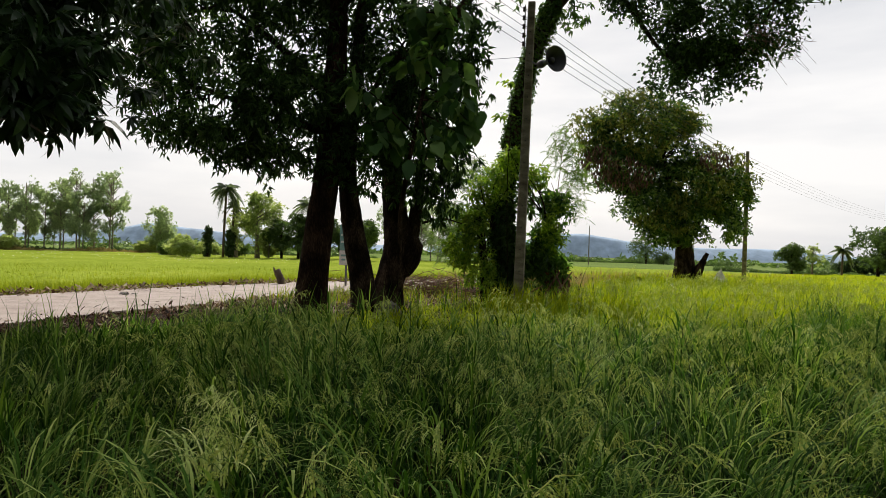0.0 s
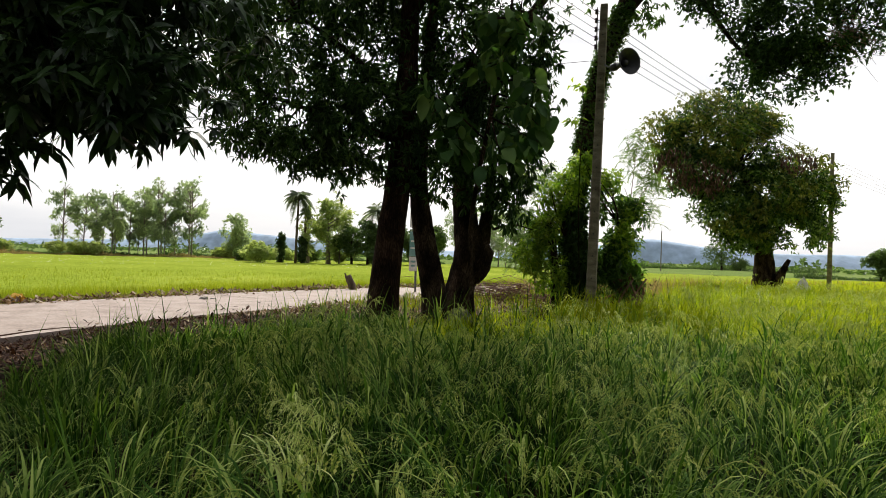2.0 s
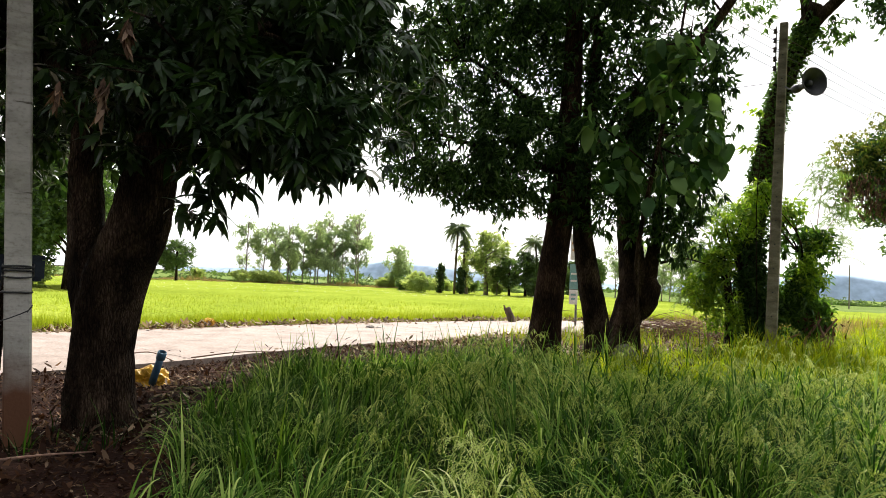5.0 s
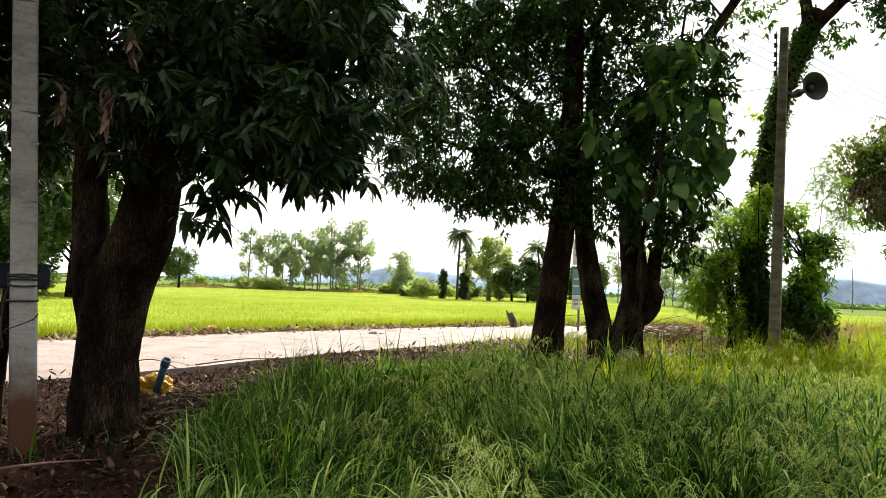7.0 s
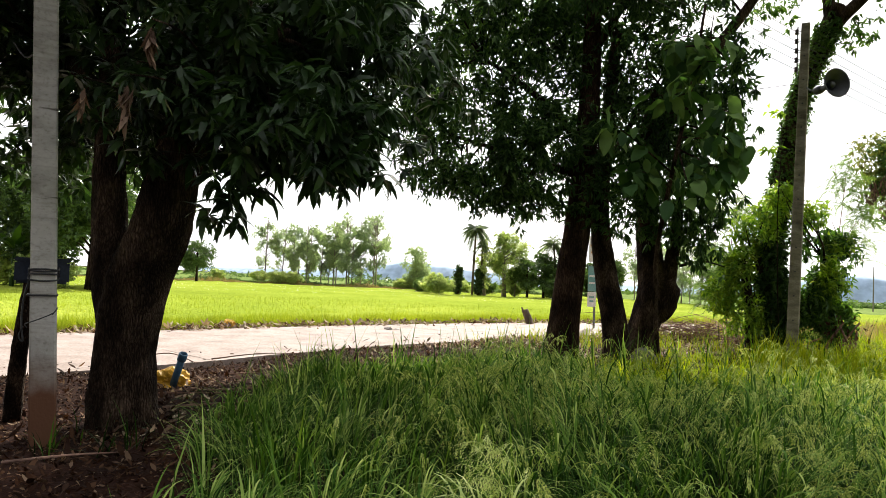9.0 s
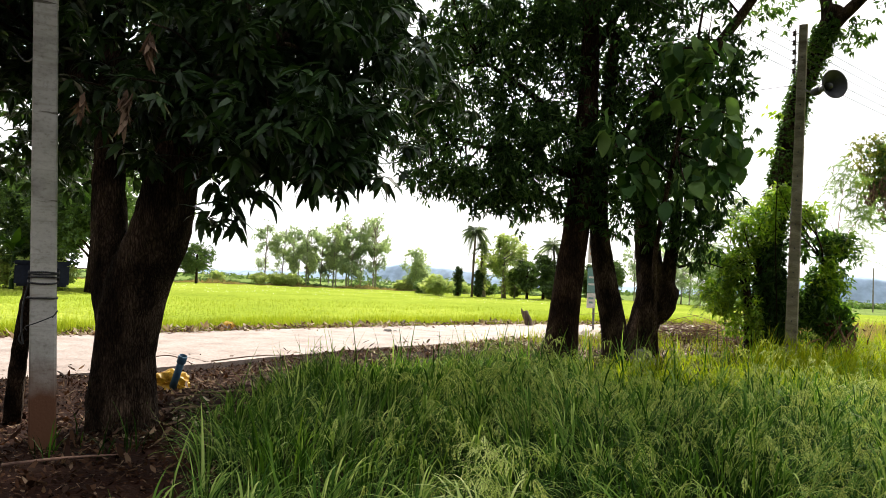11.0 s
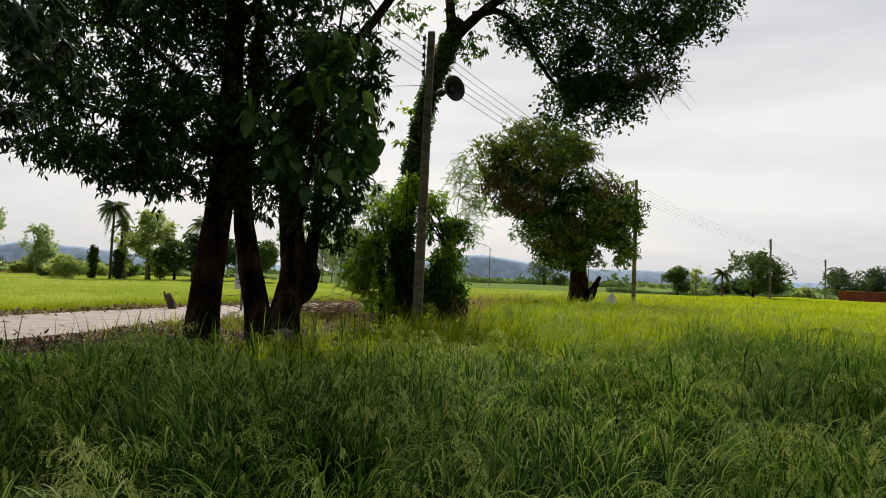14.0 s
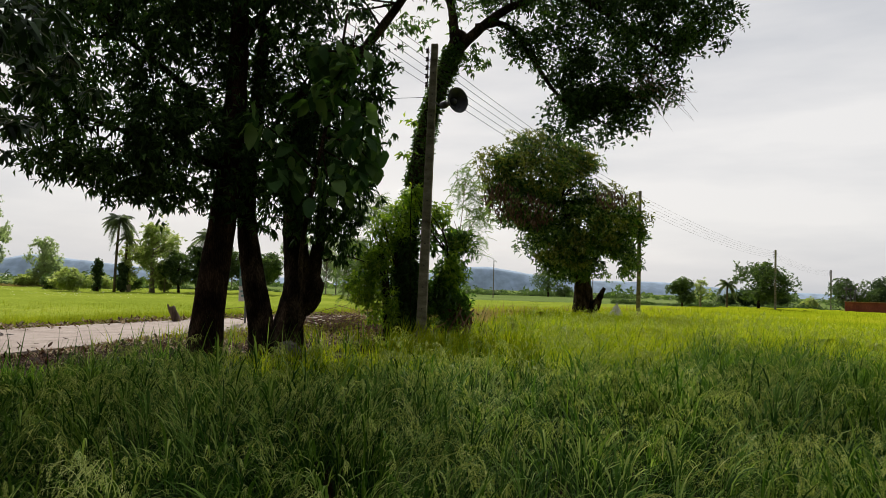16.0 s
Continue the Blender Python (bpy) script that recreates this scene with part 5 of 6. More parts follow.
# the thicket round its foot
# Shoots take the lit leaf colour on the lobes that look sunny.
tree("mango_shrub", "dense bright green mango shoots round the trunk foot", (1.1, 17.2, 0), [([(1.0, 17.3, 0), (0.9, 17.3, 1.0), (0.6, 17.3, 2.0)], 0.09, 0.04)], [([(1.0, 17.3, 0.5), (1.5, 17.3, 1.3), (1.9, 17.4, 2.3)], 0.06, 0.02)],
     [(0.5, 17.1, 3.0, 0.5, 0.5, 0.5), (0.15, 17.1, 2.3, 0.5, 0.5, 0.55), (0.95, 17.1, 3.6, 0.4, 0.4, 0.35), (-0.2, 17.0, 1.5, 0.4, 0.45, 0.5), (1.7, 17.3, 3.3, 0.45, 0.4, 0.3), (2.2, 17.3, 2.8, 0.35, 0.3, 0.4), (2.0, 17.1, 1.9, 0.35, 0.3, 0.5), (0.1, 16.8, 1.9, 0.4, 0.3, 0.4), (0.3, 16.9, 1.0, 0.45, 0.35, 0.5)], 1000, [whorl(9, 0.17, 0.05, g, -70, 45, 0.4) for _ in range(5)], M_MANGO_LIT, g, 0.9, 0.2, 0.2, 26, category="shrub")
tree("shrub", "dark glossy shrub at the foot of the vine-clad tree", (0.8, 17.4, 0), [([(0.8, 17.5, 0), (0.7, 17.5, 0.8), (0.5, 17.4, 1.4)], 0.08, 0.03)], [([(0.8, 17.5, 0.3), (1.4, 17.5, 0.9), (1.9, 17.5, 1.5)], 0.05, 0.02)],
     [(0.9, 17.4, 0.9, 0.45, 0.5, 0.8), (0.85, 17.3, 1.9, 0.35, 0.4, 0.9), (1.4, 17.5, 0.9, 0.5, 0.5, 0.7)], 700, SMALL + MANGO_S, M_FINE, g, 1.0, 0.35, 0.3, 25, category="shrub")
tree("shrub", "leafy green shrub between the pole and the vine-clad trunk", (1.9, 17.6, 0), [([(1.8, 17.6, 0), (1.85, 17.6, 1.0), (1.95, 17.6, 2.2)], 0.05, 0.02)], [],
     [(1.65, 17.4, 1.2, 0.5, 0.4, 0.8), (2.0, 17.5, 1.9, 0.42, 0.4, 0.7), (1.7, 17.5, 2.8, 0.5, 0.4, 0.5), (2.3, 17.6, 2.6, 0.33, 0.3, 0.4), (2.1, 17.4, 1.0, 0.4, 0.4, 0.6)], 760, MANGO_S, M_SHRUB, g, 0.85, 0.25, 0.3, 14, category="shrub", gap_scale=2.0, twig_r=0.01)
tree("leucaena_shrub", "light green feathery shrub behind the pole", (2.3, 18.4, 0), [([(2.1, 18.4, 0), (2.2, 18.4, 2.0), (2.4, 18.4, 4.3)], 0.02, 0.006), ([(0.0, 18.3, 0), (-0.1, 18.3, 1.5), (0.1, 18.3, 3.9)], 0.02, 0.006)], [([(2.2, 18.4, 2.5), (2.6, 18.3, 3.2), (2.9, 18.2, 3.5)], 0.012, 0.005)],
     [(2.4, 18.3, 4.2, 0.4, 0.4, 0.7), (2.75, 18.2, 3.3, 0.35, 0.4, 0.4), (2.85, 18.2, 2.6, 0.25, 0.3, 0.4), (0.0, 18.2, 3.5, 0.65, 0.5, 0.6), (-0.45, 17.6, 1.6, 0.45, 0.5, 0.6), (-0.5, 17.6, 2.3, 0.4, 0.4, 0.5)], 300, [pinnate(9, 0.24, 0.06, 0.019, g) for _ in range(6)], M_FEATHER, g, 1.0, 0.0, 0.25, 22, bark=M_TWIG, category="shrub", twig_r=0.005)
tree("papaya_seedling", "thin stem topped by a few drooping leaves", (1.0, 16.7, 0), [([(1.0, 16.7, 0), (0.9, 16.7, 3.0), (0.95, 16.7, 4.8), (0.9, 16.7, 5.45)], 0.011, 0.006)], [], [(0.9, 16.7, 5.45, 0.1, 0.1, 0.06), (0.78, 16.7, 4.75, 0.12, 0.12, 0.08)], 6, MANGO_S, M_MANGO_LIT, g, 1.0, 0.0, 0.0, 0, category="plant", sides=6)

# the round mango beyond
T2 = [(9.0, 38, 8.2, 2.4, 2.3, 1.9), (6.9, 38, 7.6, 1.4, 1.5, 1.3), (10.8, 38, 7.3, 1.5, 1.6, 2.0), (8.0, 37.8, 6.1, 2.1, 2.0, 1.4), (11.5, 38, 5.2, 2.4, 2.4, 1.7), (13.5, 38, 4.6, 1.3, 1.5, 1.5), (9.2, 37.6, 4.2, 2.0, 2.0, 1.3), (11.8, 37.6, 3.2, 2.4, 2.2, 1.1), (10.2, 37.6, 2.8, 1.5, 1.6, 0.8), (13.4, 37.8, 3.0, 1.0, 1.1, 0.7)]
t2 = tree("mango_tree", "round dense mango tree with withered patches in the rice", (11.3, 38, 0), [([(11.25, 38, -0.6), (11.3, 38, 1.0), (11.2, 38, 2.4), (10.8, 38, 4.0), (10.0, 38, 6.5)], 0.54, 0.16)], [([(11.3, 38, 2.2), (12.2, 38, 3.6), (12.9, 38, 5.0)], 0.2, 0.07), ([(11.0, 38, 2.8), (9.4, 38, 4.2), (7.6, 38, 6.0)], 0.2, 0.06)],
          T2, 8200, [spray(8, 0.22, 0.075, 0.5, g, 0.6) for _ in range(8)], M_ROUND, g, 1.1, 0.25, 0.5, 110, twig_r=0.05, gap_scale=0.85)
# Olive sprays; their lighter colour also paints sun on the crown's outside.
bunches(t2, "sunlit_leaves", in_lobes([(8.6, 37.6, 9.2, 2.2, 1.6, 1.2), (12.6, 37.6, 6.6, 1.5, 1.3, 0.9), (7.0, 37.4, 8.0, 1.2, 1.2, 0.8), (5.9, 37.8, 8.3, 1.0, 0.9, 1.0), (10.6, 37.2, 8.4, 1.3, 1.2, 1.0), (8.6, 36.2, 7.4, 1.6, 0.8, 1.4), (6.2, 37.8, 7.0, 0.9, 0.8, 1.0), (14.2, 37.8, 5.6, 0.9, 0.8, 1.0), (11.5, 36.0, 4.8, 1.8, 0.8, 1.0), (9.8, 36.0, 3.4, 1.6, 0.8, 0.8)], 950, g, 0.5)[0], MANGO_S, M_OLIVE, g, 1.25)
bunches(t2, "withered_leaves", in_lobes([(6.5, 37.0, 6.2, 1.2, 1.1, 1.0), (7.8, 36.0, 5.6, 1.3, 0.8, 0.9), (12.2, 36.2, 6.4, 0.9, 0.6, 0.5)], 620, g, 0.5)[0], DRYBUNCH, M_WITHERED, g, 1.4, "withered red-brown leaves")
part_np("broken_stub", *limb([(11.6, 37.8, 0.1), (11.95, 37.7, 0.6), (12.15, 37.6, 1.05), (12.4, 37.6, 1.6)], 0.28, 0.07, 9, 0.3, 5), M_BARK, t2, "broken dark stub", True)

# ---- poles, wires, horn ----


def utility_pole(label, x, y, top, width, taper, base=0.0, holes=True, yaw=30.0, racks=5, lean=(0.0, 0.0), mat=M_POLE):
    """A tapered square concrete pole with step holes and a rack of spool insulators."""
    base -= float(drop(x, y))
    ob = tagged(empty("utility_pole", (x, y, base)), label, "utility pole", "utility poles along the road")
    bm = bmesh.new()
    rz = Matrix.Rotation(radians(-yaw), 3, "Z")
    rings = []
    ch = 0.014
    for k in range(9):
        z = base - 0.2 + (top - base + 0.2) * k / 8
        w = (width + (taper - width) * k / 8) / 2
        ring = [(w, w - ch), (w - ch, w), (-w + ch, w), (-w, w - ch), (-w, -w + ch), (-w + ch, -w), (w - ch, -w), (w, -w + ch)]
        rings.append([bm.verts.new(Vector((x + lean[0] * z, y + lean[1] * z, z)) + rz @ Vector((a, b, 0))) for a, b in ring])
    for a, b in zip(rings[:-1], rings[1:]):
        for j in range(8):
            bm.faces.new((a[j], a[(j + 1) % 8], b[(j + 1) % 8], b[j]))
    bm.faces.new(rings[-1])
    shaft = part("shaft", bm, mat, ob)
    if holes:
        for k in range(12):
            z = 1.0 + k * 0.5
            w = (width + (taper - width) * (z - base) / (top - base)) / 2
            # A black disc on the face paints the dark inside of the hole.
            bm = bmesh.new()
            bmesh.ops.create_cone(bm, cap_ends=True, segments=10, radius1=0.016, radius2=0.016, depth=0.012,
                                  matrix=Matrix.Translation(Vector((x + lean[0] * z, y + lean[1] * z, z)) + rz @ Vector((0, -w, 0))) @ (rz.to_4x4() @ Matrix.Rotation(radians(90), 4, "X")))
            part("step_hole_disc", bm, M_CABLE, shaft)
    spots = []
    if racks:
        back = rz @ Vector((-1, 0, 0))
        side = taper / 2 + 0.07
        zs = [top - 0.15 - 0.2 * k for k in range(racks)]
        c = Vector((x + lean[0] * top, y + lean[1] * top, 0)) + back * side
        rack = part_np("insulator_rack", *tube([c + Vector((0, 0, zs[-1] - 0.1)), c + Vector((0, 0, zs[0] + 0.1))], [0.014, 0.014], 6), M_METAL, ob)
        for z in zs:
            q = c + back * 0.02 + Vector((0, 0, z))
            V, F = lathe([(0, -0.05), (0.035, -0.05), (0.042, -0.03), (0.024, 0.0), (0.042, 0.03), (0.035, 0.05), (0, 0.05)], 14)
            part_np("insulator", V + np.array(q), F, M_CERAMIC, rack, "brown ceramic spool insulator", True)
            arm = Vector((x + lean[0] * top, y + lean[1] * top, z))
            part_np("rack_arm", *tube([arm, q], [0.01, 0.01], 5), M_METAL, rack)
            spots.append(q)
    return ob, spots


near_pole, s0 = utility_pole("weathered square concrete pole with reddish mud at its foot", -5.33, 4.27, 7.6, 0.205, 0.165, 0.0, False, 40, lean=(-0.031, -0.039), mat=M_POLE_NEAR)
pole_1, s1 = utility_pole("grey concrete utility pole carrying a horn loudspeaker", 1.2, 16.2, 7.2, 0.235, 0.16, 0.1, True, 8, lean=(0.0175, 0.0))
pole_2, s2 = utility_pole("grey concrete utility pole beside a round tree", 14.65, 38.5, 7.15, 0.24, 0.17, 0.0, True, 22)
pole_3, s3 = utility_pole("slim concrete utility pole standing in far rice", 48.0, 82.0, 6.85, 0.26, 0.2, -0.5, False, 38)
pole_4, s4 = utility_pole("distant concrete utility pole near a red wall", 75.2, 112.0, 5.7, 0.28, 0.22, -0.6, False, 38)

def cable(a, b, sag, r=0.006):
    t = np.linspace(0, 1, 24)[:, None]
    P = np.asarray(a) * (1 - t) + np.asarray(b) * t
    P[:, 2] -= (sag * 4 * t * (1 - t))[:, 0]
    ob = part_np("power_cable", *tube(P, np.full(24, r), 5), M_CABLE)
    return tagged(ob, "thin black overhead cable strung between concrete poles", "cable", "overhead cables")


for k in range(5):
    cable(s0[k], s1[k], 0.06, 0.006)
    cable(s1[k], s2[k], 0.25, 0.007)
    cable(s2[k], s3[k], 0.5, 0.005)
    cable(s3[k], s4[k], 0.5, 0.004)
cable((1.3, 16.2, 5.95), (-14.0, 21.0, 6.5), 0.15, 0.006)

horn = tagged(empty("horn_loudspeaker", (1.45, 16.05, 5.8)), "grey metal horn loudspeaker bracketed to a concrete pole", "loudspeaker")
H = Matrix.Translation((1.55, 15.98, 5.72)) @ Matrix.Scale(1.13, 4) @ Vector((0.52, -0.8, 0.03)).to_track_quat("Z", "Y").to_matrix().to_4x4()
HM = np.array(H)


def put(V):
    return np.asarray(V) @ HM[:3, :3].T + HM[:3, 3]


V, F = lathe([(0.05, 0.12), (0.055, 0.2), (0.075, 0.28), (0.12, 0.36), (0.19, 0.43), (0.245, 0.465), (0.258, 0.475), (0.255, 0.485), (0.235, 0.47), (0.18, 0.425), (0.11, 0.35), (0.06, 0.27), (0.04, 0.2), (0.0, 0.2)], 32)
part_np("bell", put(V), F, M_HORN, horn, "flared round horn bell", True)
V, F = lathe([(0, -0.06), (0.055, -0.06), (0.075, -0.04), (0.08, 0.06), (0.06, 0.12), (0.05, 0.13), (0, 0.13)], 20)
part_np("driver", put(V), F, M_HORN, horn, "", True)
V, F = lathe([(0, 0.19), (0.05, 0.19), (0.06, 0.23), (0.06, 0.36), (0.045, 0.39), (0, 0.395)], 16)
part_np("throat_cone", put(V), F, M_HORN, horn, "", True)
part_np("bracket", *limb([(1.36, 16.12, 5.82), (1.45, 16.05, 5.74), (1.52, 15.98, 5.76)], 0.018, 0.018, 6), M_METAL, horn)

# ---- by the near pole ----
box = tagged(empty("plastic_box", (-5.5, 4.5, 1.3)), "dark navy plastic box tied behind a concrete pole", "box")
bm = box_np(-5.565, 4.345, 1.45, 0.42, 0.14, 0.2, 0.02)
bmesh.ops.rotate(bm, verts=bm.verts, cent=(-5.565, 4.345, 1.46), matrix=Matrix.Rotation(radians(51), 3, "Z"))
part("body", bm, M_NAVY, box)
bm = box_np(-5.565, 4.345, 1.555, 0.44, 0.165, 0.035, 0.012)
bmesh.ops.rotate(bm, verts=bm.verts, cent=(-5.565, 4.345, 1.46), matrix=Matrix.Rotation(radians(51), 3, "Z"))
part("lid", bm, M_NAVY, box)
for z, dz in ((1.48, 0.02), (1.455, -0.025), (1.43, -0.01), (1.41, 0.03), (1.26, 0.0)):
    a = np.linspace(0, 2 * np.pi, 30)
    w = 0.112 / np.maximum(np.abs(np.cos(a)), np.abs(np.sin(a))) ** 0.9
    P = np.stack([-5.375 + w * np.cos(a + radians(50)), 4.215 + w * np.sin(a + radians(50)), z + dz * np.sin(a)], -1)
    tagged(part_np("tie_wire", *tube(P, np.full(30, 0.008), 5), M_CABLE), "black wire wound round a concrete pole", "wire", "wires tied to the pole")
cord = part_np("dangling_cord", *limb([(-5.53, 4.2, 1.38), (-5.56, 4.18, 1.2), (-5.55, 4.17, 1.0), (-5.52, 4.17, 0.86), (-5.56, 4.16, 0.9), (-5.53, 4.17, 0.98)], 0.009, 0.007, 5), M_CABLE)
tagged(cord, "black cord dangling beside the concrete pole", "cord")
lp = part_np("loose_wire", *limb([(-5.47, 4.16, 0.98), (-5.36, 4.06, 1.02), (-5.22, 4.05, 1.06), (-5.14, 4.14, 1.12), (-5.17, 4.2, 1.16), (-5.2, 4.18, 1.1)], 0.005, 0.005, 5), M_CABLE)
tagged(lp, "loose thin wire loop round a concrete pole", "wire")
tail = part_np("loose_wire", *limb([(-5.45, 4.12, 3.42), (-5.58, 4.14, 3.33), (-5.78, 4.2, 3.34), (-6.0, 4.25, 3.5)], 0.008, 0.008, 5), M_CABLE)
tagged(tail, "slack cable end hanging off a concrete pole", "wire")
prop = part_np("wooden_post", *limb([(-6.5, 4.85, -0.05), (-6.3, 4.72, 0.5), (-6.08, 4.6, 1.0), (-5.88, 4.5, 1.4)], 0.085, 0.06, 9, 0.08, 3), M_BARK, smooth=True)
tagged(prop, "dark rough wooden post leaning towards a concrete pole", "post")

pipe = tagged(empty("blue_pipe", (-6.6, 7.05, 0.1)), "short blue plastic pipe stuck upright in the litter", "pipe")
A, B = Vector((-6.5, 7.0, 0.02)), Vector((-6.29, 6.95, 0.5))
Q = (B - A).to_track_quat("Z", "Y").to_matrix().to_4x4()
PM = np.array(Matrix.Translation(A) @ Q)
for nm, prof in (("barrel", [(0, 0), (0.045, 0), (0.045, 0.42), (0.036, 0.42), (0.036, 0.3), (0, 0.3)]), ("socket", [(0.044, 0.38), (0.056, 0.385), (0.056, 0.48), (0.047, 0.485), (0.044, 0.44)])):
    V, F = lathe(prof, 18)
    part_np(nm, V @ PM[:3, :3].T + PM[:3, 3], F, M_PIPE, pipe, smooth=True)


def crumpled(name, label, category, x, y, z, sx, sy, sz, mat, seed, rough=0.35, yaw=0.0):
    bm = bmesh.new()
    bmesh.ops.create_icosphere(bm, subdivisions=4, radius=1.0)
    for v in bm.verts:
        c = v.co.copy()
        f = 1 + rough * noise.noise(c * 1.7 + Vector((seed, 0, 0))) + rough * 0.55 * noise.noise(c * 4.3 + Vector((0, seed, 0))) + 0.1 * noise.noise(c * 9)
        v.co = Vector((c.x * f * sx, c.y * f * sy, max(-0.25, c.z * f) * sz))
    bmesh.ops.rotate(bm, verts=bm.verts, cent=(0, 0, 0), matrix=Matrix.Rotation(yaw, 3, "Z"))
    bmesh.ops.translate(bm, verts=bm.verts, vec=(x, y, z + 0.25 * sz))
    return tagged(part(name, bm, mat), label, category)


crumpled("yellow_bag", "crumpled yellow plastic bag lying in dead leaves", "bag", -6.66, 7.05, 0.02, 0.3, 0.18, 0.16, M_YELLOW, 3, 0.5, 0.7)
crumpled("yellow_bag", "small yellow plastic bag on the far road edge", "bag", -12.2, 15.0, 0.02, 0.2, 0.14, 0.14, M_YELLOW, 5, 0.5)
crumpled("yellow_bag", "flattened yellow plastic bag on the far road edge", "bag", -12.75, 12.4, 0.02, 0.24, 0.15, 0.09, M_YELLOW, 8, 0.5)
sack = crumpled("white_sack", "white woven sack standing in the grass", "sack", 12.85, 37.0, -0.3, 0.42, 0.36, 0.8, M_WHITE, 11, 0.25)
for v in sack.data.vertices:
    f = max(0.18, 1 - 0.75 * max(0, v.co.z - 0.1))
    v.co.x, v.co.y = 12.85 + (v.co.x - 12.85) * f, 37.0 + (v.co.y - 37.0) * f

M_DRYWOOD = solid("weathered_dry_wood", [(0.3, (0.06, 0.045, 0.033)), (0.7, (0.2, 0.155, 0.115))], 5.0, 0.95, 0.8, 24, (1, 1, 0.2), spec=0.05)
stump = tagged(empty("tree_stump", (-6.95, 25.3, 0)), "grey weathered stump leaning at the road edge", "stump")
part_np("stump_body", *tube(smooth_line([(-6.8, 25.3, -0.15), (-6.92, 25.3, 0.2), (-7.06, 25.3, 0.5)], 5), np.linspace(0.15, 0.12, 11), 10, 0.1, 4), M_DRYWOOD, stump, smooth=True)
part_np("splinter", *limb([(-7.1, 25.25, 0.4), (-7.14, 25.25, 0.54), (-7.17, 25.25, 0.6)], 0.05, 0.015, 6), M_DRYWOOD, stump)

for i, (x, y, s) in enumerate([(-8.95, 17.9, 0.13), (-8.8, 18.1, 0.1), (-5.6, 24.4, 0.17), (-1.5, 13.9, 0.2), (-9.05, 17.6, 0.08)]):
    crumpled("stone", "rough dark fieldstone on the road edge", "stone", x, y, float(ground_z(x, y)[0]) - 0.02, s * 1.3, s, s * 1.1, M_STONE, 20 + i, 0.3)

# brush heap beyond the trunks
brush = tagged(empty("brush_heap", (-0.9, 19.6, 0.1)), "heap of cut dry branches and withered leaves by the road", "brush heap")
B0 = np.random.default_rng(77)
tagged(part_np("branchwork", *join([limb([p, p + np.array([B0.normal(0, 0.5), B0.normal(0, 0.3), B0.uniform(0.05, 0.3)]), p + np.array([B0.normal(0, 0.5), B0.normal(0, 0.4), B0.uniform(0.0, 0.5)])], 0.014, 0.005, 5, 0, q, 3) for q, p in enumerate(B0.normal((-0.9, 19.6, 0.3), (0.95, 0.4, 0.1), (120, 3)))]), M_TWIG, brush), kind="stuff")
P = B0.normal((-0.9, 19.6, 0.26), (0.9, 0.4, 0.1), (170, 3))
tagged(part_np("withered_leaves", *scatter(DRYBUNCH, P, turns(B0.uniform(0, 6, 170), B0.normal(0, 0.7, 170), B0.normal(0, 0.7, 170)), B0.uniform(0.5, 0.9, 170), B0), M_WITHERED, brush), kind="stuff")
for q, (a, b, c) in enumerate([((-6.4, 6.4, 0.03), (-5.9, 6.6, 0.06), (-5.5, 7.0, 0.04)), ((-4.9, 3.6, 0.05), (-4.6, 3.9, 0.08), (-4.4, 4.3, 0.05)), ((-5.9, 6.9, 0.05), (-5.3, 7.3, 0.09), (-4.8, 8.0, 0.06)), ((-6.6, 8.1, 0.05), (-6.0, 8.3, 0.1), (-5.4, 8.2, 0.06)), ((-5.6, 5.9, 0.03), (-5.1, 6.3, 0.07), (-4.9, 7.0, 0.05)), ((-4.2, 3.0, 0.04), (-3.7, 3.2, 0.07), (-3.3, 3.1, 0.04)), ((-7.6, 9.0, 0.1), (-7.2, 9.7, 0.16), (-6.9, 10.5, 0.12)), ((-8.5, 8.3, 0.1), (-8.0, 8.5, 0.2), (-7.4, 8.4, 0.12))]):
    tagged(part_np("fallen_branch", *limb([a, b, c], 0.012, 0.005, 6, 0.1, q), M_TWIG), "thin dry branch fallen on the leaf litter", "branch", "fallen branches")

cut = tagged(empty("cut_shrub", (2.05, 17.0, 0.1)), "chopped dry shrub stubs beside the pole foot", "shrub")
for q in range(9):
    p = np.array([2.05 + B0.normal(0, 0.18), 17.0 + B0.normal(0, 0.15), 0.1])
    part_np("stub", *limb([p, p + np.array([B0.normal(0.05, 0.1), 0, 0.35]), p + np.array([B0.normal(0.12, 0.18), 0, B0.uniform(0.5, 0.95)])], 0.045, 0.02, 7, 0.1, q), M_TWIG, cut)
P = B0.normal((2.1, 16.95, 0.75), (0.22, 0.15, 0.2), (50, 3))
tagged(part_np("withered_leaves", *scatter(DRYBUNCH, P, turns(B0.uniform(0, 6, 50), B0.normal(0, 0.5, 50), B0.normal(0, 0.5, 50)), B0.uniform(0.4, 0.8, 50), B0), M_DEAD_RED, cut), kind="stuff")
tagged(part_np("tree_stub", *limb([(0.45, 17.0, 0.0), (0.42, 16.95, 1.0), (0.3, 16.9, 1.9), (0.2, 16.9, 2.25)], 0.11, 0.08, 10, 0.12, 4), M_BARK, smooth=True), "dark cut trunk stub among the shrubs", "tree trunk")

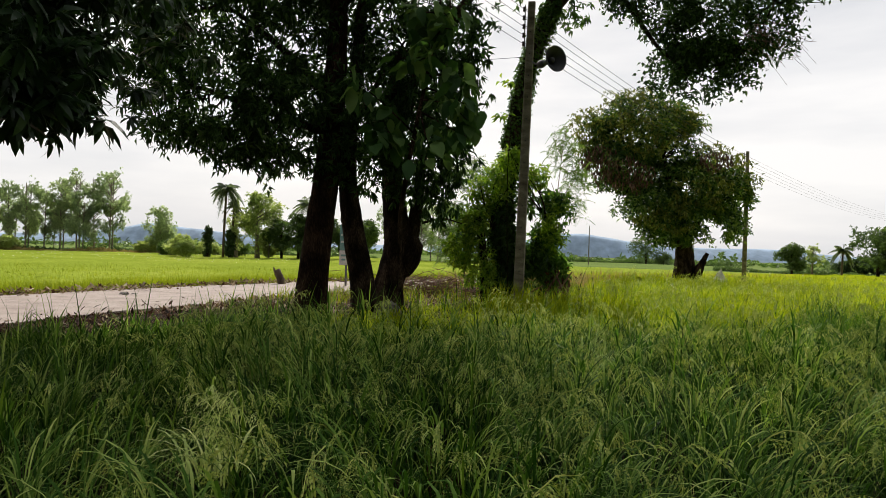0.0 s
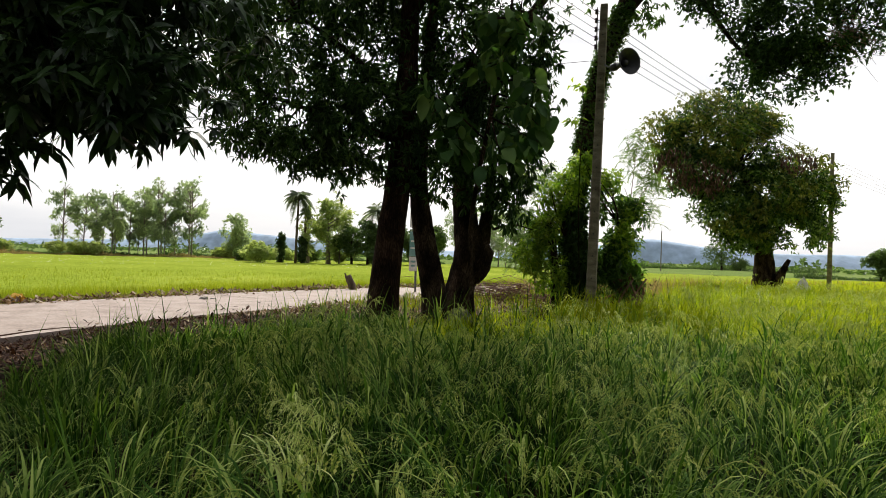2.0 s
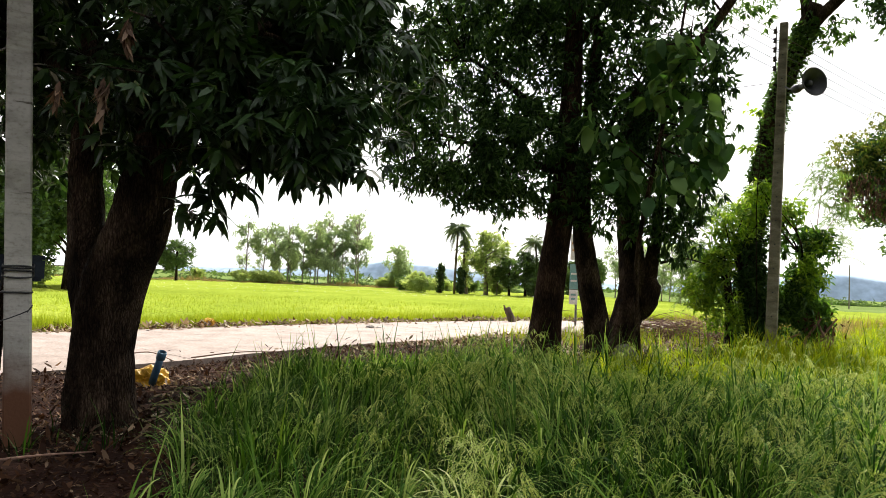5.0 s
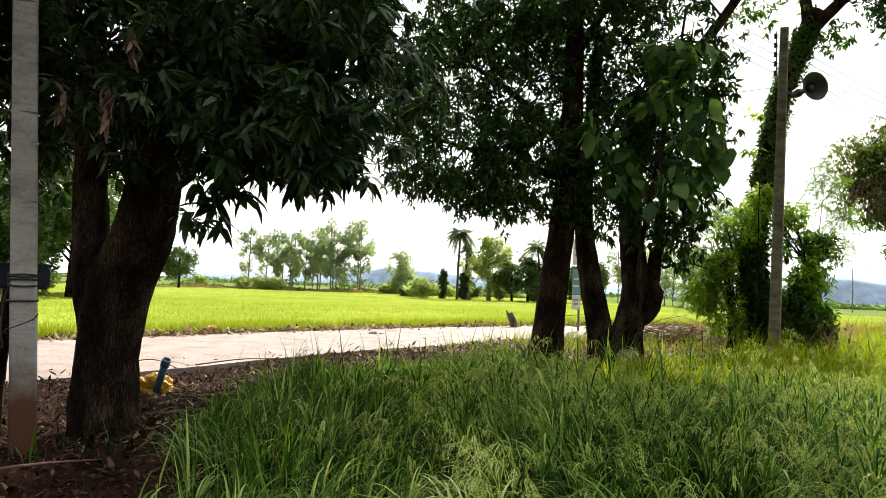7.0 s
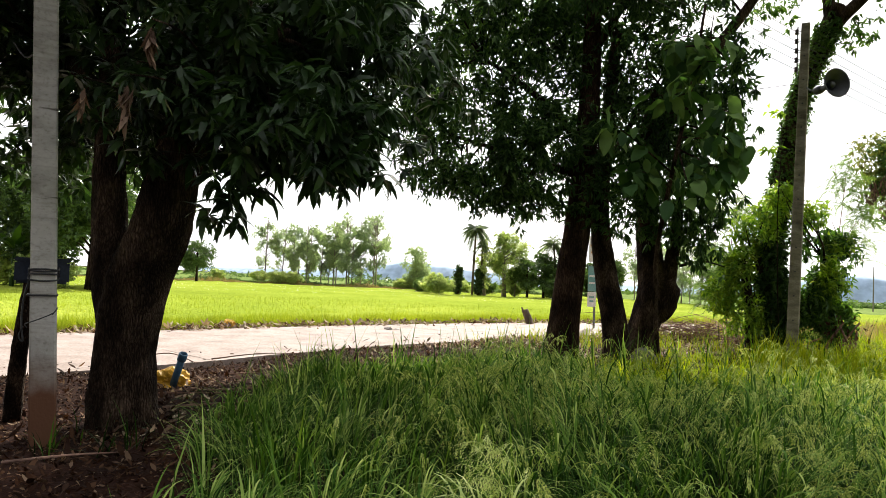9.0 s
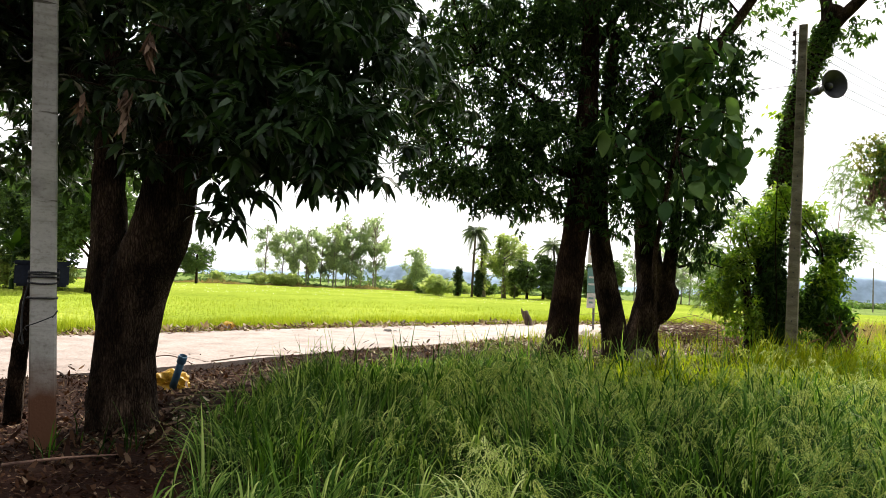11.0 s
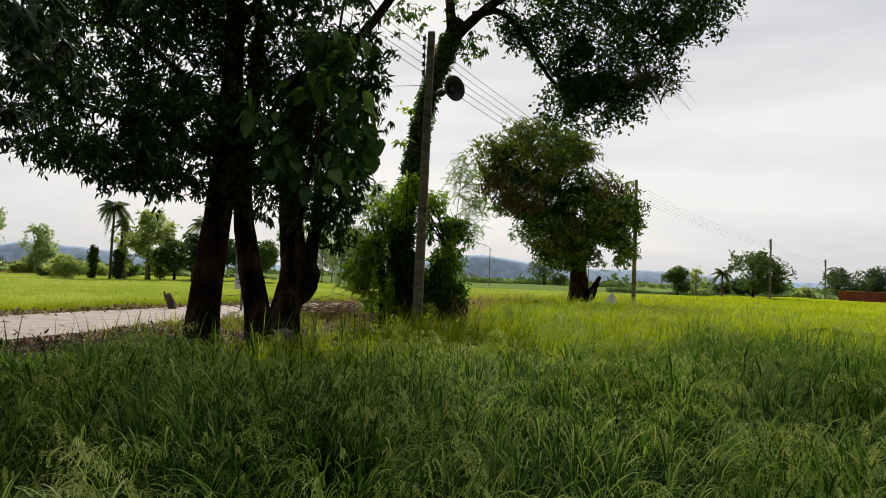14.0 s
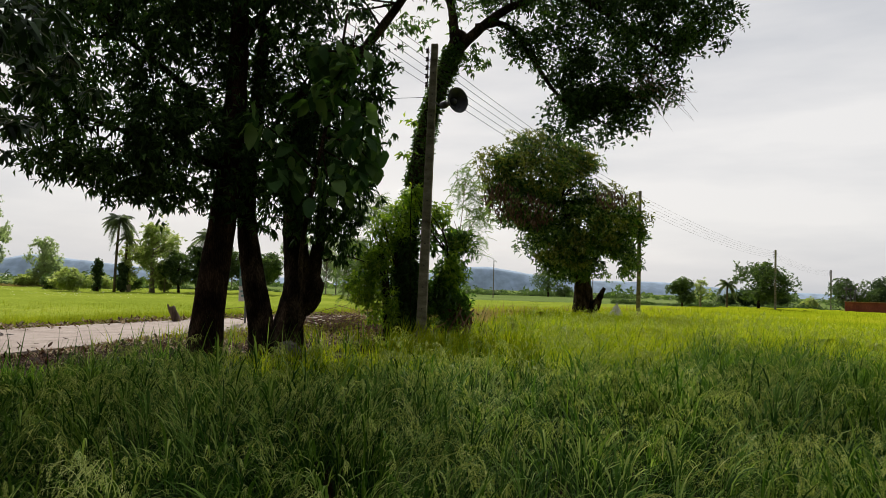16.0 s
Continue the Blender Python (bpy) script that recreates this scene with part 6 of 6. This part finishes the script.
# upright banner board across the road
sign = tagged(empty("signboard", (-4.6, 25.3, 0)), "narrow upright printed signboard on a post beyond the road", "sign")
part_np("post", *tube([(-4.52, 25.4, -0.1), (-4.55, 25.4, 3.3)], [0.04, 0.04], 8), M_METAL, sign)
for nm, z0, z1, mt in (("white_panel", 2.35, 3.3, M_WHITE), ("teal_panel", 1.3, 2.2, M_TEAL), ("lower_panel", 0.75, 1.28, M_WHITE)):
    panel = part(nm, box_np(-4.62, 25.35, (z0 + z1) / 2, 0.3, 0.03, z1 - z0, 0.006), mt, sign)
    for z, w in ((2.95, 0.2), (2.7, 0.16), (1.85, 0.2), (1.6, 0.22), (1.1, 0.18), (0.95, 0.14)):
        if z0 < z < z1:
            part("print_bar", box_np(-4.62, 25.331, z, w, 0.004, 0.07), M_OCHRE if z > 2 else (M_WHITE if z > 1.3 else M_TEAL), panel)

# ---- trees and things in the distance ----
g = np.random.default_rng(91)
BROAD = [whorl(7, 0.32, 0.17, g, -60, 60, 0.3, True) for _ in range(5)]
LONG = [whorl(6, 0.32, 0.11, g, -85, 20, 0.4, True) for _ in range(5)]


def far_tree(name, label, x, y, h, w, kind, seed, z0=0.0, dense=1.0):
    r = np.random.default_rng(seed)
    z0 -= float(drop(x, y))
    spec = {"euc": (M_EUC, LONG, M_BARK_PALE, 0.16, 0.55), "round": (M_FAR, BROAD, M_BARK, 0.18, 0.3), "dark": (M_FAR_DARK, BROAD, M_BARK, 0.1, 0.22), "light": (M_LIGHT, BROAD, M_BARK_PALE, 0.15, 0.42), "domed": (M_FAR, BROAD, M_BARK, 0.24, 0.36), "bushy": (M_EUC, LONG, M_BARK_PALE, 0.08, 0.3)}[kind]
    mat, tpl, bark, bare, gap = spec
    lean = r.normal(0, 0.03) * h
    top = (x + lean, y, z0 + h * 0.9)
    trunks = [([(x, y, z0 - 0.2), (x + lean * 0.4, y, z0 + h * 0.4), top], 0.009 * h if kind == "euc" else 0.032 * h, 0.05)]
    k = 24 if kind == "euc" else 14
    lobes, boughs = [], []
    for i in range(k):
        f = (i + 0.5) / k
        zz = z0 + h * (bare + (1 - bare) * (0.12 + 0.8 * f))
        prof = (0.65 + 0.35 * math.sin(math.pi * min(1, f * 1.05))) if kind == "euc" else math.sin(math.pi * (0.18 + 0.72 * f)) ** 0.7
        a = r.uniform(0, 6.28)
        rad = (0.62 if kind == "euc" else 0.5) * w * prof
        c = (x + lean * f + 0.55 * rad * math.cos(a), y + 0.55 * rad * math.sin(a), zz)
        s = rad * (r.uniform(0.3, 0.52) if kind == "euc" else r.uniform(0.5, 0.8))
        lobes.append((*c, s, s, max(h * (0.09 if kind == "euc" else 0.12), s * 0.7)))
        boughs.append(([(x + lean * f * 0.6, y, zz - 0.2 * h * 0.5), ((x + c[0]) / 2, (y + c[1]) / 2, zz - 0.04 * h), c], (0.005 if kind == "euc" else 0.01) * h, 0.015))
    vol = sum(l[3] * l[4] * l[5] for l in lobes)
    n = int(np.clip(130 * vol ** 0.8, 160, 1100) * dense)
    return tree(name, label, (x, y, z0), trunks, boughs, lobes, n, tpl, mat, r, 0.85 + 0.015 * h, 0.2, gap, 0, bark, sides=7, gap_scale=0.6)


def palm(name, label, x, y, h, crown_r, seed, z0=0.0, lean=0.4, fronds=18, ragged=False):
    r = np.random.default_rng(seed)
    z0 -= float(drop(x, y))
    ob = tagged(empty(name, (x, y, z0)), label, "palm")
    top = np.array([x + lean, y, z0 + h])
    part_np("trunk", *limb([(x, y, z0 - 0.2), (x + lean * 0.3, y, z0 + h * 0.5), tuple(top)], 0.14, 0.1, 8), M_DRYWOOD, ob, smooth=True)
    for i in range(fronds):
        a, e = i * 2.4 + r.normal(0, 0.3), r.uniform(-1.1, 1.2)
        size = crown_r * (r.uniform(0.55, 1.1) if ragged else 1.0)
        d = np.array([math.cos(a), math.sin(a), 0])
        s = np.linspace(0, 1, 9)[:, None]
        sp = top + d * s * size * math.cos(e * 0.7) + np.array([0, 0, 1]) * (s * size * math.sin(e) - s ** 2 * size * (0.5 + 0.3 * (1.2 - e)))
        pieces = [tube(sp, np.linspace(0.03, 0.008, 9), 4)]
        side = np.cross(d, (0, 0, 1))
        for q in np.linspace(0.08, 1, 34):
            c = np.array([np.interp(q, s[:, 0], sp[:, j]) for j in range(3)])
            for sg in (-1, 1):
                L = (0.42 if ragged else 0.32) * size * math.sin(math.pi * (0.15 + 0.8 * q)) * r.uniform(0.6, 1.1)
                tip = c + side * sg * L * 0.8 + d * L * 0.4 - np.array([0, 0, 0.55 * L])
                pieces.append((np.stack([c - d * 0.05, c + d * 0.05, tip]), np.array([(0, 1, 2)])))
        part_np("frond", *join(pieces), M_PALM, ob)
    return ob


EUC = "tall slender pale green eucalyptus in the field-edge row"
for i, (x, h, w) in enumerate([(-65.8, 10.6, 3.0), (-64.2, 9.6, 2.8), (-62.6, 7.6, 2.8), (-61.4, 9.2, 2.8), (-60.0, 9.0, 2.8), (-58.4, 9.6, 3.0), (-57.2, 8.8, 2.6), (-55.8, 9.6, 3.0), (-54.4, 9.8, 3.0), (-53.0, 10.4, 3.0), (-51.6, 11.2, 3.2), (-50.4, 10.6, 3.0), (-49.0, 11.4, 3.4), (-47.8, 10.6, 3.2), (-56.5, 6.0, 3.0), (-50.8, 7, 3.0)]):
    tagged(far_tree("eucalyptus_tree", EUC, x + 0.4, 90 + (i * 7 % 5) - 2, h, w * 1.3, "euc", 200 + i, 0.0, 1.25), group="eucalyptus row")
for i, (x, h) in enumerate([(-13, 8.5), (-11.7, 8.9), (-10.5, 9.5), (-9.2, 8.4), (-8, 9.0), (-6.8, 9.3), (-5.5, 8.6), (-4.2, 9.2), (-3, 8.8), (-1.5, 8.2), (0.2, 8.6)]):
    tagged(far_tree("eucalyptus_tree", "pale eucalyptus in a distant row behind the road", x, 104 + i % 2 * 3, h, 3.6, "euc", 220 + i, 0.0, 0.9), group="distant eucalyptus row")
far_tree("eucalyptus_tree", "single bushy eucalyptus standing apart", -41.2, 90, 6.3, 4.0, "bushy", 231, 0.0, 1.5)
OFF = 1.18                       # the palms and bushes past the young rice
palm("sugar_palm", "tall palm with ferns hanging on its trunk", -21.8 * OFF, 60 * OFF, 7.0, 1.75, 240, 0.2, 0.2, 46, True)
palm("sugar_palm", "slim palm stem beside a taller palm", -21.2 * OFF, 60.5 * OFF, 5.3, 1.2, 244, 0.2, 0.1, 20, True)
palm("sugar_palm", "coconut palm half hidden behind trunks", -15.3 * OFF, 65 * OFF, 5.9, 2.7, 241, 0.2, -0.4, 24, True)
far_tree("roadside_tree", "open light green broadleaf tree by the paddies", -19.4 * OFF, 62 * OFF, 7.4, 5.0, "light", 242, 0.1, 1.5)
far_tree("roadside_tree", "light green leafy top beside the tall palm", -21.0 * OFF, 61 * OFF, 6.2, 2.2, "light", 243, 0.1)
for i, (x, y, h, w, kd) in enumerate([(-17.2, 62, 4.2, 3.4, "round"), (-16.2, 64, 5.0, 3.8, "round"), (-14.2, 66, 4.8, 3.8, "round"), (-12.4, 68, 4.3, 3.6, "dark"), (-10.6, 66, 4.8, 3.6, "round")]):
    far_tree("roadside_tree", "dark green bushy tree beyond the young rice", x * OFF, y * OFF, h, w, kd, 250 + i, 0.0, 1.2)
for i, (x, y, h, w, kd) in enumerate([(-33.4, 76, 1.5, 3.0, "round"), (-31.6, 74, 1.8, 2.6, "light"), (-28.4, 68, 2.2, 2.8, "light"), (-36, 88, 1.5, 3.4, "round"), (-33, 86, 1.6, 3.2, "light"), (-43.5, 91, 1.3, 3.6, "light"), (-18.4 * OFF, 62 * OFF, 2.2, 3.0, "light"), (-14.8 * OFF, 62 * OFF, 2.0, 3.0, "round"), (-22.6 * OFF, 66 * OFF, 1.6, 3.0, "round")]):
    far_tree("bush", "low green bush on the far field edge", x, y, h, w, kd, 260 + i)
for i, (x, h) in enumerate([(-27.4, 2.9), (-25.0, 2.6)]):
    tree("ivy_column", "trunk thickly clad in dark creeper", (x, 70.8, 0), [([(x, 70.8, -0.4), (x, 70.8, 1.0), (x, 70.8, h)], 0.15, 0.1)], [], [(x, 70.8, h * 0.35, 0.5, 0.5, h * 0.42), (x, 70.8, h * 0.78, 0.45, 0.45, h * 0.28)], 200, SMALL, M_FAR_DARK, g, 2.2, 0.4, 0.0, 0, category="creeper")
# woods behind the near tree
for i, (x, y, h, w, kd) in enumerate([(-34.5, 30, 9.5, 6.0, "round"), (-39, 31, 9.0, 6.5, "dark"), (-43, 32, 9.0, 6.5, "round"), (-47, 30, 9, 7, "dark"), (-38, 38, 9, 6, "round")]):
    far_tree("wood_tree", "leafy shade tree at the far side of the young rice", x, y, h, w, kd, 280 + i, 0.0, 1.6)
for i, (x, y, h, w) in enumerate([(-37, 29, 2.0, 3.0), (-41, 30, 2.2, 3.4), (-33.6, 30.6, 1.2, 2.4), (-44.5, 30, 2.4, 3.6)]):
    far_tree("bush", "sunlit bush below shade trees", x, y, h, w, "light", 290 + i)
banana = tagged(empty("banana_plant", (-39.2, 28.6, 0)), "banana plant with broad bright green leaves", "plant")
part_np("stem", *limb([(-39.2, 28.6, -0.4), (-39.2, 28.6, 1.2), (-39.15, 28.6, 2.2)], 0.14, 0.08, 8), M_VINE, banana)
for i in range(8):
    v = leaf(1.9, 0.5, 0.35, 0.3)
    R = turns(np.array(i * 2.4), np.array(-radians(58 + 20 * math.sin(i * 1.7))), np.array(0.2))
    part_np("leaf", v @ R.T + np.array([-39.15, 28.6, 2.1]), LEAF_F, M_VINE, banana)
far_tree("round_tree", "small domed tree alone on the horizon", -62.4, 70, 4.9, 5.2, "round", 300, 0.2, 1.2)
for i, x in enumerate([-66, -60, -57.5, -55.5, -70]):
    far_tree("bush", "low scrub at the horizon", x, 78 + i, 1.4, 2.6, "light", 305 + i, 0.2)

# right-hand distance
far_tree("spreading_tree", "broad dark spreading tree at the far field edge", 47.5, 85, 6.2, 7.4, "domed", 320, -0.1, 1.9)
far_tree("field_tree", "dark bushy tree at the far field edge", 37.6, 85, 4.0, 3.2, "round", 321, -0.1, 1.1)
far_tree("field_tree", "thin-crowned tree at the far field edge", 40.4, 86, 4.1, 2.2, "light", 322, -0.1, 0.45)
palm("coconut_palm", "short coconut palm at the far field edge", 44.9, 88, 3.3, 1.7, 323, 0.0, 0.1, 26, True)
far_tree("field_tree", "round green tree far across the paddies", 51.8, 216, 8.4, 9.6, "round", 324, 0.0, 1.4)
far_tree("bush", "low green bush far across the paddies", 56.5, 214, 3.4, 6.0, "round", 325)
for i, (x, y, h, w, kd) in enumerate([(71, 101, 5.2, 6.5, "round"), (77, 101, 5.6, 6.5, "dark"), (83, 100, 5.5, 7, "round"), (66, 112, 3.6, 4.6, "round"), (61, 112, 3.2, 4.6, "dark"), (58, 112, 2.6, 4, "dark"), (66.5, 104, 2.4, 3.4, "light"), (90, 102, 5.6, 7, "dark")]):
    far_tree("field_tree", "green tree behind the red wall", x, y, h, w, kd, 330 + i, -0.4, 1.2)
wall = tagged(empty("red_wall", (62.5, 90, -0.4)), "long low red metal-sheet wall at the field edge", "wall")
d = np.array([0.93, -0.2])
for i in range(16):
    c = np.array([62.5, 90.0]) + d * (i + 0.5) * 0.95
    bm = box_np(0, 0, -0.3, 0.93, 0.12, 1.9, 0.02)
    bmesh.ops.rotate(bm, verts=bm.verts, cent=(0, 0, 0), matrix=Matrix.Rotation(math.atan2(d[1], d[0]), 3, "Z"))
    bmesh.ops.translate(bm, verts=bm.verts, vec=(c[0], c[1], 0.0))
    part("panel", bm, M_RED, wall)
bm = box_np(7.6, 0, 0.7, 15.4, 0.3, 0.08, 0.02)
bmesh.ops.rotate(bm, verts=bm.verts, cent=(0, 0, 0), matrix=Matrix.Rotation(math.atan2(d[1], d[0]), 3, "Z"))
bmesh.ops.translate(bm, verts=bm.verts, vec=(62.5, 90, 0))
part("coping", bm, M_OCHRE, wall)
# distant post-and-beam structure above the wall
frame_ob = tagged(empty("post_frame", (69.5, 99, -0.4)), "dark post-and-beam frame behind the red wall", "frame")
for x in (68.9, 69.6, 70.3):
    part_np("post", *tube([(x, 99, -1.4), (x, 99, 2.9)], [0.09, 0.09], 6), M_METAL, frame_ob)
part_np("beam", *tube([(68.6, 99, 2.5), (70.6, 99, 2.5)], [0.1, 0.1], 6), M_METAL, frame_ob)

# hedgerows and woods along the horizon
for nm, lb, a0, a1, r0, r1, n, hh, sz, mt in (("far_hedge", "low green hedge line beyond the paddies", 18.5, 46, 119, 122.5, 3600, 0.9, 0.9, M_FAR), ("far_hedge", "dark hedge line across the far paddies", -3, 20, 226, 233, 2600, 1.6, 1.8, M_FAR), ("far_dry_grass", "dry straw-coloured bank beyond the young rice", -60, -22, 97, 101, 3500, 0.55, 0.7, M_STRAW), ("far_woods", "thin dark line of far woods on the horizon", -60, 60, 240, 420, 1300, 3.2, 7.0, M_FAR), ("far_scrub", "scrub line beyond the young rice", -60, -8, 103, 106, 5000, 0.9, 0.9, M_FAR)):
    a, r = np.radians(g.uniform(a0, a1, n)), g.uniform(r0, r1, n)
    P = np.stack([r * np.sin(a), r * np.cos(a), np.abs(g.normal(0, hh * 0.5, n)) * (0.6 + 0.4 * np.sin(a * 60))], -1)
    P[:, 2] -= drop(P[:, 0], P[:, 1])
    tagged(part_np(nm, *scatter(BROAD, P, turns(g.uniform(0, 6, n), g.normal(0, 0.4, n), g.normal(0, 0.4, n)), sz * g.uniform(0.5, 1.2, n), g), mt), lb, "hedge", kind="stuff")
for i, (x, y, h) in enumerate([(24, 150, 7.0), (-27, 130, 7.0), (-36, 150, 7.0), (55, 180, 7.0)]):
    utility_pole("distant concrete utility pole across the paddies", x, y, h, 0.2, 0.14, 0.0, False, 30, 0)
